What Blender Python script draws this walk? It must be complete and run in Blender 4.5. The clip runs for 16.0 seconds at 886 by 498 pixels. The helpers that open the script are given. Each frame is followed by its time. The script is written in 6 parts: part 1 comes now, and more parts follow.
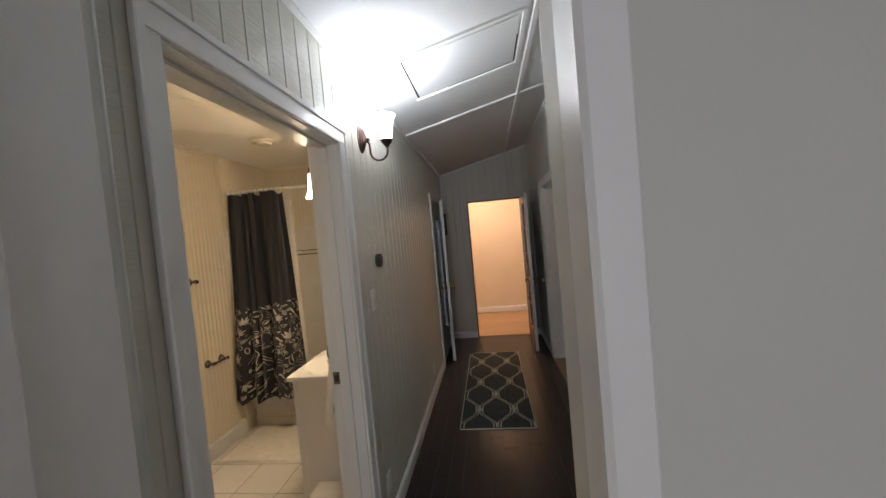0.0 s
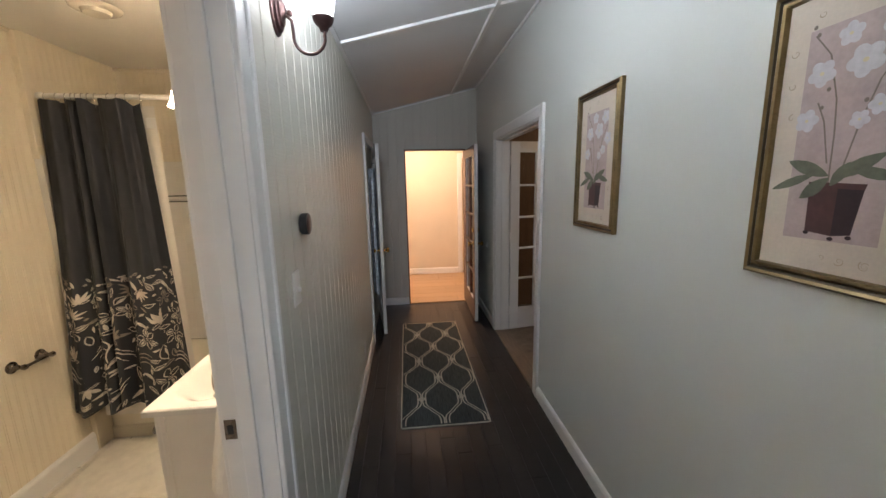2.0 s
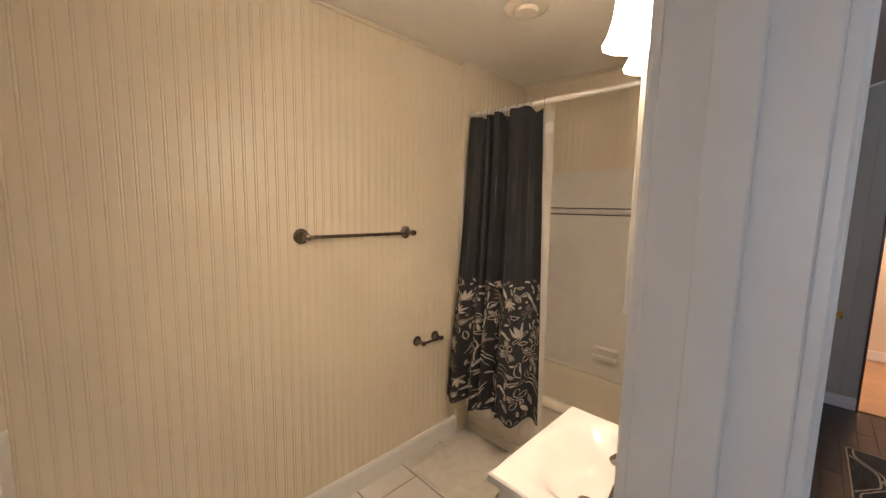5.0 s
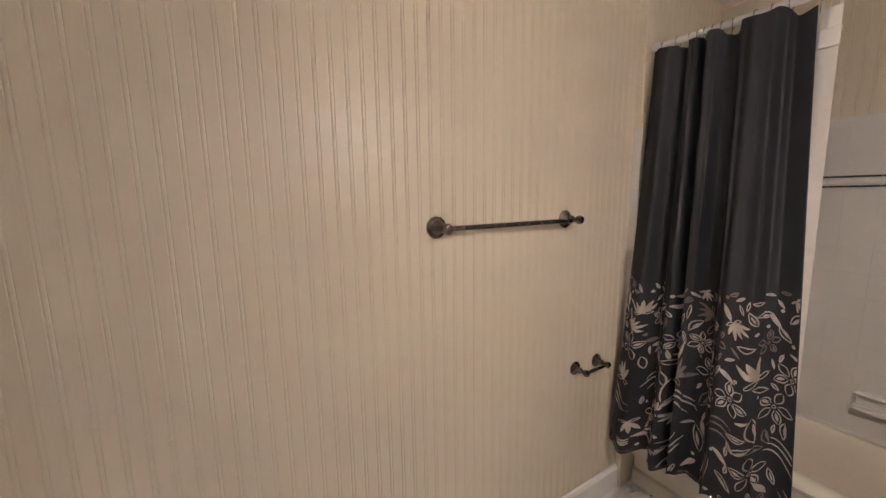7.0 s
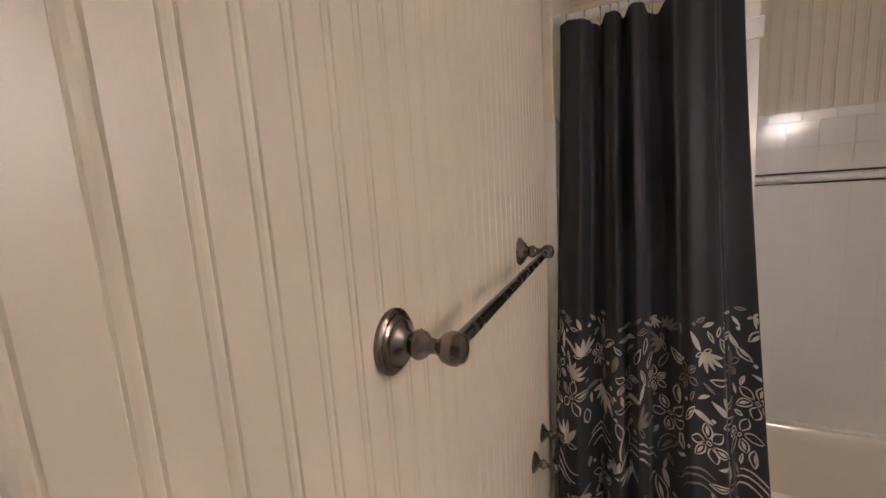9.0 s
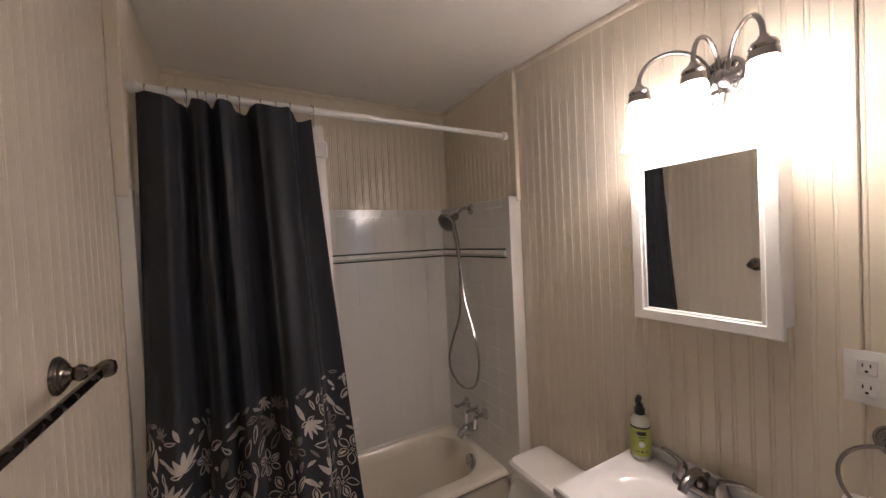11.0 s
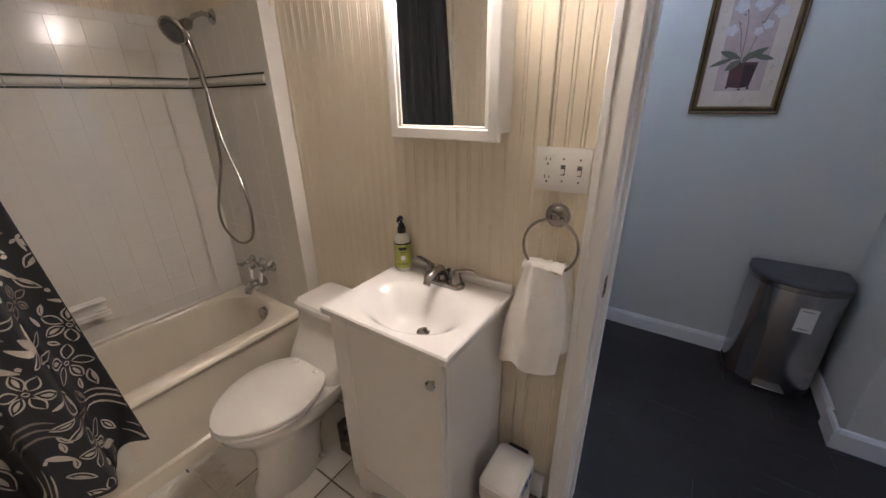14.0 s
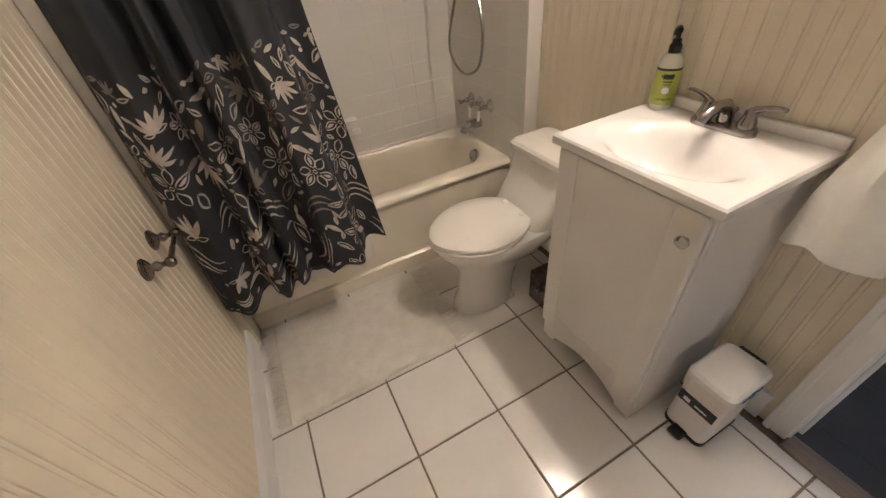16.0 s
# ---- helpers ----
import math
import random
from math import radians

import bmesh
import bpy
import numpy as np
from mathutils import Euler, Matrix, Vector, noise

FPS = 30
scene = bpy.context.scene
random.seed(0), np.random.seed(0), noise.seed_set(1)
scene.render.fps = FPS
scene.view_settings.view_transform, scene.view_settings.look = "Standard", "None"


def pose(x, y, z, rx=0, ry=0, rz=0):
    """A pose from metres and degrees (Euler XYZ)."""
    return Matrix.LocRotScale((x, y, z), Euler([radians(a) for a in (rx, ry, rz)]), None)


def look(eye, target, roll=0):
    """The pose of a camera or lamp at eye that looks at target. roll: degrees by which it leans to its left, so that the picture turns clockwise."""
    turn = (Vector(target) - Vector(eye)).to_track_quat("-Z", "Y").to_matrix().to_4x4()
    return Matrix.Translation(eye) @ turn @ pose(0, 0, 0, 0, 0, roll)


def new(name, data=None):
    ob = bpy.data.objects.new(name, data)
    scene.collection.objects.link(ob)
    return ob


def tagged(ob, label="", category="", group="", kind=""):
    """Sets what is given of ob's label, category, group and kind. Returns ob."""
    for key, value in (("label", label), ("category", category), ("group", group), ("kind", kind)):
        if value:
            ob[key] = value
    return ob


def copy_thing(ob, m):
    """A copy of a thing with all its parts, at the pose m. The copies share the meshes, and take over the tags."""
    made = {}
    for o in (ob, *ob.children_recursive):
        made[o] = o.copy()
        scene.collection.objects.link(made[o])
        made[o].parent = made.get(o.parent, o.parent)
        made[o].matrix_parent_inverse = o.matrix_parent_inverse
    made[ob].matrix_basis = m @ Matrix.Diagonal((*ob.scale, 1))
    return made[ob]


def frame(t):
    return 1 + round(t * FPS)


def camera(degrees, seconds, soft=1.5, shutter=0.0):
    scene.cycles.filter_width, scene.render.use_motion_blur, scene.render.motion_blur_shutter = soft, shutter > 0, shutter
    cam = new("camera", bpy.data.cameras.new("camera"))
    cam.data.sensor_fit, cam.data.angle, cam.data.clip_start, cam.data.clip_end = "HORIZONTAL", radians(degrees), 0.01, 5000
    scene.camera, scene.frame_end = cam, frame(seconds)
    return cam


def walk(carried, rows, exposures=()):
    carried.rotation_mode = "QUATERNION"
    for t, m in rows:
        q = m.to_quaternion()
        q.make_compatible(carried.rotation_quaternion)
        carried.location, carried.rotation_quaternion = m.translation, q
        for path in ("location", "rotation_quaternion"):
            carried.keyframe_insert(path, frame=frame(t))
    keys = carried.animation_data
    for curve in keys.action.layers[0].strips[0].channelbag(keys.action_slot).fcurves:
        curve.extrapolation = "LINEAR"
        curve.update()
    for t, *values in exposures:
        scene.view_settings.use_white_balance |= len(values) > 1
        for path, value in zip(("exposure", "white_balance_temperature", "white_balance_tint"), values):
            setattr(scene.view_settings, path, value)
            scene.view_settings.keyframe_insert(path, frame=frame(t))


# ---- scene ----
cam = camera(101.0, 16.0)
PATH = [
    (0, (0.932, 0.676, 1.611), (0.682, 2.659, 1.537), -5.2),
    (0.5, (0.824, 0.842, 1.614), (0.255, 2.743, 1.366), -4.2),
    (1, (0.79, 1.013, 1.63), (-0.1, 2.792, 1.419), -1.4),
    (1.5, (0.752, 1.195, 1.613), (0.336, 3.124, 1.29), -1.9),
    (2, (0.662, 1.363, 1.635), (0.851, 3.322, 1.284), -1.2),
    (2.5, (0.654, 1.436, 1.622), (0.905, 3.398, 1.358), 0.2),
    (3, (0.635, 1.484, 1.645), (0.779, 3.449, 1.301), -0.1),
    (3.5, (0.566, 1.518, 1.605), (0.089, 3.416, 1.191), 0.2),
    (4, (0.435, 1.612, 1.558), (-0.553, 3.321, 1.236), 0.8),
    (4.5, (0.331, 1.748, 1.57), (-1.057, 3.157, 1.277), -0.2),
    (4.7, (0.312, 1.818, 1.574), (-1.087, 3.231, 1.357), 1.0),
    (6.8, (-0.324, 1.999, 1.545), (-1.949, 3.103, 1.17), -0.4),
    (7, (-0.366, 2.005, 1.531), (-2.056, 3.034, 1.24), -0.8),
    (7.5, (-0.566, 2.007, 1.53), (-2.341, 2.859, 1.179), 0.4),
    (8, (-0.851, 2.05, 1.57), (-2.37, 3.315, 1.265), 1.2),
    (8.5, (-1.031, 2.162, 1.565), (-2.318, 3.661, 1.255), -2.3),
    (9, (-1.171, 2.282, 1.578), (-2.003, 4.079, 1.3), -3.6),
    (9.4, (-1.228, 2.320, 1.595), (-1.366, 4.306, 1.399), -2.7),
    (9.5, (-1.232, 2.299, 1.625), (-1.28, 4.286, 1.402), 0.4),
    (9.7, (-1.203, 2.274, 1.638), (-1.016, 4.264, 1.546), -0.6),
    (11.8, (-1.037, 2.272, 1.65), (0.17, 3.867, 1.627), -0.1),
    (12, (-1.023, 2.267, 1.65), (0.261, 3.8, 1.64), -0.1),
    (12.5, (-0.979, 2.253, 1.645), (0.474, 3.627, 1.612), 0.3),
    (13, (-0.945, 2.24, 1.614), (0.573, 3.508, 1.317), -0.7),
    (13.5, (-0.912, 2.221, 1.549), (0.611, 3.403, 1.017), -1.1),
    (14, (-0.887, 2.2, 1.485), (0.641, 3.237, 0.717), -1.0),
    (14.5, (-0.886, 2.193, 1.412), (0.511, 3.168, 0.363), -2.1),
    (15, (-0.893, 2.204, 1.356), (0.336, 3.185, 0.12), -4.0),
    (15.5, (-0.92, 2.256, 1.318), (0.016, 3.458, 0.022), -7.4),
    (16, (-0.972, 2.327, 1.304), (-0.372, 3.761, 0.046), -7.3),
]
EXPOSURES = [
    (0.0, 0.4, 6700, 14), (0.5, 0.7, 6900, 17), (1.0, 0.65, 6700, 15), (1.5, 0.65, 6700, 17), (2.0, 0.95, 6350, 13), (2.5, 1.08, 6300, 14), (3.0, 1.08, 6300, 13), (3.5, 1.0, 6250, 13), (4.0, 0.85, 6300, 16), (4.7, 0.75, 6350, 18),
    (6.8, 0.62, 5350, 22), (8.5, 0.52, 5200, 22), (9.7, 0.45, 5200, 24), (11.8, -0.15, 5150, 24), (12.5, -0.25, 5150, 24),
    (13.0, -0.2, 5100, 22), (13.5, 0.03, 5150, 20), (14.0, 0.47, 5200, 19), (14.5, 0.75, 5250, 19), (15.0, 0.97, 5300, 18), (16.0, 0.85, 5450, 17),
]
walk(cam, [(t, look(eye, target, roll)) for t, eye, target, roll in PATH], EXPOSURES)

# ---- light ----
world = bpy.data.worlds.new("world")
scene.world = world
world.use_nodes = True
sky = world.node_tree.nodes.new("ShaderNodeTexSky")
sky.sky_type, sky.sun_disc = "NISHITA", False
sky.sun_elevation, sky.sun_rotation = radians(35), radians(200)
world.node_tree.nodes["Background"].inputs[1].default_value = 0.1
world.node_tree.links.new(sky.outputs[0], world.node_tree.nodes["Background"].inputs[0])


def lamp(name, kind, power, colour, m, size=0.05, size_y=None):
    data = bpy.data.lights.new(name, kind)
    data.energy, data.color = power, colour
    if kind == "AREA":
        data.size = size
        if size_y:
            data.shape, data.size_y = "RECTANGLE", size_y
    else:
        data.shadow_soft_size = size
    ob = new(name, data)
    ob.matrix_world = m
    return ob


WARM, COOL, DAY, AMBER = (1.0, 0.75, 0.48), (0.82, 0.91, 1.0), (0.76, 0.86, 1.0), (1.0, 0.66, 0.44)
VANITY_LAMPS = [(-0.02, 2.938), (-0.02, 2.790), (-0.01, 2.648)]
for lx, ly in VANITY_LAMPS:
    lamp("vanity_lamp", "POINT", 4.8, WARM, pose(lx, ly, 1.918), 0.035)
lamp("sconce_lamp", "POINT", 22.0, COOL, pose(0.40, 2.70, 2.315), 0.03)
lamp("far_room_lamp", "POINT", 48.0, AMBER, pose(0.8, 6.68, 2.42), 0.15)
lamp("window_daylight", "AREA", 23.0, DAY, pose(0.7, -2.42, 1.5, 90, 0, 0), 1.5, 1.3)
lamp("side_room_lamp", "POINT", 8.0, WARM, pose(3.2, 4.2, 2.2), 0.1)

# ---- materials ----


def mat(name, colour, rough=0.5, metal=0.0, vary=0.06, scale=6.0, fine=90.0, bump=0.05, stretch=(1, 1, 1), coat=0.0, rand=0.0, emit=0.0, dirt=0.0):
    m = bpy.data.materials.new(name)
    m.use_nodes = True
    nt = m.node_tree
    n, l = nt.nodes, nt.links
    b = n["Principled BSDF"]
    b.inputs["Roughness"].default_value, b.inputs["Metallic"].default_value = rough, metal
    b.inputs["Coat Weight"].default_value = coat
    co = n.new("ShaderNodeTexCoord")
    mp = n.new("ShaderNodeMapping")
    mp.inputs["Scale"].default_value = stretch
    l.new(co.outputs["Object"], mp.inputs[0])
    big, small = n.new("ShaderNodeTexNoise"), n.new("ShaderNodeTexNoise")
    big.inputs["Scale"].default_value, big.inputs["Detail"].default_value = scale, 4
    small.inputs["Scale"].default_value, small.inputs["Detail"].default_value = fine, 6
    l.new(mp.outputs[0], big.inputs["Vector"]), l.new(mp.outputs[0], small.inputs["Vector"])
    add = n.new("ShaderNodeMath")
    add.operation = "MULTIPLY_ADD"
    l.new(small.outputs[0], add.inputs[0])
    add.inputs[1].default_value = 0.5
    l.new(big.outputs[0], add.inputs[2])
    last = add.outputs[0]
    if rand:
        info = n.new("ShaderNodeObjectInfo")
        more = n.new("ShaderNodeMath")
        more.operation = "MULTIPLY_ADD"
        l.new(info.outputs["Random"], more.inputs[0])
        more.inputs[1].default_value = rand
        l.new(last, more.inputs[2])
        last = more.outputs[0]
    ramp = n.new("ShaderNodeMapRange")
    mid = 0.75 + rand / 2
    ramp.inputs["From Min"].default_value, ramp.inputs["From Max"].default_value = mid - 0.35 - rand / 2, mid + 0.35 + rand / 2
    ramp.inputs["To Min"].default_value, ramp.inputs["To Max"].default_value = 1 - vary, 1 + vary
    l.new(last, ramp.inputs["Value"])
    mul = n.new("ShaderNodeMix")
    mul.data_type, mul.blend_type = "RGBA", "MULTIPLY"
    mul.inputs["Factor"].default_value = 1
    mul.inputs[6].default_value = (*colour, 1)
    l.new(ramp.outputs[0], mul.inputs[7])
    l.new(mul.outputs[2], b.inputs["Base Color"])
    rr = n.new("ShaderNodeMapRange")
    rr.inputs["From Min"].default_value, rr.inputs["From Max"].default_value = 0.3, 0.7
    rr.inputs["To Min"].default_value, rr.inputs["To Max"].default_value = max(0, rough - 0.02), min(1, rough + 0.02)
    l.new(big.outputs[0], rr.inputs["Value"]), l.new(rr.outputs[0], b.inputs["Roughness"])
    if bump:
        bp = n.new("ShaderNodeBump")
        bp.inputs["Strength"].default_value, bp.inputs["Distance"].default_value = bump, 0.004
        l.new(small.outputs[0], bp.inputs["Height"]), l.new(bp.outputs[0], b.inputs["Normal"])
    if emit:
        b.inputs["Emission Color"].default_value = (*colour, 1)
        b.inputs["Emission Strength"].default_value = emit
    return m


BEAD = mat("cream_beadboard_paint", (0.74, 0.67, 0.53), 0.34, vary=0.035, scale=3, bump=0.06, stretch=(1, 1, 0.25))
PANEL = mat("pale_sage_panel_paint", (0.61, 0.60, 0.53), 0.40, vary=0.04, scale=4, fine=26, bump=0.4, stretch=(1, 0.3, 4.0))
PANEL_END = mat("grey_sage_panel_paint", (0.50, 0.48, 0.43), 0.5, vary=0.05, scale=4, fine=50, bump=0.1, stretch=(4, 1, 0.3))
PLASTER = mat("smooth_grey_green_wall_paint", (0.62, 0.625, 0.59), 0.55, vary=0.03, scale=2.5, fine=160, bump=0.08)
TRIM = mat("white_trim_paint", (0.80, 0.80, 0.79), 0.32, vary=0.025, scale=3, fine=60, bump=0.05)
CEIL = mat("white_ceiling_paint", (0.72, 0.72, 0.72), 0.7, vary=0.03, scale=3, bump=0.06)
CEIL_BATH = mat("off_white_ceiling_paint", (0.80, 0.77, 0.70), 0.6, vary=0.03, scale=3, bump=0.06)
TILE = mat("glossy_white_wall_tile", (0.77, 0.75, 0.70), 0.13, vary=0.006, scale=12, fine=40, bump=0.01, rand=0.04)
TILE_FLOOR = mat("white_ceramic_floor_tile", (0.78, 0.76, 0.73), 0.17, vary=0.05, scale=7, fine=40, bump=0.02, rand=0.2)
GROUT = mat("brown_grey_grout", (0.20, 0.16, 0.13), 0.85, vary=0.35, scale=9, fine=120, bump=0.4)
GROUT_WALL = mat("pale_grout", (0.72, 0.70, 0.65), 0.8, vary=0.1, scale=9, fine=120, bump=0.2)
GREEN_LINE = mat("dark_green_glazed_strip", (0.05, 0.07, 0.05), 0.12, vary=0.2)
ENAMEL = mat("cream_enamel", (0.82, 0.765, 0.645), 0.16, vary=0.04, scale=4, bump=0.0, coat=0.3)
PORCELAIN = mat("white_porcelain", (0.82, 0.80, 0.76), 0.08, vary=0.02, scale=5, bump=0.0, coat=0.4)
MARBLE = mat("white_cultured_marble", (0.82, 0.81, 0.80), 0.12, vary=0.02, scale=8, bump=0.0, coat=0.3)
CABINET = mat("white_cabinet_laminate", (0.80, 0.78, 0.75), 0.3, vary=0.015, scale=2, bump=0.02)
STEEL = mat("brushed_nickel", (0.33, 0.31, 0.295), 0.22, 1.0, vary=0.12, scale=20, fine=220, bump=0.03)
CHROME = mat("chrome", (0.50, 0.50, 0.51), 0.1, 1.0, vary=0.05, bump=0.0)
PEWTER = mat("antique_pewter", (0.20, 0.17, 0.145), 0.27, 1.0, vary=0.3, scale=30, fine=150, bump=0.06)
BRASS = mat("polished_brass", (0.75, 0.53, 0.20), 0.16, 1.0, vary=0.1, bump=0.0)
BRONZE = mat("dark_red_bronze", (0.085, 0.045, 0.042), 0.38, 0.6, vary=0.3, scale=20, bump=0.06)
STAINLESS = mat("brushed_stainless_steel", (0.50, 0.50, 0.51), 0.27, 1.0, vary=0.015, scale=1.2, fine=6, bump=0.0, stretch=(1, 1, 0.1))
DARK_FLOOR = mat("dark_espresso_floorboard", (0.025, 0.021, 0.021), 0.30, vary=0.12, scale=4, fine=60, bump=0.04, stretch=(9, 0.6, 1), rand=0.2)
DARK_GAP = mat("black_board_gap", (0.010, 0.008, 0.007), 0.8)
OAK = mat("light_oak_laminate", (0.50, 0.33, 0.19), 0.35, vary=0.22, scale=3, fine=40, bump=0.05, stretch=(0.5, 9, 1), rand=0.5)
ORANGE_WOOD = mat("orange_wood_floor", (0.42, 0.20, 0.09), 0.4, vary=0.25, scale=3, fine=40, bump=0.06, stretch=(9, 0.6, 1), rand=0.5)
THRESH = mat("worn_brown_threshold_wood", (0.20, 0.15, 0.11), 0.5, vary=0.3, scale=8, fine=70, bump=0.25, stretch=(6, 0.6, 1))
CREAM_WALL = mat("cream_far_wall_paint", (0.70, 0.62, 0.50), 0.6, vary=0.04, scale=3, bump=0.06)
CARPET = mat("beige_brown_carpet", (0.24, 0.20, 0.16), 0.95, vary=0.3, scale=12, fine=400, bump=0.6)
BROWN_WALL = mat("brown_panelled_wall", (0.20, 0.12, 0.07), 0.5, vary=0.3, scale=3, fine=40, bump=0.15, stretch=(6, 6, 0.5))
BROWN_WOOD = mat("dark_red_stained_wood", (0.10, 0.038, 0.024), 0.35, vary=0.3, scale=5, fine=60, bump=0.12, stretch=(8, 8, 0.6))
CLOTH_DARK = mat("charcoal_curtain_fabric", (0.017, 0.020, 0.026), 0.58, vary=0.15, scale=5, fine=500, bump=0.25)
PRINT = mat("bone_white_print", (0.54, 0.49, 0.42), 0.75, vary=0.25, scale=40, fine=300, bump=0.1)
PRINT_GREY = mat("taupe_print", (0.22, 0.19, 0.16), 0.75, vary=0.25, scale=40, fine=300, bump=0.1)
LINER = mat("white_vinyl_liner", (0.72, 0.69, 0.63), 0.3, vary=0.05, scale=5, bump=0.05)
TOWEL = mat("white_terry_towel", (0.86, 0.84, 0.79), 0.95, vary=0.05, scale=30, fine=500, bump=0.35)
MAT_CLOTH = mat("cream_woven_cotton", (0.80, 0.77, 0.70), 0.95, vary=0.1, scale=20, fine=500, bump=0.7)
WHITE_PLASTIC = mat("white_plastic", (0.80, 0.79, 0.76), 0.3, vary=0.02, bump=0.0)
BLACK_PLASTIC = mat("black_plastic", (0.015, 0.015, 0.016), 0.35, vary=0.1, bump=0.02)
GREY_PLASTIC = mat("dark_grey_plastic", (0.09, 0.09, 0.095), 0.4, vary=0.1, bump=0.02)
GREEN_LABEL = mat("lime_green_label", (0.42, 0.46, 0.08), 0.45, vary=0.05, bump=0.0)
CLEAR_PLASTIC = mat("hazy_soap_plastic", (0.66, 0.66, 0.58), 0.2, vary=0.04, bump=0.0)
PAPER = mat("white_paper", (0.80, 0.80, 0.78), 0.6, vary=0.03, bump=0.0)
BLUE_INK = mat("blue_print", (0.05, 0.18, 0.45), 0.5)
GILT = mat("antique_gold_frame", (0.21, 0.15, 0.075), 0.34, 0.85, vary=0.3, scale=14, fine=120, bump=0.15)
GILT_DARK = mat("dark_bronze_frame", (0.06, 0.045, 0.03), 0.4, 0.7, vary=0.3, scale=14, fine=120, bump=0.15)
CANVAS = mat("parchment_canvas", (0.60, 0.51, 0.42), 0.7, vary=0.12, scale=9, fine=120, bump=0.1)
MAUVE = mat("mauve_paint", (0.45, 0.345, 0.325), 0.7, vary=0.2, scale=14, fine=90, bump=0.08)
PETAL = mat("lilac_white_paint", (0.56, 0.53, 0.55), 0.7, vary=0.15, scale=40, fine=120, bump=0.08)
PETAL_MID = mat("soft_yellow_paint", (0.62, 0.54, 0.36), 0.7, vary=0.15, scale=40)
LEAF = mat("sage_leaf_paint", (0.12, 0.125, 0.085), 0.7, vary=0.35, scale=25, fine=120, bump=0.08)
POT = mat("maroon_pot_paint", (0.075, 0.028, 0.026), 0.6, vary=0.35, scale=18)
POT_DARK = mat("black_maroon_paint", (0.03, 0.012, 0.015), 0.6, vary=0.3, scale=18)
STEM = mat("brown_grey_paint", (0.20, 0.16, 0.13), 0.7, vary=0.2)
SCROLL = mat("tan_scroll_paint", (0.42, 0.33, 0.24), 0.7, vary=0.2)
RUG_DARK = mat("charcoal_teal_rug_pile", (0.042, 0.050, 0.050), 0.95, vary=0.85, scale=24, fine=200, bump=0.7, stretch=(6, 0.5, 1))
RUG_CREAM = mat("cream_rug_yarn", (0.52, 0.49, 0.40), 0.95, vary=0.25, scale=40, fine=400, bump=0.6)
CLOTHES = mat("blue_grey_garment", (0.30, 0.36, 0.44), 0.9, vary=0.4, scale=20, fine=120, bump=0.3)
CLOTHES_LIGHT = mat("blue_white_patterned_cloth", (0.50, 0.56, 0.64), 0.9, vary=0.6, scale=28, fine=120, bump=0.3)
# dark red-brown reflection of the slanted panes, put into an opaque base colour
PANE_DARK = mat("opaque_dark_pane", (0.05, 0.020, 0.015), 0.15, vary=0.1, bump=0.0)
MIRROR = bpy.data.materials.new("mirror")
MIRROR.use_nodes = True
for key, val in (("Base Color", (0.86, 0.87, 0.86, 1)), ("Metallic", 1.0), ("Roughness", 0.015)):
    MIRROR.node_tree.nodes["Principled BSDF"].inputs[key].default_value = val
GLASS = bpy.data.materials.new("clear_glass")
GLASS.use_nodes = True
for key, val in (("Base Color", (0.95, 0.95, 0.93, 1)), ("Roughness", 0.02), ("Transmission Weight", 1.0), ("IOR", 1.45)):
    GLASS.node_tree.nodes["Principled BSDF"].inputs[key].default_value = val


def glow(name, colour, strength):
    m = mat(name, (0.85, 0.84, 0.8), 0.3, vary=0.02, bump=0.0)
    b = m.node_tree.nodes["Principled BSDF"]
    b.inputs["Emission Color"].default_value, b.inputs["Emission Strength"].default_value = (*colour, 1), strength
    return m


SHADE_WARM = glow("lit_frosted_glass_warm", (1.0, 0.80, 0.57), 21.5)
SHADE_COOL = glow("lit_frosted_glass_cool", (0.95, 0.97, 1.0), 9.0)
BULB_WARM = glow("lit_bulb_warm", (1.0, 0.80, 0.55), 25.0)
BULB_COOL = glow("lit_bulb_cool", (0.92, 0.96, 1.0), 25.0)

# ---- mesh helpers ----


def box(bm, x0, x1, y0, y1, z0, z1, bevel=0.0, seg=1):
    m = Matrix.LocRotScale(((x0 + x1) / 2, (y0 + y1) / 2, (z0 + z1) / 2), None, (x1 - x0, y1 - y0, z1 - z0))
    made = bmesh.ops.create_cube(bm, size=1, matrix=m)["verts"]
    if bevel:
        edges = {e for v in made for e in v.link_edges}
        bmesh.ops.bevel(bm, geom=list(edges), offset=bevel, segments=seg, affect="EDGES", profile=0.5)


def lathe(bm, profile, seg=20, m=Matrix(), squash=1.0):
    rings = []
    for r, z in profile:
        if r < 1e-5:
            rings.append([bm.verts.new(m @ Vector((0, 0, z)))])
        else:
            rings.append([bm.verts.new(m @ Vector((r * math.cos(math.tau * i / seg), squash * r * math.sin(math.tau * i / seg), z))) for i in range(seg)])
    for a, b in zip(rings, rings[1:]):
        for i in range(seg):
            j = (i + 1) % seg
            f = [a[i % len(a)], a[j % len(a)], b[j % len(b)], b[i % len(b)]]
            f = [v for k, v in enumerate(f) if v not in f[:k]]
            if len(f) > 2:
                bm.faces.new(f)


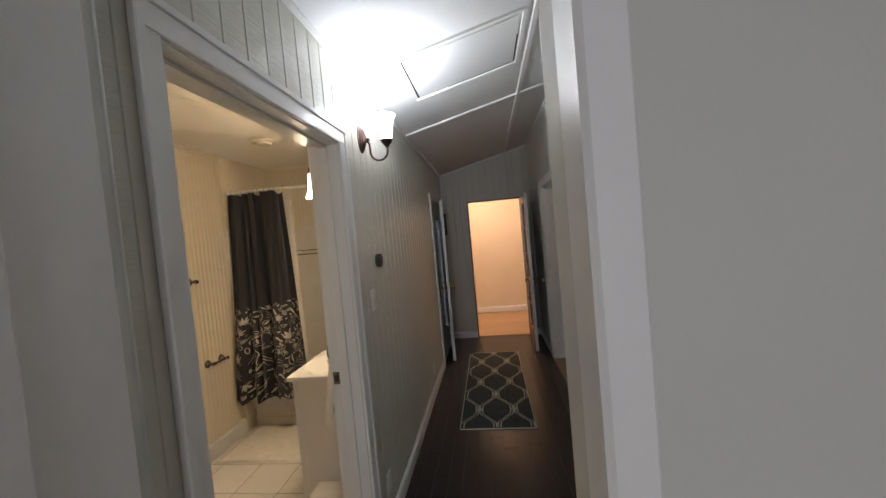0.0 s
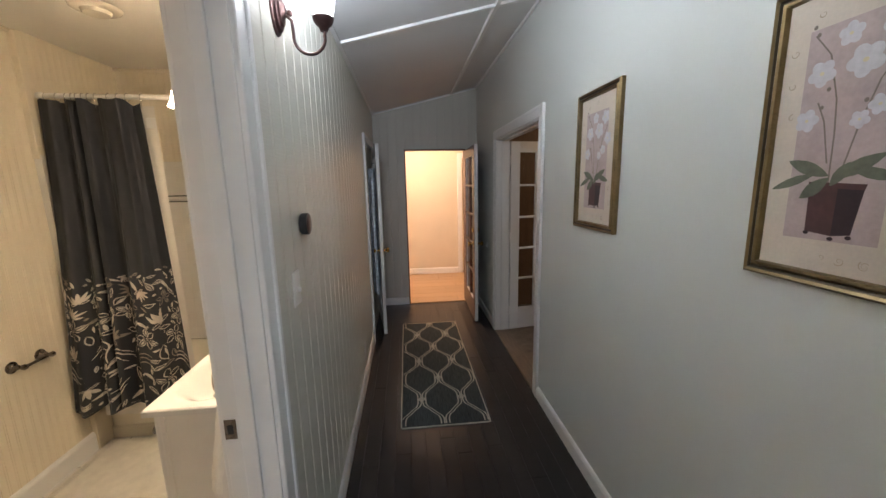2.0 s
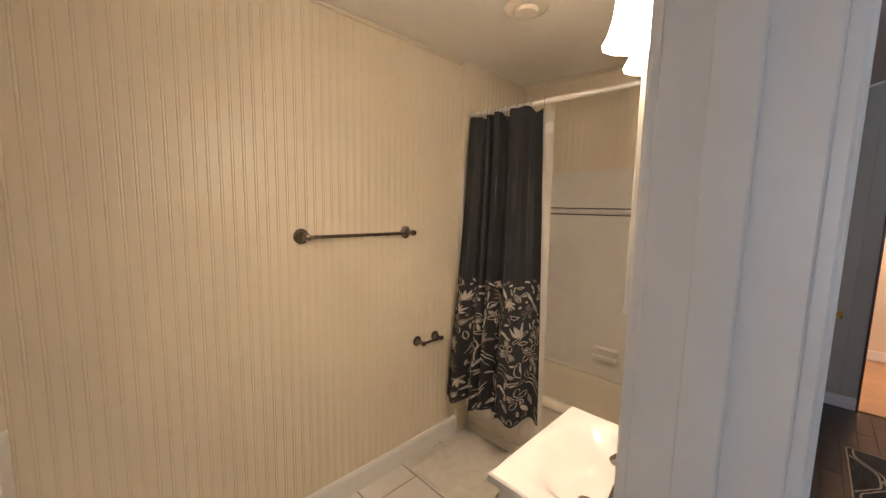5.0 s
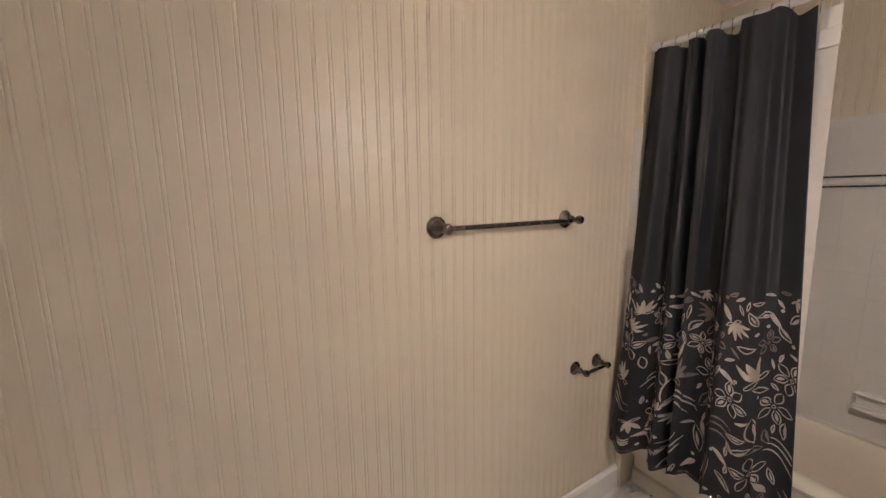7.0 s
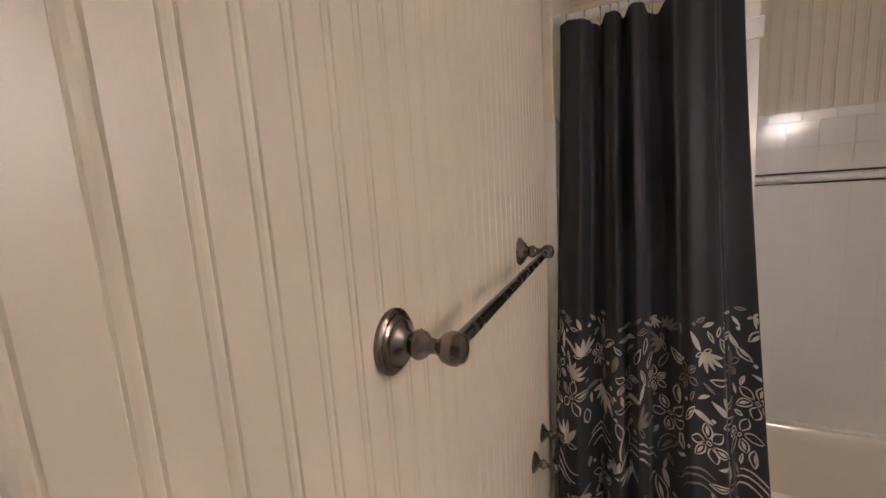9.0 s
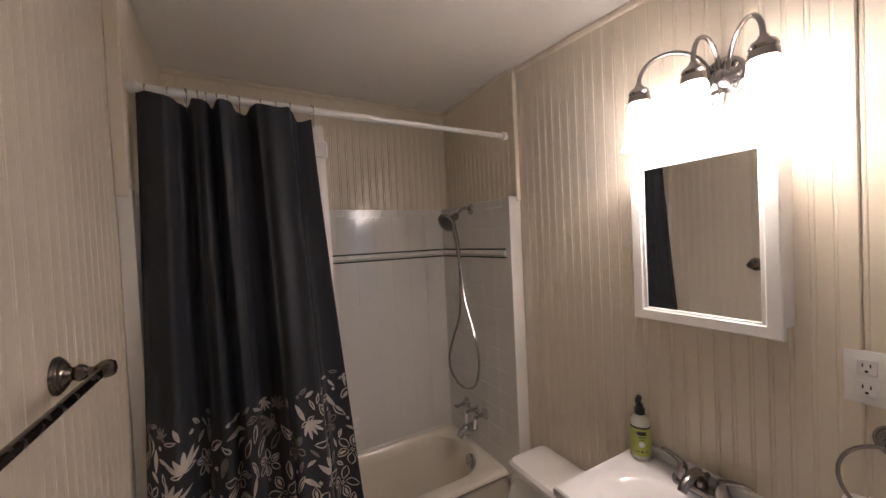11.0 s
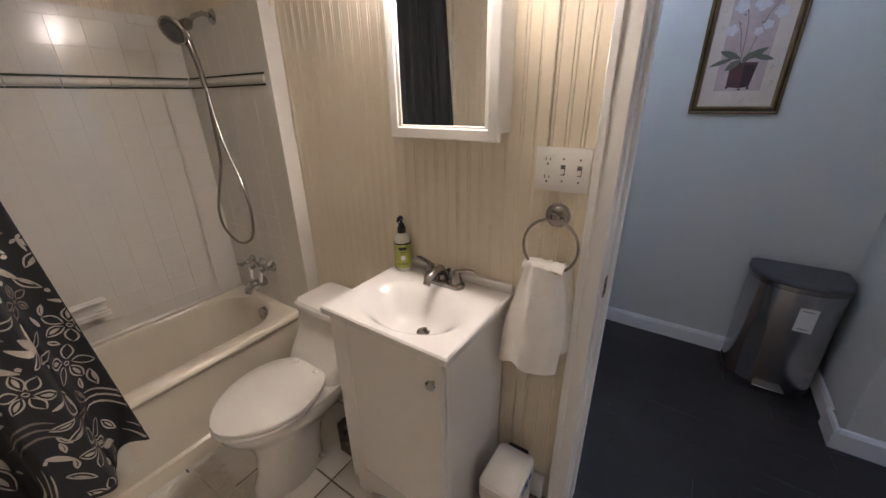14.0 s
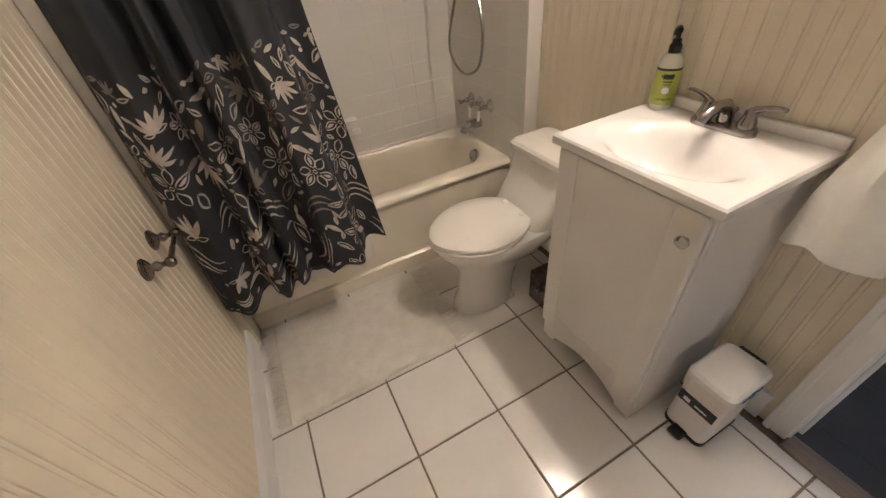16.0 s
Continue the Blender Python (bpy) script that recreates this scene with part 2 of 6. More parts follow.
def tube(bm, pts, r, seg=10, closed=False, cap=True):
    pts = [Vector(p) for p in pts]
    n = len(pts)
    radii = r if isinstance(r, (list, tuple)) else [r] * n
    rings, up = [], None
    for i, p in enumerate(pts):
        a = pts[(i - 1) % n] if (closed or i) else p
        b = pts[(i + 1) % n] if (closed or i < n - 1) else p
        d = (b - a).normalized()
        if up is None:
            up = d.orthogonal().normalized()
        up = (up - d * up.dot(d)).normalized()
        side = d.cross(up)
        rings.append([bm.verts.new(p + radii[i] * (math.cos(math.tau * k / seg) * up + math.sin(math.tau * k / seg) * side)) for k in range(seg)])
    pairs = list(zip(rings, rings[1:])) + ([(rings[-1], rings[0])] if closed else [])
    for a, b in pairs:
        for k in range(seg):
            bm.faces.new((a[k], a[(k + 1) % seg], b[(k + 1) % seg], b[k]))
    if cap and not closed:
        bm.faces.new(rings[0][::-1]), bm.faces.new(rings[-1])


def loft(bm, rings, cap0=True, cap1=True):
    vs = [[bm.verts.new(p) for p in ring] for ring in rings]
    n = len(vs[0])
    for a, b in zip(vs, vs[1:]):
        for i in range(n):
            bm.faces.new((a[i], a[(i + 1) % n], b[(i + 1) % n], b[i]))
    if cap0:
        bm.faces.new(vs[0][::-1])
    if cap1:
        bm.faces.new(vs[-1])


def arc(c, r, a0, a1, n, ax=(1, 0, 0), ay=(0, 0, 1)):
    c, ax, ay = Vector(c), Vector(ax), Vector(ay)
    return [c + r * (math.cos(radians(a0 + (a1 - a0) * i / n)) * ax + math.sin(radians(a0 + (a1 - a0) * i / n)) * ay) for i in range(n + 1)]


def rounded(x0, x1, y0, y1, r, z, n=5):
    out = []
    for cx, cy, a in ((x1 - r, y1 - r, 0), (x0 + r, y1 - r, 90), (x0 + r, y0 + r, 180), (x1 - r, y0 + r, 270)):
        for i in range(n + 1):
            t = radians(a + 90 * i / n)
            out.append(Vector((cx + r * math.cos(t), cy + r * math.sin(t), z)))
    return out


def mesh_of(name, bm, material, smooth=True):
    bmesh.ops.recalc_face_normals(bm, faces=bm.faces[:])
    me = bpy.data.meshes.new(name)
    bm.to_mesh(me)
    bm.free()
    me.materials.append(material)
    if smooth:
        me.shade_smooth()
        me.set_sharp_from_angle(angle=radians(38))
    return me


def part(name, bm, material, parent=None, label="", smooth=True):
    ob = new(name, mesh_of(name, bm, material, smooth))
    ob.parent = parent
    if label:
        ob["label"] = label
    return ob


def thing(name, label, category, at=(0, 0, 0), group="", kind=""):
    ob = new(name)
    ob.location = at
    ob.empty_display_size = 0.05
    tagged(ob, label, category, group, kind)
    return ob


def under(ob, parent):
    ob.parent = parent
    ob.matrix_parent_inverse = parent.matrix_basis.inverted()


def settle(ob, x=0.0, y=0.0, z=0.0):
    """Moves a finished thing, with its parts, into its final place."""
    ob.location = ob.location + Vector((x, y, z))


def setting(name, bm, material, label, category, smooth=False):
    return tagged(part(name, bm, material, None, "", smooth), label, category, "", "structure")


def piece(name, me, parent, at, rz=0.0):
    ob = new(name, me)
    ob.parent = parent
    ob.matrix_basis = pose(*at, 0, 0, rz)
    return ob


def grooved(bm, axis, face, out, s0, s1, z0, z1, pitch, phase, bead, depth=0.0020, ztop=None):
    """A wall face of vertical boards: axis 'x' or 'y' is the way along it, out the sign of its normal."""
    cuts = [(s0, 0.0)]
    k = math.ceil((s0 - phase) / pitch)
    while phase + k * pitch < s1:
        c = phase + k * pitch
        if bead:
            prof = ((-0.0065, 0), (-0.005, -depth), (-0.0035, -0.0005), (0, 0.0002), (0.0035, -0.0005), (0.005, -depth), (0.0065, 0))
        else:
            prof = ((-0.005, 0), (-0.0025, -depth), (0.0025, -depth), (0.005, 0))
        for ds, dd in prof:
            if s0 < c + ds < s1:
                cuts.append((c + ds, dd))
        k += 1
    cuts.append((s1, 0.0))
    prev = None
    for s, dd in cuts:
        f = face + out * dd
        top = ztop(s) if ztop else z1
        p = (f, s) if axis == "y" else (s, f)
        pair = (bm.verts.new((*p, z0)), bm.verts.new((*p, top)))
        if prev:
            bm.faces.new((prev[0], pair[0], pair[1], prev[1]))
        prev = pair

# ---- plan ----
WEST, EAST = -1.385, 0.13          # bathroom faces
HALL_W, HALL_E, HALL_N, HALL_S = 0.264, 1.61, 6.265, 1.405
BATH_N, BATH_S, BATH_H = 4.33, 1.34, 2.475
DOOR_S, DOOR_N, DOOR_H = 1.398, 2.345, 2.09
BEAD_PITCH = 0.0425


def slope(x):
    return 2.515 + 0.24 * (x - 0.25)


# walls of the bathroom
bm = bmesh.new()
box(bm, WEST - 0.10, WEST - 0.006, 1.2, 4.45, 0, 2.6)
grooved(bm, "y", WEST, 1, BATH_S, 3.665, 0, BATH_H + 0.01, BEAD_PITCH, 2.0745, True)
setting("wall_bath_west", bm, BEAD, "cream painted beadboard bathroom wall with towel bar", "wall")
bm = bmesh.new()
box(bm, EAST + 0.006, HALL_W - 0.006, DOOR_N, HALL_N + 0.1, 0, 2.62)
box(bm, EAST + 0.006, HALL_W - 0.006, DOOR_S, DOOR_N, DOOR_H, 2.62)
box(bm, EAST + 0.006, HALL_W - 0.006, 1.0, DOOR_S, 0, 2.62)
grooved(bm, "y", EAST, -1, DOOR_N, 3.66, 0, BATH_H + 0.01, BEAD_PITCH, 2.402, True)
grooved(bm, "y", EAST, -1, DOOR_S, DOOR_N, DOOR_H, BATH_H + 0.01, BEAD_PITCH, 2.402, True)
grooved(bm, "y", EAST, -1, BATH_S, DOOR_S, 0, BATH_H + 0.01, BEAD_PITCH, 2.402, True)
setting("wall_bath_east", bm, BEAD, "cream painted beadboard wall behind the vanity", "wall")
bm = bmesh.new()
for y0, y1, z0 in ((DOOR_N, 5.10, 0), (5.10, 6.02, 2.06), (6.02, HALL_N, 0), (DOOR_S, DOOR_N, DOOR_H), (1.234, DOOR_S, 0)):
    grooved(bm, "y", HALL_W, 1, y0, y1, z0, 2.53, 0.105, 2.876, False, 0.0026)
setting("wall_hall_west", bm, PANEL, "pale sage painted grooved panelling in the hall", "wall")
bm = bmesh.new()
box(bm, WEST - 0.1, EAST, 1.2, BATH_S - 0.006, 0, 2.6)
grooved(bm, "x", BATH_S, 1, WEST, EAST, 0, BATH_H + 0.01, BEAD_PITCH, 0.0, True)
setting("wall_bath_south", bm, BEAD, "cream painted beadboard wall behind the door", "wall")
# the tub's alcove: beadboard above the tile
bm = bmesh.new()
box(bm, WEST - 0.1, 0.25, BATH_N + 0.012, 4.45, 0, 2.6)
grooved(bm, "x", BATH_N + 0.006, -1, WEST, EAST, 1.838, BATH_H + 0.01, BEAD_PITCH, -0.7, True)
setting("wall_bath_north", bm, BEAD, "cream beadboard above the tiled tub surround", "wall")
bm = bmesh.new()
box(bm, 0.118, EAST + 0.004, 3.664, BATH_N + 0.01, 0, 2.6)
grooved(bm, "y", 0.112, -1, 3.66, BATH_N + 0.01, 1.818, BATH_H + 0.01, BEAD_PITCH, 3.7, True)
box(bm, WEST - 0.004, -1.358, 3.669, BATH_N + 0.01, 0, 2.6)
grooved(bm, "y", -1.352, 1, 3.665, BATH_N + 0.01, 1.818, BATH_H + 0.01, BEAD_PITCH, 3.7, True)
setting("wall_alcove_sides", bm, BEAD, "cream furred-out side walls of the tub alcove", "wall")
# hall and the rooms beyond
bm = bmesh.new()
for y0, y1, z0 in ((1.13, 3.93, 0), (3.93, 5.17, 2.075), (5.17, HALL_N, 0)):
    box(bm, HALL_E, HALL_E + 0.13, y0, y1, z0, 3.0)
setting("wall_hall_east", bm, PLASTER, "smooth grey-green painted hall wall with pictures", "wall")
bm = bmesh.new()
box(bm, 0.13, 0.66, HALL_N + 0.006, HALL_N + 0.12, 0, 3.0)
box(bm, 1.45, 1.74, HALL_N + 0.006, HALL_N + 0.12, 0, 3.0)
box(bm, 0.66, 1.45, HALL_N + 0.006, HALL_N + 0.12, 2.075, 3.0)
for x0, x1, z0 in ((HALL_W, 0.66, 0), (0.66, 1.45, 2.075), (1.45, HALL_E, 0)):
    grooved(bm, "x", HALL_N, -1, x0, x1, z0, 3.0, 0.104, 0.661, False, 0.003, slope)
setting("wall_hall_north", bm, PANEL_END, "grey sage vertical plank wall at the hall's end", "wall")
bm = bmesh.new()
box(bm, 1.062, 3.2, 1.13, HALL_S, 0, 3.0)
box(bm, 0.30, 1.062, 1.13, 1.40, 2.30, 3.0)
box(bm, -1.6, 0.30, 1.05, 1.234, 0, 3.0)
setting("wall_entry", bm, PLASTER, "thick grey painted wall with an open doorway", "wall")
bm = bmesh.new()
box(bm, -1.7, -1.6, -2.6, 1.05, 0, 2.7), box(bm, 3.2, 3.3, -2.6, 1.13, 0, 2.7)
box(bm, -1.6, -0.05, -2.6, -2.45, 0, 2.7), box(bm, 1.45, 3.2, -2.6, -2.45, 0, 2.7)
box(bm, -0.05, 1.45, -2.6, -2.45, 0, 0.85), box(bm, -0.05, 1.45, -2.6, -2.45, 2.15, 2.7)
setting("wall_entry_room", bm, PLASTER, "plain painted walls of the room before the hall", "wall")
bm = bmesh.new()
box(bm, -1.7, 3.3, -2.6, 1.3, 2.7, 2.8)
setting("ceiling_entry_room", bm, CEIL, "plain white ceiling", "ceiling")
bm = bmesh.new()
vs = [bm.verts.new(p) for p in ((HALL_W - 0.12, 1.1, slope(HALL_W - 0.12)), (HALL_E + 0.13, 1.1, slope(HALL_E + 0.13)), (HALL_E + 0.13, HALL_N + 0.1, slope(HALL_E + 0.13)), (HALL_W - 0.12, HALL_N + 0.1, slope(HALL_W - 0.12)))]
f = bm.faces.new(vs)
up = bmesh.ops.extrude_face_region(bm, geom=[f])["geom"]
bmesh.ops.translate(bm, verts=[v for v in up if isinstance(v, bmesh.types.BMVert)], vec=(0, 0, 0.1))
setting("ceiling_hall", bm, CEIL, "white sloping hall ceiling with battens", "ceiling")
bm = bmesh.new()


def bath_top(x, y):
    """Height of the slightly sagging bathroom ceiling."""
    t = (x - WEST) / (EAST - WEST)
    return 2.482 * (1 - t) + (2.455 + 0.06 * (min(y, 3.7) - 3.7)) * t


quad = [Vector((x, y, bath_top(x, y))) for x, y in ((WEST - 0.02, 1.25), (EAST + 0.02, 1.25), (EAST + 0.02, 3.7), (EAST + 0.02, 4.36), (WEST - 0.02, 4.36), (WEST - 0.02, 3.7))]
loft(bm, [quad, [Vector((p.x, p.y, 2.56)) for p in quad]])
setting("ceiling_bath", bm, CEIL_BATH, "flat off-white bathroom ceiling", "ceiling")
# far room
bm = bmesh.new()
box(bm, -0.6, 1.66, 7.96, 8.46, 0, 2.7), box(bm, 2.5, 3.3, 7.96, 8.46, 0, 2.7), box(bm, 1.66, 2.5, 7.96, 8.46, 2.08, 2.7)
box(bm, -0.7, -0.6, HALL_N + 0.12, 8.46, 0, 2.7), box(bm, 3.2, 3.3, HALL_N + 0.12, 8.46, 0, 2.7)
box(bm, -0.6, 0.13, HALL_N + 0.02, HALL_N + 0.12, 0, 2.7), box(bm, 1.74, 3.3, HALL_N + 0.02, HALL_N + 0.12, 0, 2.7)
setting("wall_far_room", bm, CREAM_WALL, "cream painted wall of the lit room beyond", "wall")
bm = bmesh.new()
box(bm, -0.7, 3.3, HALL_N + 0.12, 8.5, 2.62, 2.72)
setting("ceiling_far_room", bm, CEIL, "white ceiling of the lit room", "ceiling")
# side room behind the glazed doors
bm = bmesh.new()
box(bm, 4.3, 4.4, 2.9, 6.26, 0, 2.9), box(bm, 1.74, 4.4, 2.8, 2.9, 0, 2.9), box(bm, 1.74, 4.4, 6.0, 6.26, 0, 2.9)
setting("wall_side_room", bm, BROWN_WALL, "dim brown panelled side room walls", "wall")
bm = bmesh.new()
box(bm, 1.74, 4.4, 2.8, 6.26, 2.9, 3.0)
setting("ceiling_side_room", bm, BROWN_WALL, "dim brown wooden ceiling", "ceiling")
# closet
bm = bmesh.new()
box(bm, -0.62, -0.55, 4.9, 6.3, 0, 2.5), box(bm, -0.55, 0.13, 4.85, 4.95, 0, 2.5), box(bm, -0.55, 0.13, 6.15, 6.25, 0, 2.5), box(bm, -0.62, 0.13, 4.85, 6.3, 2.5, 2.56)
setting("wall_closet", bm, CEIL, "plain white closet walls", "wall")

# floors: bases under the pieces
bm = bmesh.new()
box(bm, WEST - 0.1, 0.135, 1.2, 4.45, -0.12, -0.004)
floor_bath = setting("floor_bath", bm, GROUT, "white ceramic tile floor with brown grout", "floor")
bm = bmesh.new()
box(bm, 0.085, HALL_E + 0.02, 1.1, HALL_N + 0.06, -0.12, -0.005)
box(bm, -0.6, 0.085, 4.5, HALL_N, -0.12, -0.005)
floor_hall = setting("floor_hall", bm, DARK_GAP, "dark espresso wooden hall floor, satin worn", "floor")
bm = bmesh.new()
box(bm, -0.7, 3.3, HALL_N + 0.06, 8.5, -0.12, -0.004)
floor_far = setting("floor_far_room", bm, GROUT, "light oak laminate floor", "floor")
bm = bmesh.new()
box(bm, -1.7, 3.3, -2.6, 1.1, -0.12, -0.004)
floor_entry = setting("floor_entry_room", bm, GROUT, "orange wood board floor", "floor")
bm = bmesh.new()
box(bm, HALL_E + 0.02, 4.4, 2.8, 6.26, -0.12, 0.0)
setting("floor_side_room", bm, CARPET, "beige brown carpet in the side room", "floor")
bm = bmesh.new()
box(bm, 0.082, 0.152, DOOR_S, DOOR_N, -0.004, 0.010, 0.004)
setting("threshold_bath", bm, THRESH, "worn brown wooden threshold strip", "threshold")
bm = bmesh.new()
box(bm, HALL_E - 0.01, HALL_E + 0.13, 3.93, 5.17, -0.01, 0.012, 0.005)
setting("threshold_side_room", bm, THRESH, "worn brown wooden threshold", "threshold")
bm = bmesh.new()
box(bm, 0.66, 1.45, HALL_N - 0.005, HALL_N + 0.07, -0.01, 0.012, 0.004)
setting("threshold_far_room", bm, OAK, "light oak threshold strip", "threshold")


# trims
def baseboard(name, label, runs, h=0.115, t=0.016, material=TRIM):
    bm = bmesh.new()
    for axis, face, out, s0, s1 in runs:
        prof = ((0, 0), (t, 0), (t, h - 0.022), (t * 0.55, h - 0.006), (0, h))
        rows = []
        for s in (s0, s1):
            rows.append([bm.verts.new((face + out * d, s, z) if axis == "y" else (s, face + out * d, z)) for d, z in prof])
        n = len(prof)
        for i in range(n):
            bm.faces.new((rows[0][i], rows[0][(i + 1) % n], rows[1][(i + 1) % n], rows[1][i]))
        bm.faces.new(rows[0]), bm.faces.new(rows[1])
    return setting(name, bm, material, label, "baseboard")


baseboard("baseboard_bath", "white painted wooden baseboard", [("y", WEST, 1, BATH_S, 3.668), ("x", BATH_S, 1, WEST, EAST), ("y", EAST, -1, 2.43, 3.66)], 0.125)
baseboard("baseboard_hall", "white painted hall baseboard", [("y", HALL_W, 1, 2.42, 5.03), ("y", HALL_W, 1, 6.08, HALL_N), ("y", HALL_E, -1, HALL_S, 3.84), ("y", HALL_E, -1, 5.26, HALL_N), ("x", HALL_N, -1, HALL_W, 0.652), ("x", HALL_N, -1, 1.458, HALL_E), ("x", HALL_S, 1, 1.20, HALL_E)], 0.10)
baseboard("baseboard_far_room", "white baseboard in the far room", [("x", 7.96, -1, -0.6, 1.58)], 0.11)
baseboard("baseboard_entry", "tall white plinth at the doorway corner", [("x", HALL_S + 0.016, 1, 1.047, 1.205), ("y", 1.062, -1, 1.13, HALL_S + 0.03)], 0.11)


def casing(name, label, axis, face, out, s0, s1, h, w=0.075, t=0.016, z0=0.0, sides=(1, 1), first=None):
    """Three-sided casing round an opening, with a raised outer bead."""
    bm = bmesh.new()

    def bar(a0, a1, z0, z1, d0, d1):
        f0, f1 = sorted((face + out * d0, face + out * d1))
        box(bm, *((f0, f1, a0, a1) if axis == "y" else (a0, a1, f0, f1)), z0, z1, 0.003)

    f = first or w
    if sides[0]:
        bar(s0 - f, s0, z0, h, 0, t), bar(s0 - f - 0.002, s0 - f + 0.02, z0, h + w - 0.022, 0, t + 0.006)
    if sides[1]:
        bar(s1, s1 + w, z0, h, 0, t), bar(s1 + w - 0.02, s1 + w + 0.002, z0, h + w - 0.022, 0, t + 0.006)
    bar(s0 - f, s1 + w, h, h + w, 0, t), bar(s0 - f - 0.002, s1 + w + 0.002, h + w - 0.021, h + w + 0.002, 0, t + 0.006)
    return setting(name, bm, TRIM, label, "trim")


def lining(name, label, axis, f0, f1, s0, s1, h, t=0.018):
    """Jambs and head inside an opening, with stops."""
    bm = bmesh.new()

    def bar(a0, a1, z0, z1, g0=f0, g1=f1):
        box(bm, *((g0, g1, a0, a1) if axis == "y" else (a0, a1, g0, g1)), z0, z1, 0.002)

    bar(s0, s0 + t, 0, h), bar(s1 - t, s1, 0, h), bar(s0 + t, s1 - t, h - t, h)
    m = (f0 + f1) / 2
    bar(s0 + t, s0 + t + 0.012, 0, h - t, m - 0.02, m + 0.02), bar(s1 - t - 0.012, s1 - t, 0, h - t, m - 0.02, m + 0.02)
    bar(s0 + t, s1 - t, h - t - 0.012, h - t, m - 0.02, m + 0.02)
    return setting(name, bm, TRIM, label, "door frame")


lining("door_frame_bath", "white painted bathroom door frame", "y", EAST - 0.002, HALL_W + 0.002, DOOR_S - 0.012, DOOR_N + 0.012, DOOR_H + 0.012)
casing("trim_bath_hall", "white painted door casing, hall side", "y", HALL_W, 1, DOOR_S, DOOR_N, DOOR_H, 0.078, first=0.062)
casing("trim_bath_inside", "white painted door casing, bathroom side", "y", EAST, -1, DOOR_S, DOOR_N, DOOR_H, 0.062)
lining("door_frame_side_room", "white painted frame of the double doors", "y", HALL_E - 0.002, HALL_E + 0.132, 3.925, 5.175, 2.08)
casing("trim_side_room", "white painted casing of the double doors", "y", HALL_E, -1, 3.93, 5.17, 2.075, 0.08)
lining("door_frame_closet", "white painted closet door frame", "y", EAST - 0.002, HALL_W + 0.002, 5.095, 6.025, 2.07)
casing("trim_closet", "white painted closet casing", "y", HALL_W, 1, 5.11, 6.01, 2.06, 0.07)
bm = bmesh.new()
for a, b, c, d in ((0.652, 0.668, 0, 2.083), (1.442, 1.458, 0, 2.083)):
    box(bm, a, b, HALL_N - 0.012, HALL_N + 0.125, c, d, 0.002)
box(bm, 0.668, 1.442, HALL_N - 0.012, HALL_N + 0.125, 2.067, 2.083, 0.002)
setting("door_frame_far_room", bm, BROWN_WOOD, "thin dark stained wooden door frame", "door frame")
casing("trim_far_doorway", "white casing of a doorway in the far room", "x", 7.96, -1, 1.66, 2.5, 2.08, 0.08)
# the entry opening: rounded corner beads, jamb strips
bm = bmesh.new()
lathe(bm, ((0.0, 0), (0.012, 0), (0.012, 2.52), (0, 2.52)), 14, pose(0.278, 1.246, 0))
lathe(bm, ((0.0, 0), (0.008, 0), (0.008, 2.52), (0, 2.52)), 12, pose(0.292, 1.228, 0))
setting("trim_entry_bead", bm, PLASTER, "painted round corner moulding", "trim", True)
bm = bmesh.new()
box(bm, 0.298, 0.306, 1.055, 1.216, 0, 2.3, 0.002), box(bm, 0.298, 0.318, 1.02, 1.075, 0, 2.36, 0.006)
box(bm, 1.046, 1.064, 1.105, 1.215, 0, 2.36, 0.006), box(bm, 1.0505, 1.105, 1.102, 1.1295, 0, 2.3605, 0.004)
box(bm, 0.318, 1.046, 1.105, 1.13, 2.30, 2.36, 0.004)
setting("trim_entry", bm, TRIM, "white painted trim of the entry opening", "trim")
# ceiling battens and cove trims
bm = bmesh.new()


def batten(bm, p, q, w=0.045, t=0.014):
    p, q = Vector(p), Vector(q)
    d = (q - p).normalized()
    nrm = Vector((0.24, 0, -1)).normalized()
    side = d.cross(nrm).normalized() * w / 2
    ring = lambda c: [c - side, c + side, c + side * 0.75 + nrm * t, c - side * 0.75 + nrm * t]
    loft(bm, [ring(p), ring(q)])


for y in (3.90, 1.9):
    batten(bm, (HALL_W, y, slope(HALL_W)), (HALL_E, y, slope(HALL_E)))
batten(bm, (1.285, 1.3, slope(1.285)), (1.285, HALL_N, slope(1.285)), 0.04)
batten(bm, (HALL_W + 0.012, 1.3, slope(HALL_W + 0.012)), (HALL_W + 0.012, HALL_N, slope(HALL_W + 0.012)), 0.03)
batten(bm, (HALL_E - 0.012, 1.5, slope(HALL_E - 0.012)), (HALL_E - 0.012, HALL_N, slope(HALL_E - 0.012)), 0.03)
batten(bm, (HALL_W, HALL_N - 0.012, slope(HALL_W)), (HALL_E, HALL_N - 0.012, slope(HALL_E)), 0.03)
setting("trim_ceiling_hall", bm, TRIM, "white ceiling battens and corner strips", "trim")
bm = bmesh.new()
for x, y0, y1 in ((WEST + 0.006, BATH_S, BATH_N), (EAST - 0.006, BATH_S, 3.655), (0.106, 3.665, BATH_N)):
    tube(bm, ((x, y0, bath_top(x, y0) - 0.008), (x, y1, bath_top(x, y1) - 0.008)), 0.013, 8)
tube(bm, ((WEST, BATH_N - 0.002, bath_top(WEST, 4.3) - 0.008), (0.112, BATH_N - 0.002, bath_top(0.112, 4.3) - 0.008)), 0.013, 8)
box(bm, EAST - 0.024, EAST + 0.002, 3.648, 3.664, 1.818, BATH_H, 0.003), box(bm, WEST, -1.350, 3.652, 3.668, 1.818, BATH_H, 0.003)
box(bm, EAST - 0.006, EAST + 0.003, 2.535, 2.572, 0.125, BATH_H, 0.003)
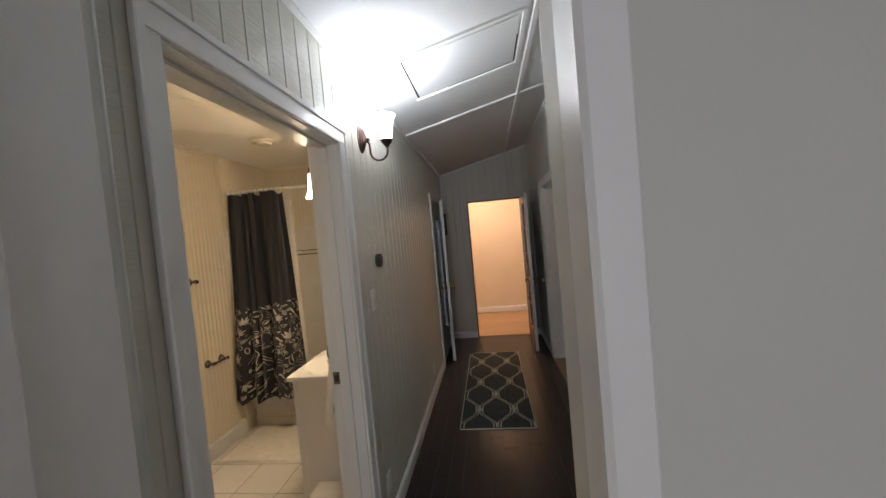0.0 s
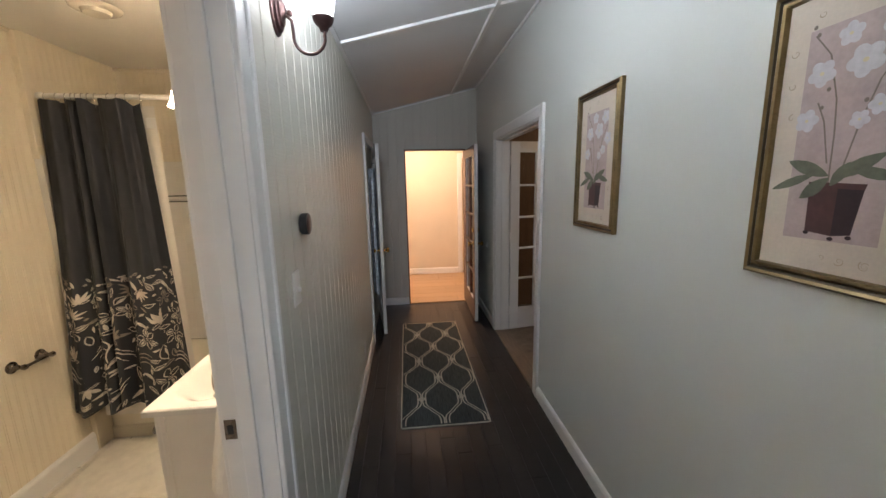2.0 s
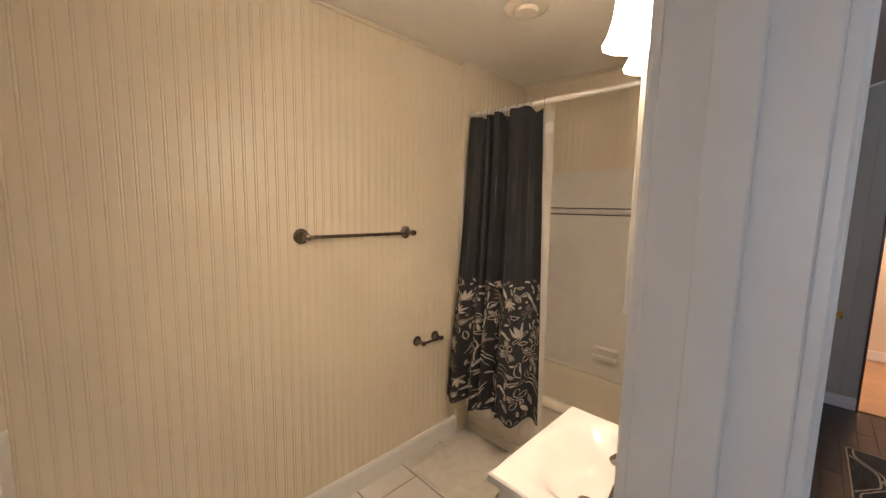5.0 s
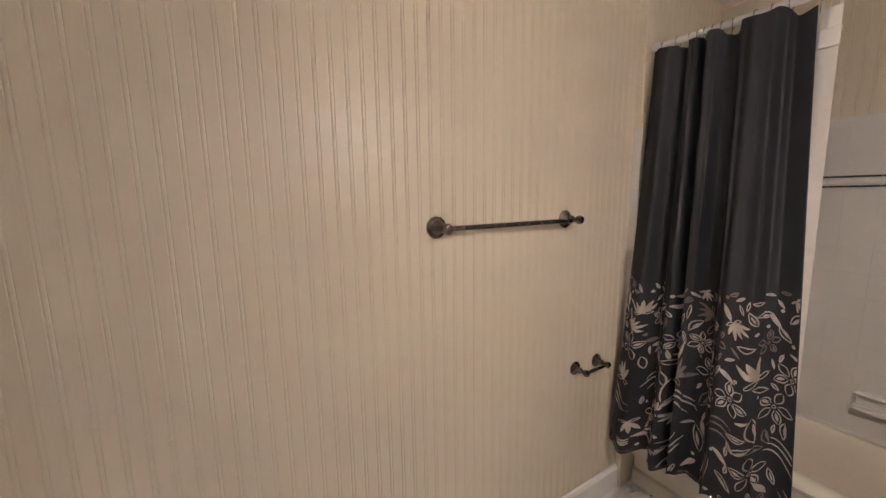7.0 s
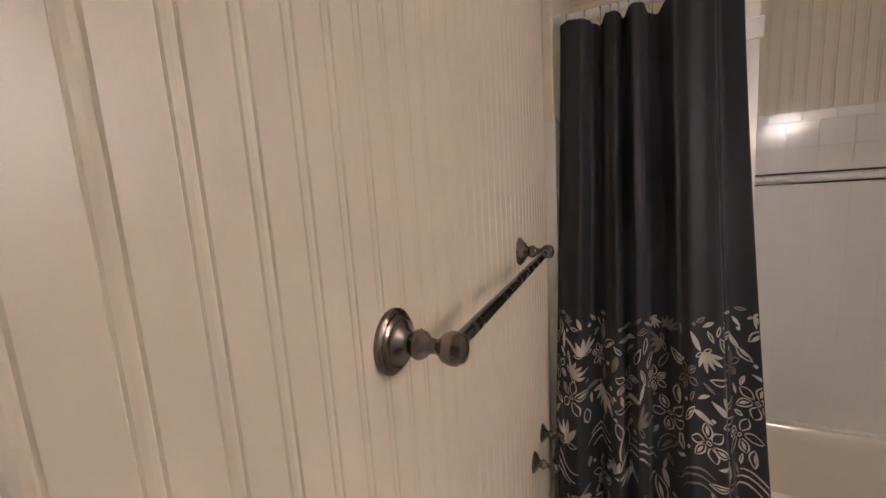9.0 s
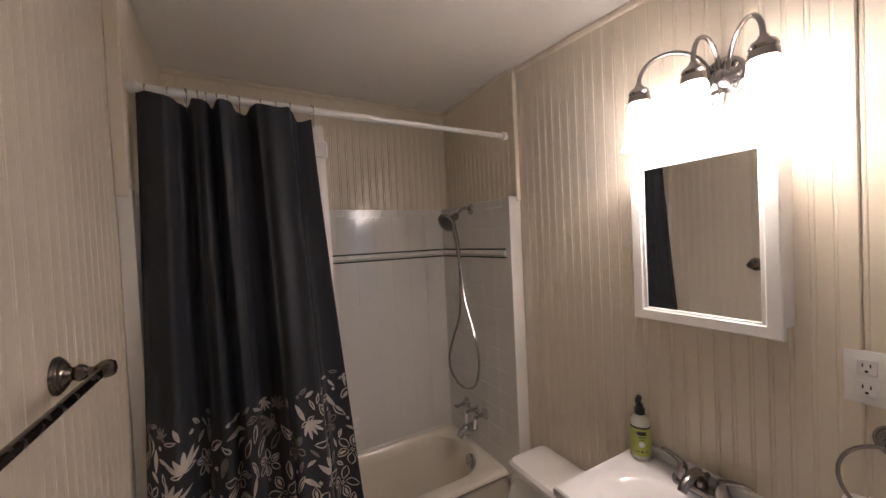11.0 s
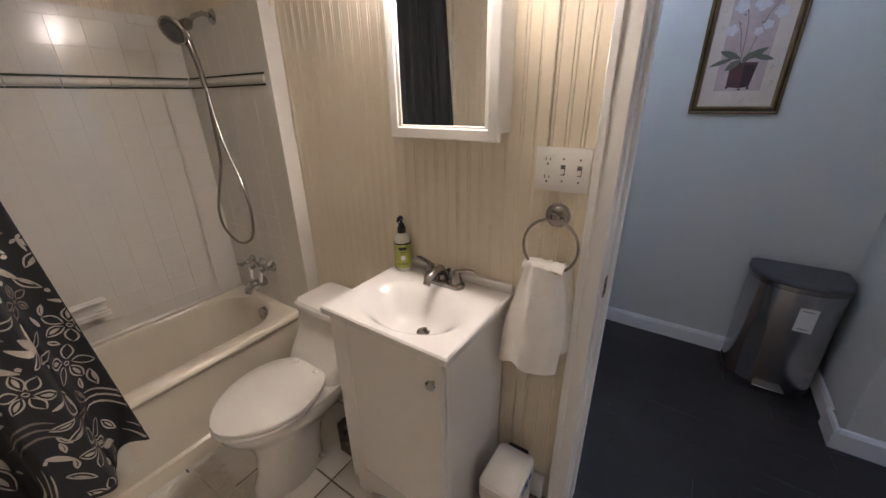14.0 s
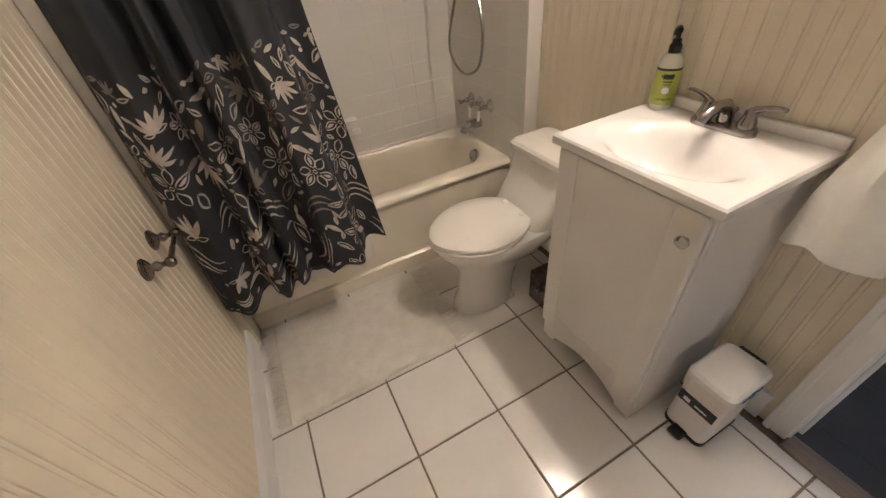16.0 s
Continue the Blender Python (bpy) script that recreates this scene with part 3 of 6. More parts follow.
setting("trim_bath", bm, BEAD, "painted ceiling strip and panel joint strips", "trim")
# attic hatch
hatch = thing("attic_hatch", "white attic hatch panel with thin dark gaps", "hatch", (0.87, 2.97, slope(0.87)), "", "structure")
bm = bmesh.new()
vs = []
for x, y in ((0.545, 2.70), (1.195, 2.70), (1.195, 3.23), (0.545, 3.23)):
    vs.append(Vector((x, y, slope(x) - 0.006)))
loft(bm, [vs, [v + Vector((0, 0, 0.004)) for v in vs]])
under(part("hatch_panel", bm, CEIL, None), hatch)
bm = bmesh.new()
for p, q in (((0.52, 2.66), (1.22, 2.66)), ((0.52, 3.262), (1.22, 3.262)), ((1.225, 2.66), (1.225, 3.26))):
    batten(bm, (*p, slope(p[0])), (*q, slope(q[0])), 0.03, 0.012)
under(part("hatch_frame", bm, TRIM, None), hatch)
bm = bmesh.new()
for x0, y0, x1, y1 in ((0.533, 2.70, 0.543, 3.23), (0.75, 3.233, 1.2, 3.243), (1.198, 2.9, 1.206, 3.23)):
    vs = [Vector((x, y, slope(x) - 0.004)) for x, y in ((x0, y0), (x1, y0), (x1, y1), (x0, y1))]
    loft(bm, [vs, [v + Vector((0, 0, 0.003)) for v in vs]])
under(part("hatch_gap", bm, DARK_GAP, None), hatch)

# ---- bathroom: large things ----
# tub
tub = thing("bathtub", "cream enamel alcove bathtub with a skirted front", "bathtub", (-0.63, 4.04, 0))
bm = bmesh.new()
TX0, TX1, TY0, TY1, RIM = -1.356, 0.092, 3.755, BATH_N + 0.004, 0.452


def tub_ring(i, o, z, r):
    return rounded(TX0 + i, TX1 - i * 0.9, TY0 + o, TY1 - i * 0.55, r, z, 6)


rings = [rounded(TX0, TX1, TY0 + 0.012, TY1, 0.012, 0.0, 6), rounded(TX0, TX1, TY0 + 0.012, TY1, 0.012, 0.075, 6), rounded(TX0, TX1, TY0 + 0.026, TY1, 0.012, 0.085, 6),
         rounded(TX0, TX1, TY0 + 0.022, TY1, 0.012, RIM - 0.05, 6), rounded(TX0, TX1, TY0 + 0.006, TY1, 0.012, RIM - 0.036, 6), rounded(TX0, TX1, TY0, TY1, 0.012, RIM - 0.022, 6), rounded(TX0, TX1, TY0 + 0.004, TY1, 0.012, RIM - 0.010, 6), rounded(TX0, TX1, TY0 + 0.014, TY1, 0.012, RIM - 0.003, 6),
         rounded(TX0 + 0.006, TX1 - 0.006, TY0 + 0.028, TY1 - 0.006, 0.012, RIM, 6), tub_ring(0.075, 0.07, RIM + 0.002, 0.17), tub_ring(0.09, 0.085, RIM - 0.012, 0.19),
         tub_ring(0.105, 0.095, RIM - 0.06, 0.19), tub_ring(0.135, 0.115, 0.20, 0.19), tub_ring(0.17, 0.14, 0.12, 0.18), tub_ring(0.26, 0.20, 0.085, 0.12)]
loft(bm, rings)
under(part("tub_body", bm, ENAMEL), tub)
bm = bmesh.new()
for p, q in (((TX0, TY1 - 0.004, RIM + 0.004), (TX1, TY1 - 0.004, RIM + 0.004)),):
    tube(bm, (p, q), 0.010, 8)
tube(bm, ((TX1 - 0.006, 3.79, RIM + 0.004), (TX1 - 0.006, TY1, RIM + 0.004)), 0.008, 8)
under(part("caulk", bm, LINER), tub)

ov = thing("overflow_plate", "round chrome overflow plate in the tub wall", "drain plate", (0.0, 4.05, 0.385))
bm = bmesh.new()
lathe(bm, ((0, 0.012), (0.012, 0.012), (0.033, 0.006), (0.036, 0), (0.036, -0.03), (0, -0.03)), 20, pose(-0.016, 4.05, 0.372, 0, -78, 0))
under(part("plate", bm, CHROME), ov)
bm = bmesh.new()
lathe(bm, ((0, 0.016), (0.005, 0.015), (0.005, 0.008)), 10, pose(-0.017, 4.05, 0.358, 0, -78, 0))
under(part("screw", bm, STEEL), ov)

settle(ov, 0, -0.05, 0.028)
# toilet
toilet = thing("toilet", "white one-piece low toilet beside the tub, lid closed", "toilet", (-0.2, 3.385, 0))
TC = 3.385


def egg(x_tip, x_back, w, z, n=32, sq=0.0):
    out = []
    cx, L = (x_tip + x_back) / 2, (x_back - x_tip) / 2
    for i in range(n):
        t = math.tau * i / n
        c, s = math.cos(t), math.sin(t)
        k = 1.0 - 0.16 * max(0, -c) ** 1.5
        out.append(Vector((cx + L * c, TC + w / 2 * k * math.copysign(abs(s) ** (1 - sq), s), z)))
    return out


bm = bmesh.new()
loft(bm, [egg(-0.505, -0.21, 0.20, 0.002, sq=0.3), egg(-0.50, -0.21, 0.19, 0.03, sq=0.3), egg(-0.475, -0.20, 0.168, 0.09, sq=0.2), egg(-0.465, -0.17, 0.165, 0.18, sq=0.2), egg(-0.475, -0.10, 0.190, 0.235, sq=0.15),
          egg(-0.500, 0.0, 0.255, 0.28, sq=0.12), egg(-0.535, 0.04, 0.318, 0.325, sq=0.1), egg(-0.560, 0.05, 0.345, 0.36, sq=0.1), egg(-0.565, 0.05, 0.35, 0.385, sq=0.1), egg(-0.555, 0.05, 0.34, 0.395, sq=0.1)])
under(part("bowl", bm, PORCELAIN), toilet)
bm = bmesh.new()
loft(bm, [egg(-0.572, -0.165, 0.355, 0.398), egg(-0.578, -0.16, 0.362, 0.404), egg(-0.578, -0.16, 0.362, 0.412), egg(-0.572, -0.165, 0.355, 0.416)])
under(part("seat", bm, PORCELAIN), toilet)
bm = bmesh.new()
loft(bm, [egg(-0.568, -0.14, 0.356, 0.419), egg(-0.575, -0.135, 0.364, 0.424), egg(-0.573, -0.135, 0.362, 0.434), egg(-0.556, -0.145, 0.345, 0.441), egg(-0.46, -0.22, 0.2, 0.446)])
under(part("lid", bm, PORCELAIN), toilet)
bm = bmesh.new()
TW = 0.165
loft(bm, [rounded(-0.20, 0.115, TC - 0.155, TC + 0.155, 0.05, 0.36, 5), rounded(-0.19, 0.115, TC - 0.16, TC + 0.16, 0.05, 0.42, 5), rounded(-0.150, 0.115, TC - TW, TC + TW, 0.04, 0.47, 5),
          rounded(-0.105, 0.115, TC - TW, TC + TW, 0.035, 0.54, 5), rounded(-0.085, 0.115, TC - TW, TC + TW, 0.03, 0.61, 5), rounded(-0.083, 0.115, TC - TW, TC + TW, 0.03, 0.622, 5)])
under(part("tank", bm, PORCELAIN), toilet)
bm = bmesh.new()
loft(bm, [rounded(-0.092, 0.12, TC - TW - 0.008, TC + TW + 0.008, 0.035, 0.625, 5), rounded(-0.096, 0.122, TC - TW - 0.012, TC + TW + 0.012, 0.036, 0.632, 5), rounded(-0.096, 0.122, TC - TW - 0.012, TC + TW + 0.012, 0.036, 0.652, 5),
          rounded(-0.086, 0.118, TC - TW - 0.002, TC + TW + 0.002, 0.034, 0.664, 5)])
under(part("tank_lid", bm, PORCELAIN), toilet)
for s in (-1, 1):
    bm = bmesh.new()
    lathe(bm, ((0, 0.012), (0.010, 0.010), (0.014, 0.004), (0.014, 0)), 12, pose(-0.19, TC + s * 0.06, 0.437))
    under(part("hinge_cap", bm, PORCELAIN), toilet)
    bm = bmesh.new()
    lathe(bm, ((0, 0.02), (0.010, 0.017), (0.013, 0.004), (0.013, 0)), 12, pose(-0.25, TC + s * 0.088, 0.03))
    under(part("bolt_cap", bm, PORCELAIN), toilet)
bm = bmesh.new()
tube(bm, ((-0.02, TC - 0.14, 0.47), (0.06, TC - 0.16, 0.40), (0.11, TC - 0.18, 0.20)), 0.006, 8)
under(part("supply_hose", bm, STEEL), toilet)

# duct box between the toilet and the vanity
vent = thing("duct_register", "brown-grey metal register box low beside the toilet", "vent", (-0.03, 3.2, 0))
bm = bmesh.new()
box(bm, -0.17, 0.11, 3.125, 3.272, 0, 0.165, 0.004)
under(part("box", bm, PEWTER), vent)
bm = bmesh.new()
lathe(bm, ((0, 0.018), (0.010, 0.015), (0.012, 0.004), (0.012, 0)), 12, Matrix.Translation((-0.17, 3.20, 0.10)) @ pose(0, 0, 0, 0, -90, 0))
under(part("knob", bm, STEEL), vent)

# vanity
VX0, VX1, VY0, VY1, VZ = -0.281, EAST, 2.606, 3.086, 0.882
van = thing("vanity_cabinet", "small white vanity cabinet with an arched toe opening", "vanity", (-0.05, 2.85, 0))
CX = -0.243
bm = bmesh.new()
box(bm, CX + 0.018, EAST - 0.004, VY0 + 0.026, VY0 + 0.042, 0, VZ - 0.03, 0.001)
under(part("side_panel", bm, CABINET), van)
bm = bmesh.new()
box(bm, CX + 0.018, EAST - 0.004, VY1 - 0.03, VY1 - 0.014, 0, VZ - 0.03, 0.001)
under(part("side_panel", bm, CABINET), van)
bm = bmesh.new()
y0, y1 = VY0 + 0.026, VY1 - 0.014
arch = [(y0, 0), (y0 + 0.06, 0.0), (y0 + 0.062, 0.02)]
arch += [(y0 + 0.075 + (y1 - y0 - 0.15) * k / 14, 0.028 + 0.045 * math.sin(math.pi * k / 14)) for k in range(15)]
arch += [(y1 - 0.062, 0.02), (y1 - 0.06, 0.0), (y1, 0), (y1, 0.10), (y0, 0.10)]
loft(bm, [[Vector((CX, y, z)) for y, z in arch], [Vector((CX + 0.016, y, z)) for y, z in arch]])
under(part("toe_rail", bm, CABINET), van)
for a in (y0, y1 - 0.018):
    bm = bmesh.new()
    box(bm, CX, CX + 0.0175, a, a + 0.018, 0.1005, 0.7745, 0.001)
    under(part("face_stile", bm, CABINET), van)
bm = bmesh.new()
box(bm, CX, CX + 0.016, y0, y1, 0.775, VZ - 0.03, 0.001)
under(part("face_frame", bm, CABINET), van)
bm = bmesh.new()
box(bm, CX + 0.017, EAST - 0.01, y0 + 0.018, y1 - 0.018, 0.085, 0.10)
under(part("bottom_panel", bm, CABINET), van)
bm = bmesh.new()
box(bm, CX - 0.018, CX - 0.001, y0 + 0.004, y1 - 0.004, 0.108, 0.842, 0.002)
d0 = part("door", bm, CABINET)
under(d0, van)
bm = bmesh.new()
for a, b, c, d in ((y0 + 0.004, y0 + 0.075, 0.108, 0.842), (y1 - 0.075, y1 - 0.004, 0.108, 0.842), (y0 + 0.075, y1 - 0.075, 0.108, 0.185), (y0 + 0.075, y1 - 0.075, 0.767, 0.842)):
    box(bm, CX - 0.0215, CX - 0.017, a, b, c, d, 0.0015)
rail = part("door_frame", bm, CABINET)
rail.parent = d0
bm = bmesh.new()
lathe(bm, ((0, 0.024), (0.010, 0.0235), (0.0155, 0.019), (0.0155, 0.014), (0.008, 0.010), (0.0065, 0.0), (0, 0)), 18, pose(CX - 0.021, 2.662, 0.772, 0, -90, 0))
kn = part("knob", bm, CHROME, None, "clear and chrome round knob")
kn.parent = d0

# the vanity's top with its bowl
top = thing("bathroom_sink", "white cultured marble top with moulded oval basin", "sink", (-0.08, 2.845, VZ))
bm = bmesh.new()
BCX, BCY, BA, BB = -0.122, 2.845, 0.142, 0.208
NB = 48
sq = []
for i in range(NB):
    t = math.tau * i / NB
    c, s = math.cos(t), math.sin(t)
    k = min(((VX1 - BCX) if c > 0 else (BCX - VX0)) / max(abs(c), 1e-6), (VY1 - BCY) / max(abs(s), 1e-6))
    sq.append(Vector((BCX + c * k, min(max(BCY + s * k, VY0), VY1), 0)))
for cx, cy in ((VX0, VY0), (VX0, VY1), (VX1, VY0), (VX1, VY1)):
    j = min(range(NB), key=lambda i: (sq[i] - Vector((cx, cy, 0))).length)
    sq[j] = Vector((cx, cy, 0))
ell = lambda f, z: [Vector((BCX + f * BA * math.cos(math.tau * i / NB), BCY + f * BB * math.sin(math.tau * i / NB), z)) for i in range(NB)]
shrink = lambda p, d, z: Vector((min(max(p.x, VX0 + d), VX1 - d), min(max(p.y, VY0 + d), VY1 - d), z))
loft(bm, [[shrink(p, 0.0, VZ - 0.026) for p in sq], [shrink(p, 0.0, VZ - 0.005) for p in sq], [shrink(p, 0.005, VZ) for p in sq], *[ell(f, VZ - 0.098 * (0.5 + 0.5 * math.cos(math.pi * max(0.0, (f - 0.25) / 0.77))) - 0.006 * max(0.0, 1 - 2 * f)) for f in (1.02, 0.98, 0.94, 0.89, 0.84, 0.78, 0.72, 0.66, 0.6, 0.54, 0.47, 0.4, 0.33, 0.26, 0.2, 0.12)]], False)
under(part("countertop", bm, MARBLE), top)
bm = bmesh.new()
box(bm, EAST - 0.022, EAST - 0.001, VY0, VY1, VZ - 0.002, VZ + 0.028, 0.004, 2)
under(part("backsplash", bm, MARBLE), top)
bm = bmesh.new()
lathe(bm, ((0, 0.004), (0.014, 0.004), (0.016, 0.001), (0.021, 0.003), (0.023, 0.0), (0.023, -0.003)), 22, pose(BCX + 0.02, BCY - 0.03, VZ - 0.1005))
under(part("drain", bm, PEWTER, None, "dark metal drain stopper"), top)

# faucet
fau = thing("faucet", "brushed nickel two-handle basin faucet", "faucet", (0.06, 2.835, VZ))
FX, FY = 0.055, 2.838
bm = bmesh.new()
loft(bm, [[Vector((FX + 0.026 * math.cos(t) * k, FY + math.copysign(0.055, math.sin(t)) * (abs(math.sin(t)) > 1e-3) + 0.026 * math.sin(t) * k, z)) for t in [math.tau * i / 32 for i in range(32)]] for z, k in ((VZ, 1.0), (VZ + 0.012, 1.0), (VZ + 0.018, 0.85), (VZ + 0.02, 0.6))])
under(part("base", bm, STEEL), fau)
bm = bmesh.new()
pts = [(FX, FY, VZ + 0.012), (FX - 0.002, FY, VZ + 0.04), (FX - 0.02, FY, VZ + 0.062), (FX - 0.055, FY, VZ + 0.066), (FX - 0.088, FY, VZ + 0.055), (FX - 0.103, FY, VZ + 0.038)]
tube(bm, pts, [0.019, 0.018, 0.017, 0.015, 0.0135, 0.012], 14)
under(part("spout", bm, STEEL), fau)
for s in (-1, 1):
    bm = bmesh.new()
    lathe(bm, ((0, 0.0), (0.021, 0.0), (0.020, 0.015), (0.014, 0.032), (0.013, 0.042), (0.009, 0.048), (0, 0.049)), 16, pose(FX, FY + s * 0.052, VZ + 0.014))
    tube(bm, [(FX, FY + s * 0.05, VZ + 0.056), (FX + 0.004, FY + s * 0.075, VZ + 0.066), (FX + 0.006, FY + s * 0.105, VZ + 0.072), (FX + 0.006, FY + s * 0.118, VZ + 0.071)], [0.009, 0.0075, 0.006, 0.0045], 10)
    under(part("lever_handle", bm, STEEL), fau)
bm = bmesh.new()
lathe(bm, ((0, 0), (0.003, 0), (0.003, 0.03), (0.007, 0.032), (0.008, 0.038), (0.004, 0.042), (0, 0.042)), 12, pose(FX + 0.032, FY, VZ + 0.004))
under(part("lift_rod", bm, STEEL), fau)

# medicine cabinet
cab = thing("medicine_cabinet", "white framed mirrored medicine cabinet on the wall", "cabinet", (0.07, 2.78, 1.6))
MX, MY0, MY1, MZ0, MZ1 = 0.014, 2.634, 3.000, 1.372, 1.866
bm = bmesh.new()
box(bm, MX + 0.022, EAST - 0.001, MY0 + 0.014, MY1 - 0.014, MZ0 + 0.018, MZ1 - 0.014, 0.002)
under(part("body", bm, WHITE_PLASTIC), cab)
bm = bmesh.new()
loft(bm, [[Vector((x, a, b)) for a, b in ((MY0 + w, MZ0 + w), (MY1 - w, MZ0 + w), (MY1 - w, MZ1 - w), (MY0 + w, MZ1 - w))] for w, x in ((0.0, MX + 0.019), (0.0, MX + 0.003), (0.003, MX), (0.029, MX), (0.032, MX + 0.003), (0.032, MX + 0.019), (0.0, MX + 0.019))], False, False)
dr = part("door", bm, WHITE_PLASTIC, None, "", False)
under(dr, cab)
bm = bmesh.new()
for a, b, c, d in ((MY0 + 0.030, MY0 + 0.041, MZ0 + 0.026, MZ1 - 0.026), (MY1 - 0.041, MY1 - 0.030, MZ0 + 0.026, MZ1 - 0.026), (MY0 + 0.032, MY1 - 0.032, MZ0 + 0.026, MZ0 + 0.038), (MY0 + 0.032, MY1 - 0.032, MZ1 - 0.038, MZ1 - 0.026)):
    box(bm, MX + 0.003, MX + 0.015, a, b, c, d, 0.002)
mo = part("moulding", bm, WHITE_PLASTIC)
mo.parent = dr
bm = bmesh.new()
box(bm, MX + 0.0075, MX + 0.0115, MY0 + 0.030, MY1 - 0.030, MZ0 + 0.032, MZ1 - 0.032)
mir = part("mirror", bm, MIRROR, None, "mirror glass", False)
mir.parent = dr

# shower curtain
CUR = dict(w=0.92)


FOLDS = ((0.0, 0.0), (0.06, -0.018), (0.15, -0.030), (0.205, 0.018), (0.26, 0.034), (0.31, -0.012), (0.345, -0.030), (0.385, 0.022), (0.43, -0.036), (0.485, -0.026), (0.53, 0.022), (0.575, 0.030), (0.63, -0.030), (0.72, -0.044), (0.82, -0.040), (0.87, 0.004), (0.92, 0.036), (1.0, 0.020))


def fold(u):
    """How far the cloth stands back at u, smooth between the folds."""
    for (a, p), (b, q) in zip(FOLDS, FOLDS[1:]):
        if u <= b:
            t = (u - a) / (b - a)
            return p + (q - p) * t * t * (3 - 2 * t)
    return FOLDS[-1][1]


def cloth(u, v, off=0.0):
    """A point of the hanging curtain; u across, v from the top down."""
    xt, xb = -1.330 + 0.508 * u, -1.374 + 0.668 * u
    e = v ** 1.1
    ph = u + 0.012 * math.sin(7 * u + 2 * v)
    wave = fold(min(max(ph, 0.0), 1.0)) * (0.85 + 0.55 * v) + 0.004 * math.sin(math.tau * 9.3 * ph + 2.5 * v) * (0.4 + v)
    x = xt + (xb - xt) * e + 0.006 * math.sin(math.tau * 5.0 * ph + 1.2) * (0.6 + v)
    y = 3.684 - 0.06 * v - 0.05 * v * v + wave
    zt = 2.134 - 0.70 * max(0.0, fold(u)) + 0.004 * math.sin(31 * u)
    zb = 0.322 + 0.07 * u * u + 0.018 * math.sin(math.tau * 4.4 * u + 1)
    z = zt + (zb - zt) * v
    return Vector((x, y, z))


def cloth_n(u, v):
    du, dv = cloth(u + 0.002, v) - cloth(u - 0.002, v), cloth(u, min(v + 0.004, 1.02)) - cloth(u, v - 0.004)
    n = du.cross(dv).normalized()
    return -n if n.y > 0 else n


NU, NV = 150, 60
curtain = thing("shower_curtain", "charcoal shower curtain with bone-white floral print", "curtain", (-1.05, 3.68, 2.15))
bm = bmesh.new()
grid = [[bm.verts.new(cloth(i / NU, j / NV)) for i in range(NU + 1)] for j in range(NV + 1)]
for j in range(NV):
    for i in range(NU):
        bm.faces.new((grid[j][i], grid[j][i + 1], grid[j + 1][i + 1], grid[j + 1][i]))
sheet = part("fabric", bm, CLOTH_DARK)
under(sheet, curtain)
for o in (sheet,):
    sol = o.modifiers.new("thickness", "SOLIDIFY")
    sol.thickness, sol.offset = 0.0012, -1
bm = bmesh.new()
prev = None
for i in range(NU + 1):
    u = i / NU
    p = [bm.verts.new(cloth(u, v) + cloth_n(u, max(v, 0.01)) * 0.0016) for v in (0.001, 0.022)]
    if prev:
        bm.faces.new((prev[0], p[0], p[1], prev[1]))
    prev = p
under(part("hem", bm, CLOTH_DARK), curtain)

rng = random.Random(11)
LEN = 1.80


def strokes(bm, rows):
    """A ribbon of cloth print: rows of (s, h) left, middle and right in metres on the unrolled cloth."""
    prev = None
    for row in rows:
        cur = []
        for s, h in row:
            u, v = min(max(s / CUR["w"], 0.004), 0.996), min(max(h / LEN, 0.02), 0.992)
            cur.append(bm.verts.new(cloth(u, v) + cloth_n(u, v) * 0.0028))
        if prev:
            for k in range(len(cur) - 1):
                bm.faces.new((prev[k], prev[k + 1], cur[k + 1], cur[k]))
        prev = cur


def petal(bm, s, h, ang, ln, wd, n=7, bend=0.0):
    ca, sa = math.cos(ang), math.sin(ang)
    rows = []
    for i in range(n + 1):
        t = i / n
        w = wd * (math.sin(math.pi * min(t * 0.93 + 0.05, 1)) ** 0.8) * (0.75 + 0.4 * t) / 2
        b = bend * ln * math.sin(math.pi * t)
        rows.append([(s + ca * t * ln - sa * (b + k * w), h + sa * t * ln + ca * (b + k * w)) for k in (-1, 0, 1)])
    strokes(bm, rows)


def outline(bm, s, h, ang, ln, wd, line=0.0032, n=8, bend=0.0):
    ca, sa = math.cos(ang), math.sin(ang)
    for side in (-1, 1):
        rows = []
        for i in range(n + 1):
            t = i / n
            w = wd * math.sin(math.pi * t) ** 0.8 / 2
            b = bend * ln * math.sin(math.pi * t)
            rows.append([(s + ca * t * ln - sa * (b + side * q), h + sa * t * ln + ca * (b + side * q)) for q in (w, max(w - line, 0.0))])
        strokes(bm, rows)


def stroke(bm, s, h, ang, ln, curl, line=0.005, n=8):
    rows, a = [], ang
    for i in range(n + 1):
        w = line * math.sin(math.pi * (0.12 + 0.8 * i / n))
        rows.append([(s - math.sin(a) * w / 2, h + math.cos(a) * w / 2), (s + math.sin(a) * w / 2, h - math.cos(a) * w / 2)])
        s, h, a = s + math.cos(a) * ln / n, h + math.sin(a) * ln / n, a + curl / n
    strokes(bm, rows)


bone, taupe = bmesh.new(), bmesh.new()


def fan(bm, s, h, a, r):
    """A half-open flower: a few brushed petals over two outlined leaves."""
    n = rng.choice((3, 4, 5))
    s0, h0 = s - 0.7 * r * math.cos(a), h - 0.7 * r * math.sin(a)
    for k in range(n):
        petal(bm, s0, h0, a + (k - (n - 1) / 2) * 0.46, r * rng.uniform(1.25, 1.6), r * 0.34)
    for k in (-1, 1):
        outline(bm, s0, h0, a + k * 1.55, r * 0.8, r * 0.34, 0.0042)


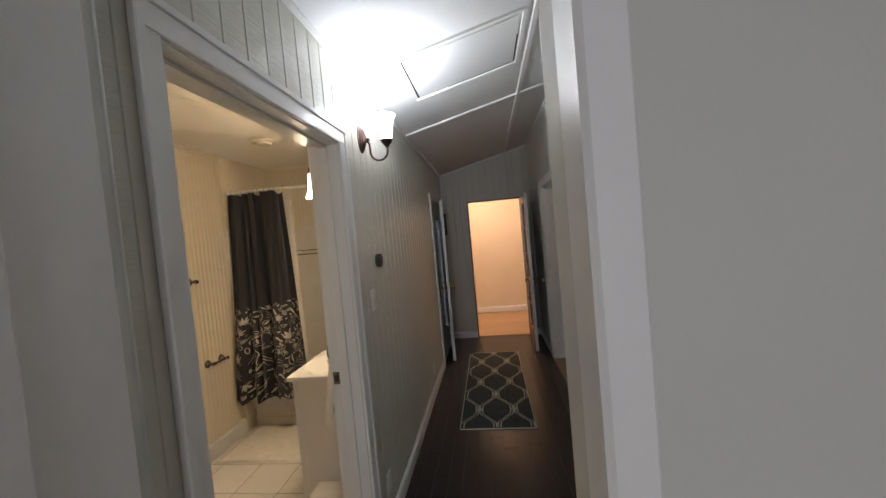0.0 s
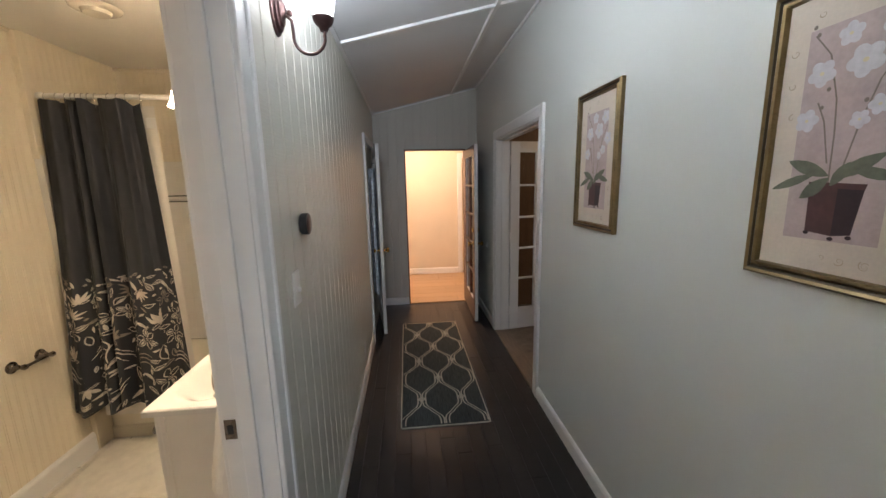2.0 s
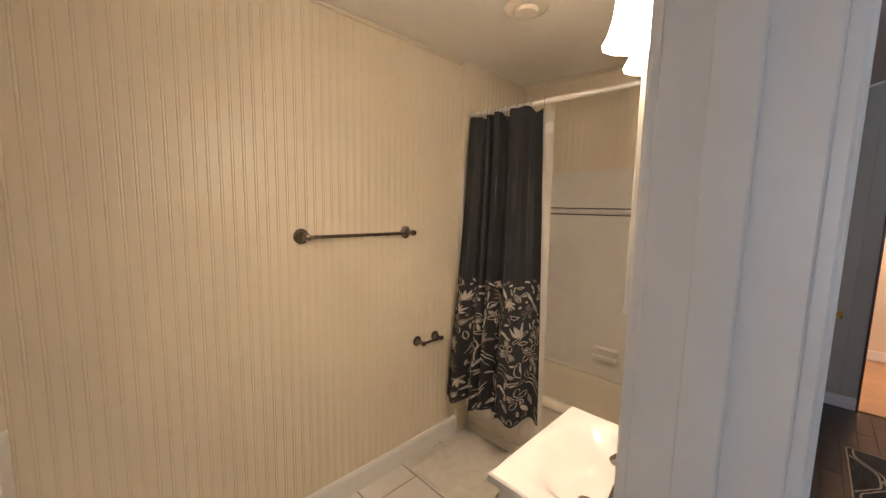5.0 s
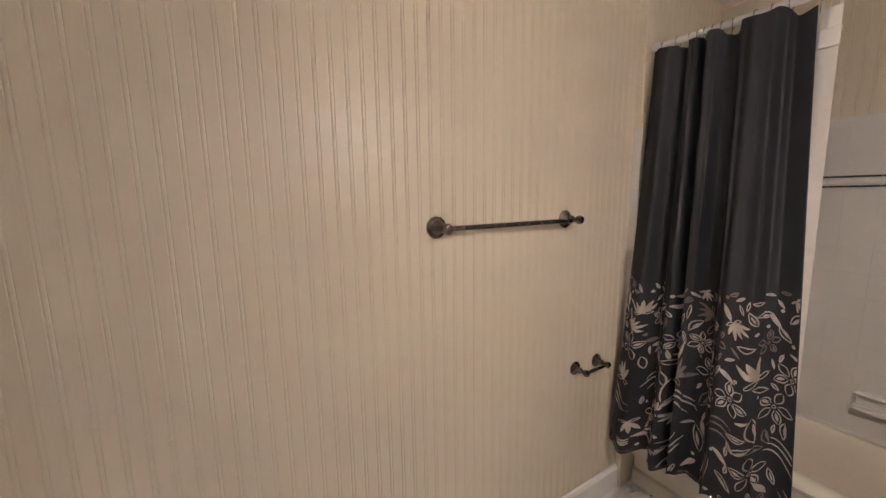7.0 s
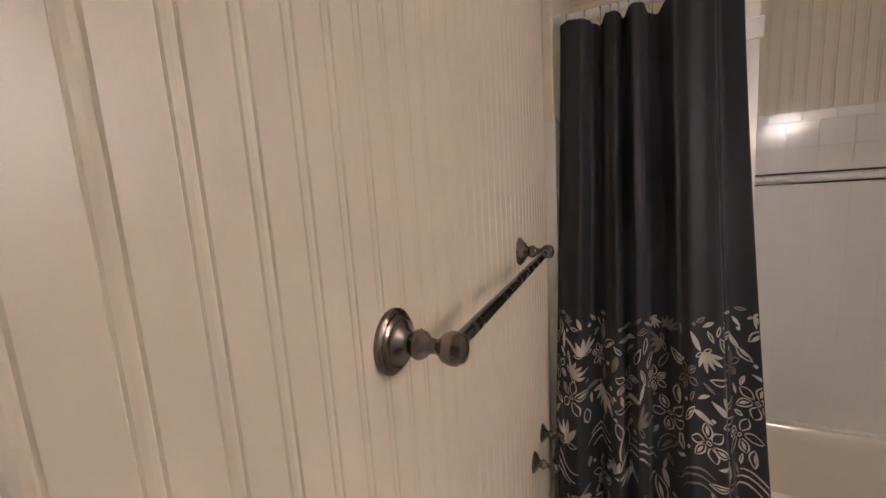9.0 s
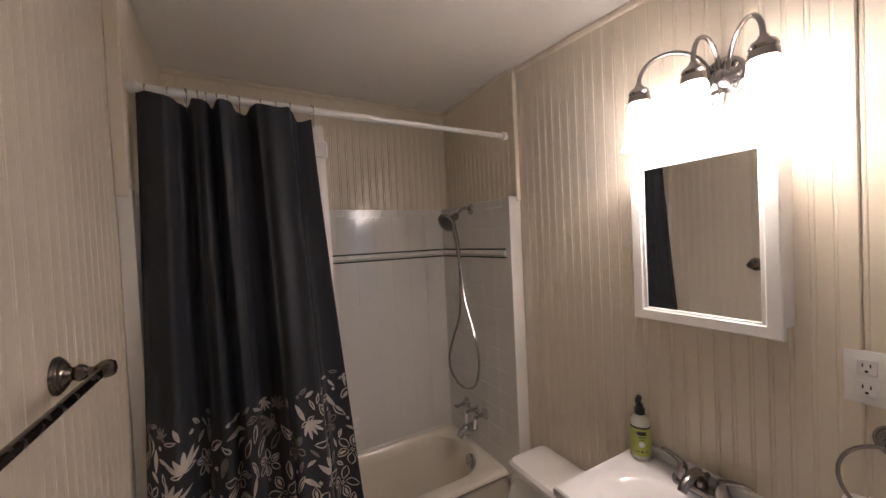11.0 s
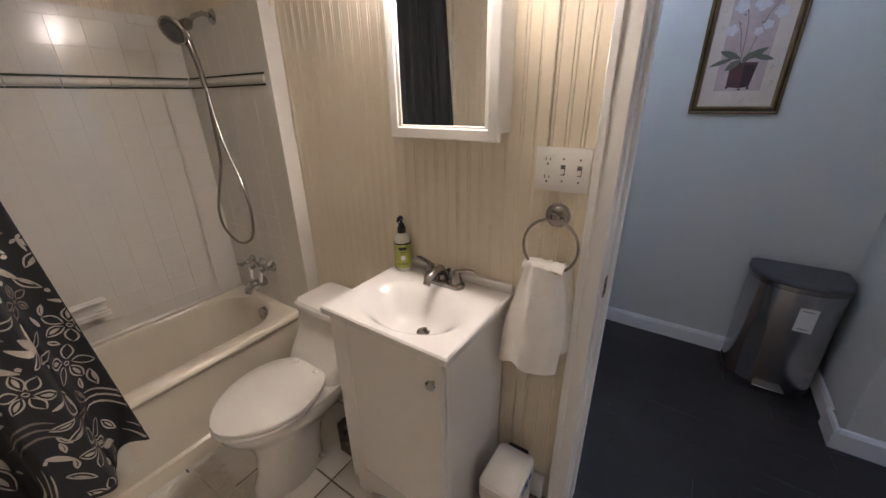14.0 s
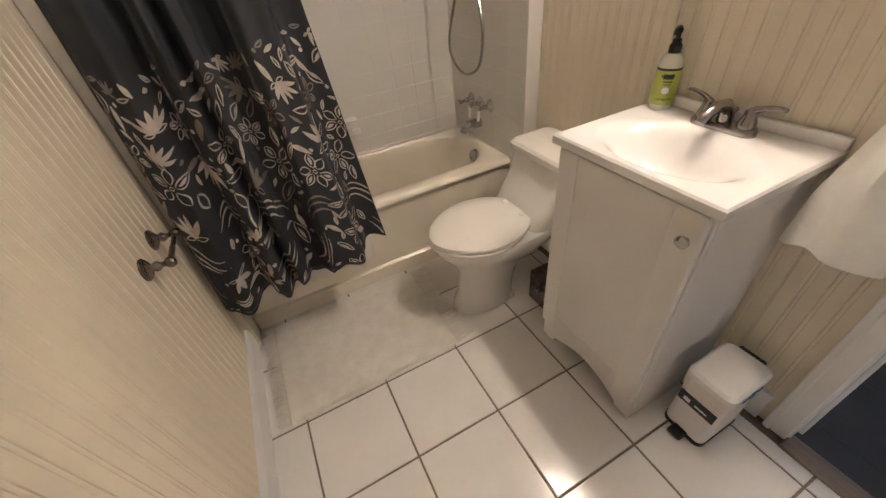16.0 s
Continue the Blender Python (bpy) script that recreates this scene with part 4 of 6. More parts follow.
def bloom(bm, s, h, a, r):
    """An open flower of outlined petals, each with a brushed heart."""
    n = rng.choice((5, 6))
    for k in range(n):
        b, ln = a + math.tau * k / n + rng.uniform(-0.15, 0.15), r * rng.uniform(0.72, 0.85)
        s0, h0 = s + 0.18 * r * math.cos(b), h + 0.18 * r * math.sin(b)
        outline(bm, s0, h0, b, ln, r * 0.50, 0.0048)
        if k % 2:
            petal(bm, s0 + 0.2 * r * math.cos(b), h0 + 0.2 * r * math.sin(b), b, ln * 0.55, r * 0.18)
    outline(bm, s - 0.13 * r, h, 0.0, r * 0.26, r * 0.24, 0.004)


def leaf(bm, s, h, a, r):
    s0, h0 = s - r * math.cos(a), h - r * math.sin(a)
    outline(bm, s0, h0, a, 2 * r, r * 0.74, 0.0048, bend=rng.uniform(-0.08, 0.08))
    if rng.random() < 0.6:
        petal(bm, s - 0.45 * r * math.cos(a), h - 0.45 * r * math.sin(a), a, r * 1.0, r * 0.22)


def solid_leaf(bm, s, h, a, r):
    petal(bm, s - r * math.cos(a), h - r * math.sin(a), a, 2 * r, r * 0.62)


def curls(bm, s, h, a, r):
    c = rng.choice((-1, 1)) * rng.uniform(0.8, 1.6)
    for k in (-1, 0, 1):
        stroke(bm, s - r * math.cos(a) - 0.32 * r * k * math.sin(a), h - r * math.sin(a) + 0.32 * r * k * math.cos(a), a - 0.4 * c, r * (1.9 - 0.3 * abs(k)), c, 0.0085)


def dot(bm, s, h, a, r):
    petal(bm, s - 0.7 * r, h, 0.0, 1.4 * r, 1.5 * r, 6)


# (motif, radius, tries, how far down it starts), large ones first
MOTIFS = ((curls, 0.080, 40, 1.45), (bloom, 0.066, 120, 1.28), (fan, 0.062, 200, 1.25), (leaf, 0.055, 150, 1.35), (bloom, 0.050, 120, 1.12), (fan, 0.042, 300, 1.08), (leaf, 0.034, 500, 1.04), (solid_leaf, 0.034, 500, 1.06), (curls, 0.034, 500, 1.2), (fan, 0.027, 300, 1.0), (solid_leaf, 0.021, 500, 0.99), (leaf, 0.020, 500, 0.98), (dot, 0.010, 400, 1.0))
spots = []
for motif, r, tries, start in MOTIFS:
    slim = 0.62 if motif in (leaf, solid_leaf) else 0.92
    for _ in range(tries):
        s, h, a = rng.uniform(0.0, CUR["w"]), rng.uniform(start, LEN + 0.02), rng.uniform(0, math.tau)
        lean = a + math.pi / 2 if motif in (leaf, solid_leaf) and rng.random() < 0.5 else a
        if h < 1.24 and rng.random() < 0.55 or any((s - p) ** 2 + (h - q) ** 2 < (slim * r + d) ** 2 for p, q, d in spots):
            continue
        spots.append((s, h, slim * r))
        motif(bone if rng.random() < 0.85 else taupe, s, h, lean, r)
prints = [part("floral_print", bone, PRINT, None, "bone-white flower and leaf print"), part("floral_print", taupe, PRINT_GREY, None, "taupe flower and leaf print")]
for o in prints:
    under(tagged(o, kind="stuff"), curtain)

# liner behind it
liner = thing("curtain_liner", "white vinyl shower curtain liner", "curtain liner", (-1.05, 3.74, 2.13))
bm = bmesh.new()
g2 = []
for j in range(31):
    v = j / 30
    g2.append([bm.verts.new((-1.325 + (0.555 + 0.03 * v) * i / 70, 3.738 - 0.022 * v + 0.006 * math.sin(i * 0.55) * (0.5 + 0.3 * v), 2.11 + (0.20 - 2.11) * v)) for i in range(71)])
for j in range(30):
    for i in range(70):
        bm.faces.new((g2[j][i], g2[j][i + 1], g2[j + 1][i + 1], g2[j + 1][i]))
under(part("sheet", bm, LINER), liner)
bm = bmesh.new()
box(bm, -0.815, -0.762, 3.722, 3.728, 1.985, 2.045, 0.002)
under(part("tab", bm, WHITE_PLASTIC, None, "white square tab"), liner)

rod = thing("curtain_rod", "white tension shower curtain rod", "curtain rod", (-0.63, 3.715, 2.152))
bm = bmesh.new()
tube(bm, ((-1.35, 3.715, 2.162), (-0.55, 3.715, 2.152)), 0.0135, 14)
under(part("tube", bm, WHITE_PLASTIC), rod)
bm = bmesh.new()
tube(bm, ((-0.56, 3.715, 2.152), (0.112, 3.715, 2.146)), 0.0112, 14)
under(part("inner_tube", bm, WHITE_PLASTIC), rod)
for x, r0, z in ((-1.345, -90, 2.162), (0.104, 90, 2.146)):
    bm = bmesh.new()
    lathe(bm, ((0, 0), (0.015, 0), (0.02, 0.006), (0.02, 0.018), (0.014, 0.03), (0, 0.03)), 16, pose(x - math.copysign(0.022, r0), 3.715, z, 0, r0, 0))
    under(part("end_cap", bm, WHITE_PLASTIC), rod)
ring0 = thing("curtain_ring", "chrome wire roller curtain ring", "curtain ring", (0, 0, 0), "rings on the curtain rod")
bm = bmesh.new()
tube(bm, arc((0, 0, 0), 0.020, -70, 220, 14, (0, 1, 0), (0, 0, 1)) + [Vector((0, -0.013, -0.03)), Vector((0, -0.015, -0.062))], 0.0016, 6)
part("wire", bm, CHROME, ring0)
for k in range(5):
    bm = bmesh.new()
    lathe(bm, ((0, -0.003), (0.0032, -0.002), (0.0032, 0.002), (0, 0.003)), 8, Matrix.Translation((0, 0.020 * math.cos(radians(30 + 30 * k)), 0.020 * math.sin(radians(30 + 30 * k)))))
    part("roller_bead", bm, CHROME, ring0)
xs = [-1.31, -1.25, -1.205, -1.175, -1.15, -1.12, -1.09, -1.055, -0.985, -0.94, -0.89, -0.815]
for x in xs[1:]:
    copy_thing(ring0, pose(x, 3.715, 2.153, 0, 0, (x * 997) % 30 - 15))
ring0.matrix_basis = pose(xs[0], 3.715, 2.153, 0, 0, 8)

# ---- bathroom: fittings ----
def plate_post(bm, at, m, scale=1.0):
    """A stepped round wall plate with a turned neck ending in a ball; local z points away from the wall."""
    k = scale
    lathe(bm, [(r * k, z * k) for r, z in ((0.036, 0), (0.036, 0.004), (0.034, 0.006), (0.031, 0.007), (0.031, 0.009), (0.027, 0.012), (0.025, 0.012), (0.022, 0.016), (0.015, 0.019), (0.012, 0.024), (0.0155, 0.030), (0.0165, 0.034),
                                           (0.014, 0.040), (0.0085, 0.046), (0.008, 0.053), (0.010, 0.057), (0.0150, 0.062), (0.0175, 0.070), (0.0170, 0.077), (0.013, 0.084), (0.0, 0.088))], 26, Matrix.Translation(at) @ m)


EASTWARD, WESTWARD = pose(0, 0, 0, 0, 90, 0), pose(0, 0, 0, 0, -90, 0)
bar = thing("towel_bar", "antique pewter towel bar with turned posts", "towel bar", (WEST, 2.905, 1.428))
for y in (2.600, 3.212):
    bm = bmesh.new()
    plate_post(bm, (WEST, y, 1.428), EASTWARD)
    under(part("post", bm, PEWTER), bar)
bm = bmesh.new()
tube(bm, ((WEST + 0.070, 2.600, 1.428), (WEST + 0.070, 3.212, 1.428)), 0.0085, 16)
under(part("bar", bm, PEWTER), bar)
tp = thing("toilet_paper_holder", "empty antique pewter toilet paper holder", "paper holder", (WEST, 3.388, 0.752))
for y in (3.312, 3.462):
    bm = bmesh.new()
    plate_post(bm, (WEST, y, 0.752), EASTWARD, 0.86)
    under(part("post", bm, PEWTER), tp)
bm = bmesh.new()
tube(bm, ((WEST + 0.060, 3.312, 0.752), (WEST + 0.060, 3.385, 0.752), (WEST + 0.060, 3.386, 0.752), (WEST + 0.060, 3.462, 0.752)), [0.0075, 0.0075, 0.006, 0.006], 14)
under(part("roller", bm, PEWTER), tp)

tr = thing("towel_ring", "brushed nickel towel ring beside the door", "towel ring", (EAST, 2.486, 1.143))
bm = bmesh.new()
lathe(bm, ((0.036, 0), (0.036, 0.004), (0.033, 0.007), (0.030, 0.008), (0.027, 0.013), (0.022, 0.017), (0.016, 0.02), (0.014, 0.028), (0.017, 0.034), (0.017, 0.040), (0.012, 0.045), (0, 0.047)), 26, Matrix.Translation((EAST, 2.486, 1.143)) @ WESTWARD)
under(part("post", bm, STEEL), tr)
RC = Vector((EAST - 0.042, 2.486, 1.062))
bm = bmesh.new()
tube(bm, [RC + Vector((0.03 * (math.sin(a) - 1) * 0.25, 0.079 * math.cos(a), 0.079 * math.sin(a))) for a in [math.tau * i / 40 for i in range(40)]], 0.0042, 10, True)
under(part("ring", bm, STEEL), tr)
settle(tr, 0, 0.002, 0.024)
# towel over the ring
tw = thing("hand_towel", "folded white terry hand towel hanging from the ring", "towel", (EAST - 0.05, 2.49, 0.98))
rng = random.Random(5)


def towel_leaf(bm, x, zt, zb, y0, y1, lean, ph, thick):
    nu, nv = 16, 22
    for side in (0, 1):
        rows = []
        for j in range(nv + 1):
            v = j / nv
            row = []
            for i in range(nu + 1):
                u = i / nu
                grip = 0.60 + 0.40 * min(1, v * 1.6)
                yc = (y0 + y1) / 2 + 0.012 * v
                y = yc + (u - 0.5) * (y1 - y0) * grip
                fold = (0.013 * math.sin(u * 7.5 + ph + 0.9 * v) + 0.007 * math.sin(u * 15 + ph * 2 + v * 2.5)) * (1.15 - 0.35 * v) + 0.004 * noise.noise((u * 4, v * 5, ph)) + 0.030 * (abs(u - 0.5) * 2) ** 3
                zz = zt + 0.006 * math.cos(u * 9 + ph) + (zb + 0.02 * math.sin(u * 3 + ph) + 0.02 * u - zt) * v
                band = -0.0025 if 0.80 < v < 0.87 else 0
                row.append(bm.verts.new((x - lean * v + fold + (side - 0.5) * (thick + band * 2), y, zz)))
            rows.append(row)
        for j in range(nv):
            for i in range(nu):
                bm.faces.new((rows[j][i], rows[j][i + 1], rows[j + 1][i + 1], rows[j + 1][i]))
        if side:
            for j in range(nv):
                for a in (0, nu):
                    bm.faces.new((keep[j][a], keep[j + 1][a], rows[j + 1][a], rows[j][a]))
            for i in range(nu):
                bm.faces.new((keep[0][i], keep[0][i + 1], rows[0][i + 1], rows[0][i])), bm.faces.new((keep[nv][i], keep[nv][i + 1], rows[nv][i + 1], rows[nv][i]))
        keep = rows


bm = bmesh.new()
towel_leaf(bm, RC.x - 0.022, 1.008, 0.655, 2.405, 2.590, 0.060, 0.6, 0.020)
under(part("front_fold", bm, TOWEL), tw)
bm = bmesh.new()
towel_leaf(bm, RC.x + 0.016, 1.006, 0.700, 2.390, 2.560, 0.020, 2.1, 0.020)
under(part("back_fold", bm, TOWEL), tw)
bm = bmesh.new()
loft(bm, [[Vector((RC.x - 0.003 + 0.028 * math.cos(a), y, 1.000 + 0.014 * math.sin(a) + 0.004 * math.sin(y * 90))) for a in [math.tau * i / 14 for i in range(14)]] for y in [2.435 + 0.12 * k / 8 for k in range(9)]])
under(part("top_fold", bm, TOWEL), tw)

settle(tw, 0, 0.004, 0.020)
# switch plate by the door
sw = thing("switch_plate", "white three-gang plate with outlet and two switches", "switch", (EAST, 2.475, 1.277))
bm = bmesh.new()
box(bm, EAST - 0.0075, EAST - 0.0005, 2.402, 2.552, 1.216, 1.336, 0.0025, 2)
under(part("plate", bm, WHITE_PLASTIC), sw)
for z in (1.300, 1.252):
    bm = bmesh.new()
    box(bm, EAST - 0.0095, EAST - 0.007, 2.500, 2.532, z - 0.017, z + 0.017, 0.001)
    rec = part("outlet", bm, WHITE_PLASTIC)
    under(rec, sw)
    for dy, dz, w, h in ((0.006, 0.004, 0.0022, 0.009), (-0.006, 0.004, 0.0022, 0.008), (0, -0.009, 0.005, 0.005)):
        bm = bmesh.new()
        box(bm, EAST - 0.0102, EAST - 0.009, 2.516 + dy - w / 2, 2.516 + dy + w / 2, z + dz - h / 2, z + dz + h / 2)
        o = part("slot", bm, BLACK_PLASTIC, None, "", False)
        o.parent = rec
for y in (2.474, 2.430):
    bm = bmesh.new()
    box(bm, EAST - 0.0085, EAST - 0.007, y - 0.006, y + 0.006, 1.262, 1.290)
    under(part("slot", bm, GREY_PLASTIC), sw)
    bm = bmesh.new()
    box(bm, EAST - 0.019, EAST - 0.0075, y - 0.0042, y + 0.0042, 1.266, 1.279, 0.0015)
    under(part("toggle", bm, WHITE_PLASTIC), sw)
    for z in (1.246, 1.306):
        bm = bmesh.new()
        lathe(bm, ((0, 0.0015), (0.0025, 0.001), (0.003, 0)), 10, Matrix.Translation((EAST - 0.0075, y, z)) @ WESTWARD)
        under(part("screw", bm, GREY_PLASTIC), sw)

settle(sw, 0, 0.013, 0.020)
# vanity light
vl = thing("vanity_light", "three-arm brushed nickel light with lit glass bells", "wall lamp", (EAST, 2.795, 2.06))
bm = bmesh.new()
lathe(bm, ((0, 0.030), (0.018, 0.029), (0.030, 0.022), (0.036, 0.020), (0.050, 0.012), (0.056, 0.010), (0.060, 0.004), (0.060, 0)), 28, Matrix.Translation((EAST, 2.787, 2.055)) @ WESTWARD, 1.0)
for k in range(10):
    a = math.tau * k / 10
    lathe(bm, ((0, 0.006), (0.006, 0.004), (0.008, 0)), 8, Matrix.Translation((EAST - 0.016, 2.787 + 0.042 * math.cos(a), 2.055 + 0.042 * math.sin(a))) @ WESTWARD)
under(part("backplate", bm, STEEL), vl)
bm = bmesh.new()
lathe(bm, ((0, -0.055), (0.008, -0.05), (0.020, -0.035), (0.026, -0.015), (0.018, 0.0), (0, 0.004)), 16, pose(EAST - 0.026, 2.787, 2.02))
under(part("finial", bm, STEEL), vl)
for lx, ly in VANITY_LAMPS:
    c, tp_ = Vector((EAST - 0.022, 2.787 + (ly - 2.787) * 0.16, 2.065)), Vector((lx, ly, 2.075))
    mid = (c + tp_) / 2 + Vector((0, 0, 0.085))
    pts = []
    for i in range(17):
        t = i / 16
        a = math.pi * (1 - t)
        h = 0.5 + 0.5 * math.cos(a)
        pts.append(Vector((c.x + (tp_.x - c.x) * h, c.y + (tp_.y - c.y) * h, c.z + (tp_.z - c.z) * h + 0.082 * math.sin(a))))
    bm = bmesh.new()
    tube(bm, pts, 0.0062, 10)
    under(part("arm", bm, STEEL), vl)
    bm = bmesh.new()
    lathe(bm, ((0, 0.016), (0.009, 0.014), (0.012, 0.006), (0.024, -0.002), (0.029, -0.012), (0.026, -0.018), (0.030, -0.024), (0.031, -0.040), (0.028, -0.042), (0.0, -0.042)), 22, pose(lx, ly, 2.062))
    under(part("socket_cup", bm, STEEL), vl)
    bm = bmesh.new()
    prof = [(0.026, 0.0), (0.031, -0.008), (0.033, -0.03), (0.034, -0.06), (0.037, -0.09), (0.044, -0.118), (0.052, -0.134), (0.053, -0.136), (0.050, -0.134), (0.042, -0.117), (0.035, -0.09), (0.032, -0.06), (0.031, -0.03), (0.029, -0.008), (0.024, -0.002)]
    seg = 32
    rings = []
    for r, z in prof:
        rings.append([Vector((lx + (r + 0.0016 * math.cos(12 * math.tau * i / seg) * min(1, -z * 9)) * math.cos(math.tau * i / seg), ly + (r + 0.0016 * math.cos(12 * math.tau * i / seg) * min(1, -z * 9)) * math.sin(math.tau * i / seg), 2.024 + z)) for i in range(seg)])
    loft(bm, rings, False, False)
    under(part("glass_shade", bm, SHADE_WARM, None, "lit frosted bell glass"), vl)
    bm = bmesh.new()
    lathe(bm, ((0, -0.04), (0.012, -0.036), (0.021, -0.02), (0.022, -0.004), (0.014, 0.02), (0.011, 0.04), (0, 0.04)), 16, pose(lx, ly, 1.973))
    under(part("bulb", bm, BULB_WARM), vl)

# soap bottle
sp = thing("soap_bottle", "hand soap bottle with lime label and black pump", "soap bottle", (0.075, 3.035, VZ))
BM_ = pose(0.075, 3.035, VZ)
bm = bmesh.new()
lathe(bm, ((0, 0), (0.028, 0), (0.031, 0.004), (0.031, 0.118), (0.029, 0.132), (0.020, 0.144), (0.014, 0.148), (0.0, 0.148)), 24, BM_)
under(part("bottle", bm, CLEAR_PLASTIC), sp)
bm = bmesh.new()
lathe(bm, ((0.0314, 0.016), (0.0317, 0.016), (0.0317, 0.108), (0.0314, 0.108)), 24, BM_)
lab = part("label", bm, GREEN_LABEL, None, "lime green paper label")
under(lab, sp)
bm = bmesh.new()
lathe(bm, ((0.0312, 0.107), (0.032, 0.107), (0.032, 0.113), (0.0312, 0.113)), 24, BM_)
under(part("label_band", bm, BLACK_PLASTIC), sp)


def curved_bar(bm, a0, a1, z0, z1, r=0.0322):
    n = 6
    for i in range(n):
        b0, b1 = radians(a0 + (a1 - a0) * i / n), radians(a0 + (a1 - a0) * (i + 1) / n)
        bm.faces.new([bm.verts.new(BM_ @ Vector((r * math.cos(b), r * math.sin(b), z))) for b, z in ((b0, z0), (b1, z0), (b1, z1), (b0, z1))])


bm = bmesh.new()
for a0, a1, z0, z1 in ((196, 246, 0.086, 0.099), (188, 194, 0.09, 0.096), (200, 242, 0.078, 0.081), (204, 238, 0.071, 0.073)):
    curved_bar(bm, a0, a1, z0, z1)
under(part("label_print", bm, BLACK_PLASTIC, None, "", False), sp)
bm = bmesh.new()
lathe(bm, ((0, 0.0006), (0.009, 0.0006), (0.009, 0)), 16, BM_ @ pose(0.0322 * math.cos(radians(220)), 0.0322 * math.sin(radians(220)), 0.056, 0, 90, 220))
under(part("label_seal", bm, PAPER), sp)
for k, (word, a) in enumerate((("HAND", 208), ("SOAP", 234))):
    fc = bpy.data.curves.new("label_words", "FONT")
    fc.body, fc.size, fc.align_x, fc.align_y = word, 0.0095, "CENTER", "CENTER"
    ob = new("label_words", fc)
    fc.materials.append(BLACK_PLASTIC)
    ob.matrix_basis = BM_ @ pose(0.0326 * math.cos(radians(a)), 0.0326 * math.sin(radians(a)), 0.032, 90, 0, a + 90)
    under(ob, sp)
bm = bmesh.new()
lathe(bm, ((0, 0.146), (0.0155, 0.146), (0.0155, 0.166), (0.011, 0.170), (0.011, 0.180), (0.0055, 0.183), (0.0055, 0.196), (0, 0.196)), 18, BM_)
tube(bm, [BM_ @ Vector(p) for p in ((0.004, 0.002, 0.198), (-0.006, -0.002, 0.205), (-0.024, -0.008, 0.204), (-0.031, -0.010, 0.196))], [0.0085, 0.0085, 0.006, 0.0045], 10)
under(part("pump", bm, BLACK_PLASTIC), sp)

# small pedal bin
sb = thing("pedal_bin", "small white steel pedal bin with a plastic bag", "trash bin", (-0.045, 2.51, 0))
bm = bmesh.new()
loft(bm, [rounded(-0.135, 0.05, 2.448, 2.575, 0.022, z, 4) for z in (0.012, 0.225)])
under(part("body", bm, WHITE_PLASTIC), sb)
bm = bmesh.new()
loft(bm, [rounded(-0.138, 0.053, 2.445, 2.578, 0.024, z, 4) for z in (0.0, 0.014)])
under(part("base_ring", bm, BLACK_PLASTIC), sb)
bm = bmesh.new()
loft(bm, [rounded(-0.140, 0.052, 2.443, 2.580, 0.024, 0.244, 4), rounded(-0.140, 0.052, 2.443, 2.580, 0.024, 0.262, 4), rounded(-0.132, 0.044, 2.451, 2.572, 0.022, 0.272, 4), rounded(-0.11, 0.02, 2.47, 2.553, 0.02, 0.275, 4)])
under(part("lid", bm, WHITE_PLASTIC), sb)
bm = bmesh.new()
rng = random.Random(3)
base = rounded(-0.139, 0.054, 2.444, 2.579, 0.024, 0, 7)
jit = [rng.uniform(-1, 1) for _ in base]
loft(bm, [[Vector((p.x + j * 0.002, p.y - j * 0.002, z + j * dz)) for p, j in zip(base, jit)] for z, dz in ((0.243, 0.0), (0.225, 0.003), (0.195, 0.012))], False, False)
under(part("bag", bm, LINER, None, "white plastic bag turned over the rim"), sb)
bm = bmesh.new()
box(bm, -0.1375, -0.1345, 2.456, 2.567, 0.135, 0.178, 0.001)
under(part("front_label", bm, BLACK_PLASTIC, None, "black printed band"), sb)
bm = bmesh.new()
box(bm, -0.1385, -0.1370, 2.478, 2.515, 0.150, 0.156), box(bm, -0.1385, -0.1370, 2.53, 2.55, 0.146, 0.162)
under(part("label_print", bm, PAPER, None, "", False), sb)
bm = bmesh.new()
for x, z, w in ((-0.08, 0.232, 0.03), (-0.04, 0.222, 0.018), (-0.055, 0.246, 0.026), (-0.015, 0.236, 0.02)):
    box(bm, x, x + w, 2.4405, 2.4425, z - 0.006, z + 0.005)
under(part("sticker_print", bm, BLUE_INK, None, "blue printed sticker", False), sb)
bm = bmesh.new()
box(bm, -0.175, -0.13, 2.490, 2.535, 0.008, 0.020, 0.004)
under(part("pedal", bm, BLACK_PLASTIC), sb)
bm = bmesh.new()
box(bm, 0.048, 0.066, 2.475, 2.550, 0.225, 0.268, 0.004)
under(part("hinge", bm, BLACK_PLASTIC), sb)

settle(sb, 0.004, 0.008, 0)
sb.scale = (1, 1, 1.06)
# shower head, hose and valves
sh = thing("hand_shower", "nickel hand shower on an angled arm with hose", "shower", (0.06, 3.965, 1.82))
bm = bmesh.new()
lathe(bm, ((0, 0.012), (0.016, 0.012), (0.026, 0.006), (0.030, 0)), 22, Matrix.Translation((0.060, 3.962, 1.822)) @ WESTWARD)
under(part("flange", bm, CHROME), sh)
bm = bmesh.new()
tube(bm, ((0.06, 3.962, 1.822), (0.02, 3.958, 1.828), (-0.015, 3.952, 1.815), (-0.048, 3.944, 1.785)), 0.0095, 12)
under(part("arm", bm, CHROME), sh)
bm = bmesh.new()
tube(bm, ((-0.045, 3.944, 1.790), (-0.055, 3.942, 1.780), (-0.085, 3.936, 1.766), (-0.10, 3.932, 1.758)), [0.015, 0.021, 0.021, 0.016], 14)
under(part("bracket", bm, STEEL), sh)
bm = bmesh.new()
hm = Matrix.Translation((-0.108, 3.928, 1.755)) @ Vector((-0.80, -0.25, -0.52)).to_track_quat("Z", "Y").to_matrix().to_4x4()
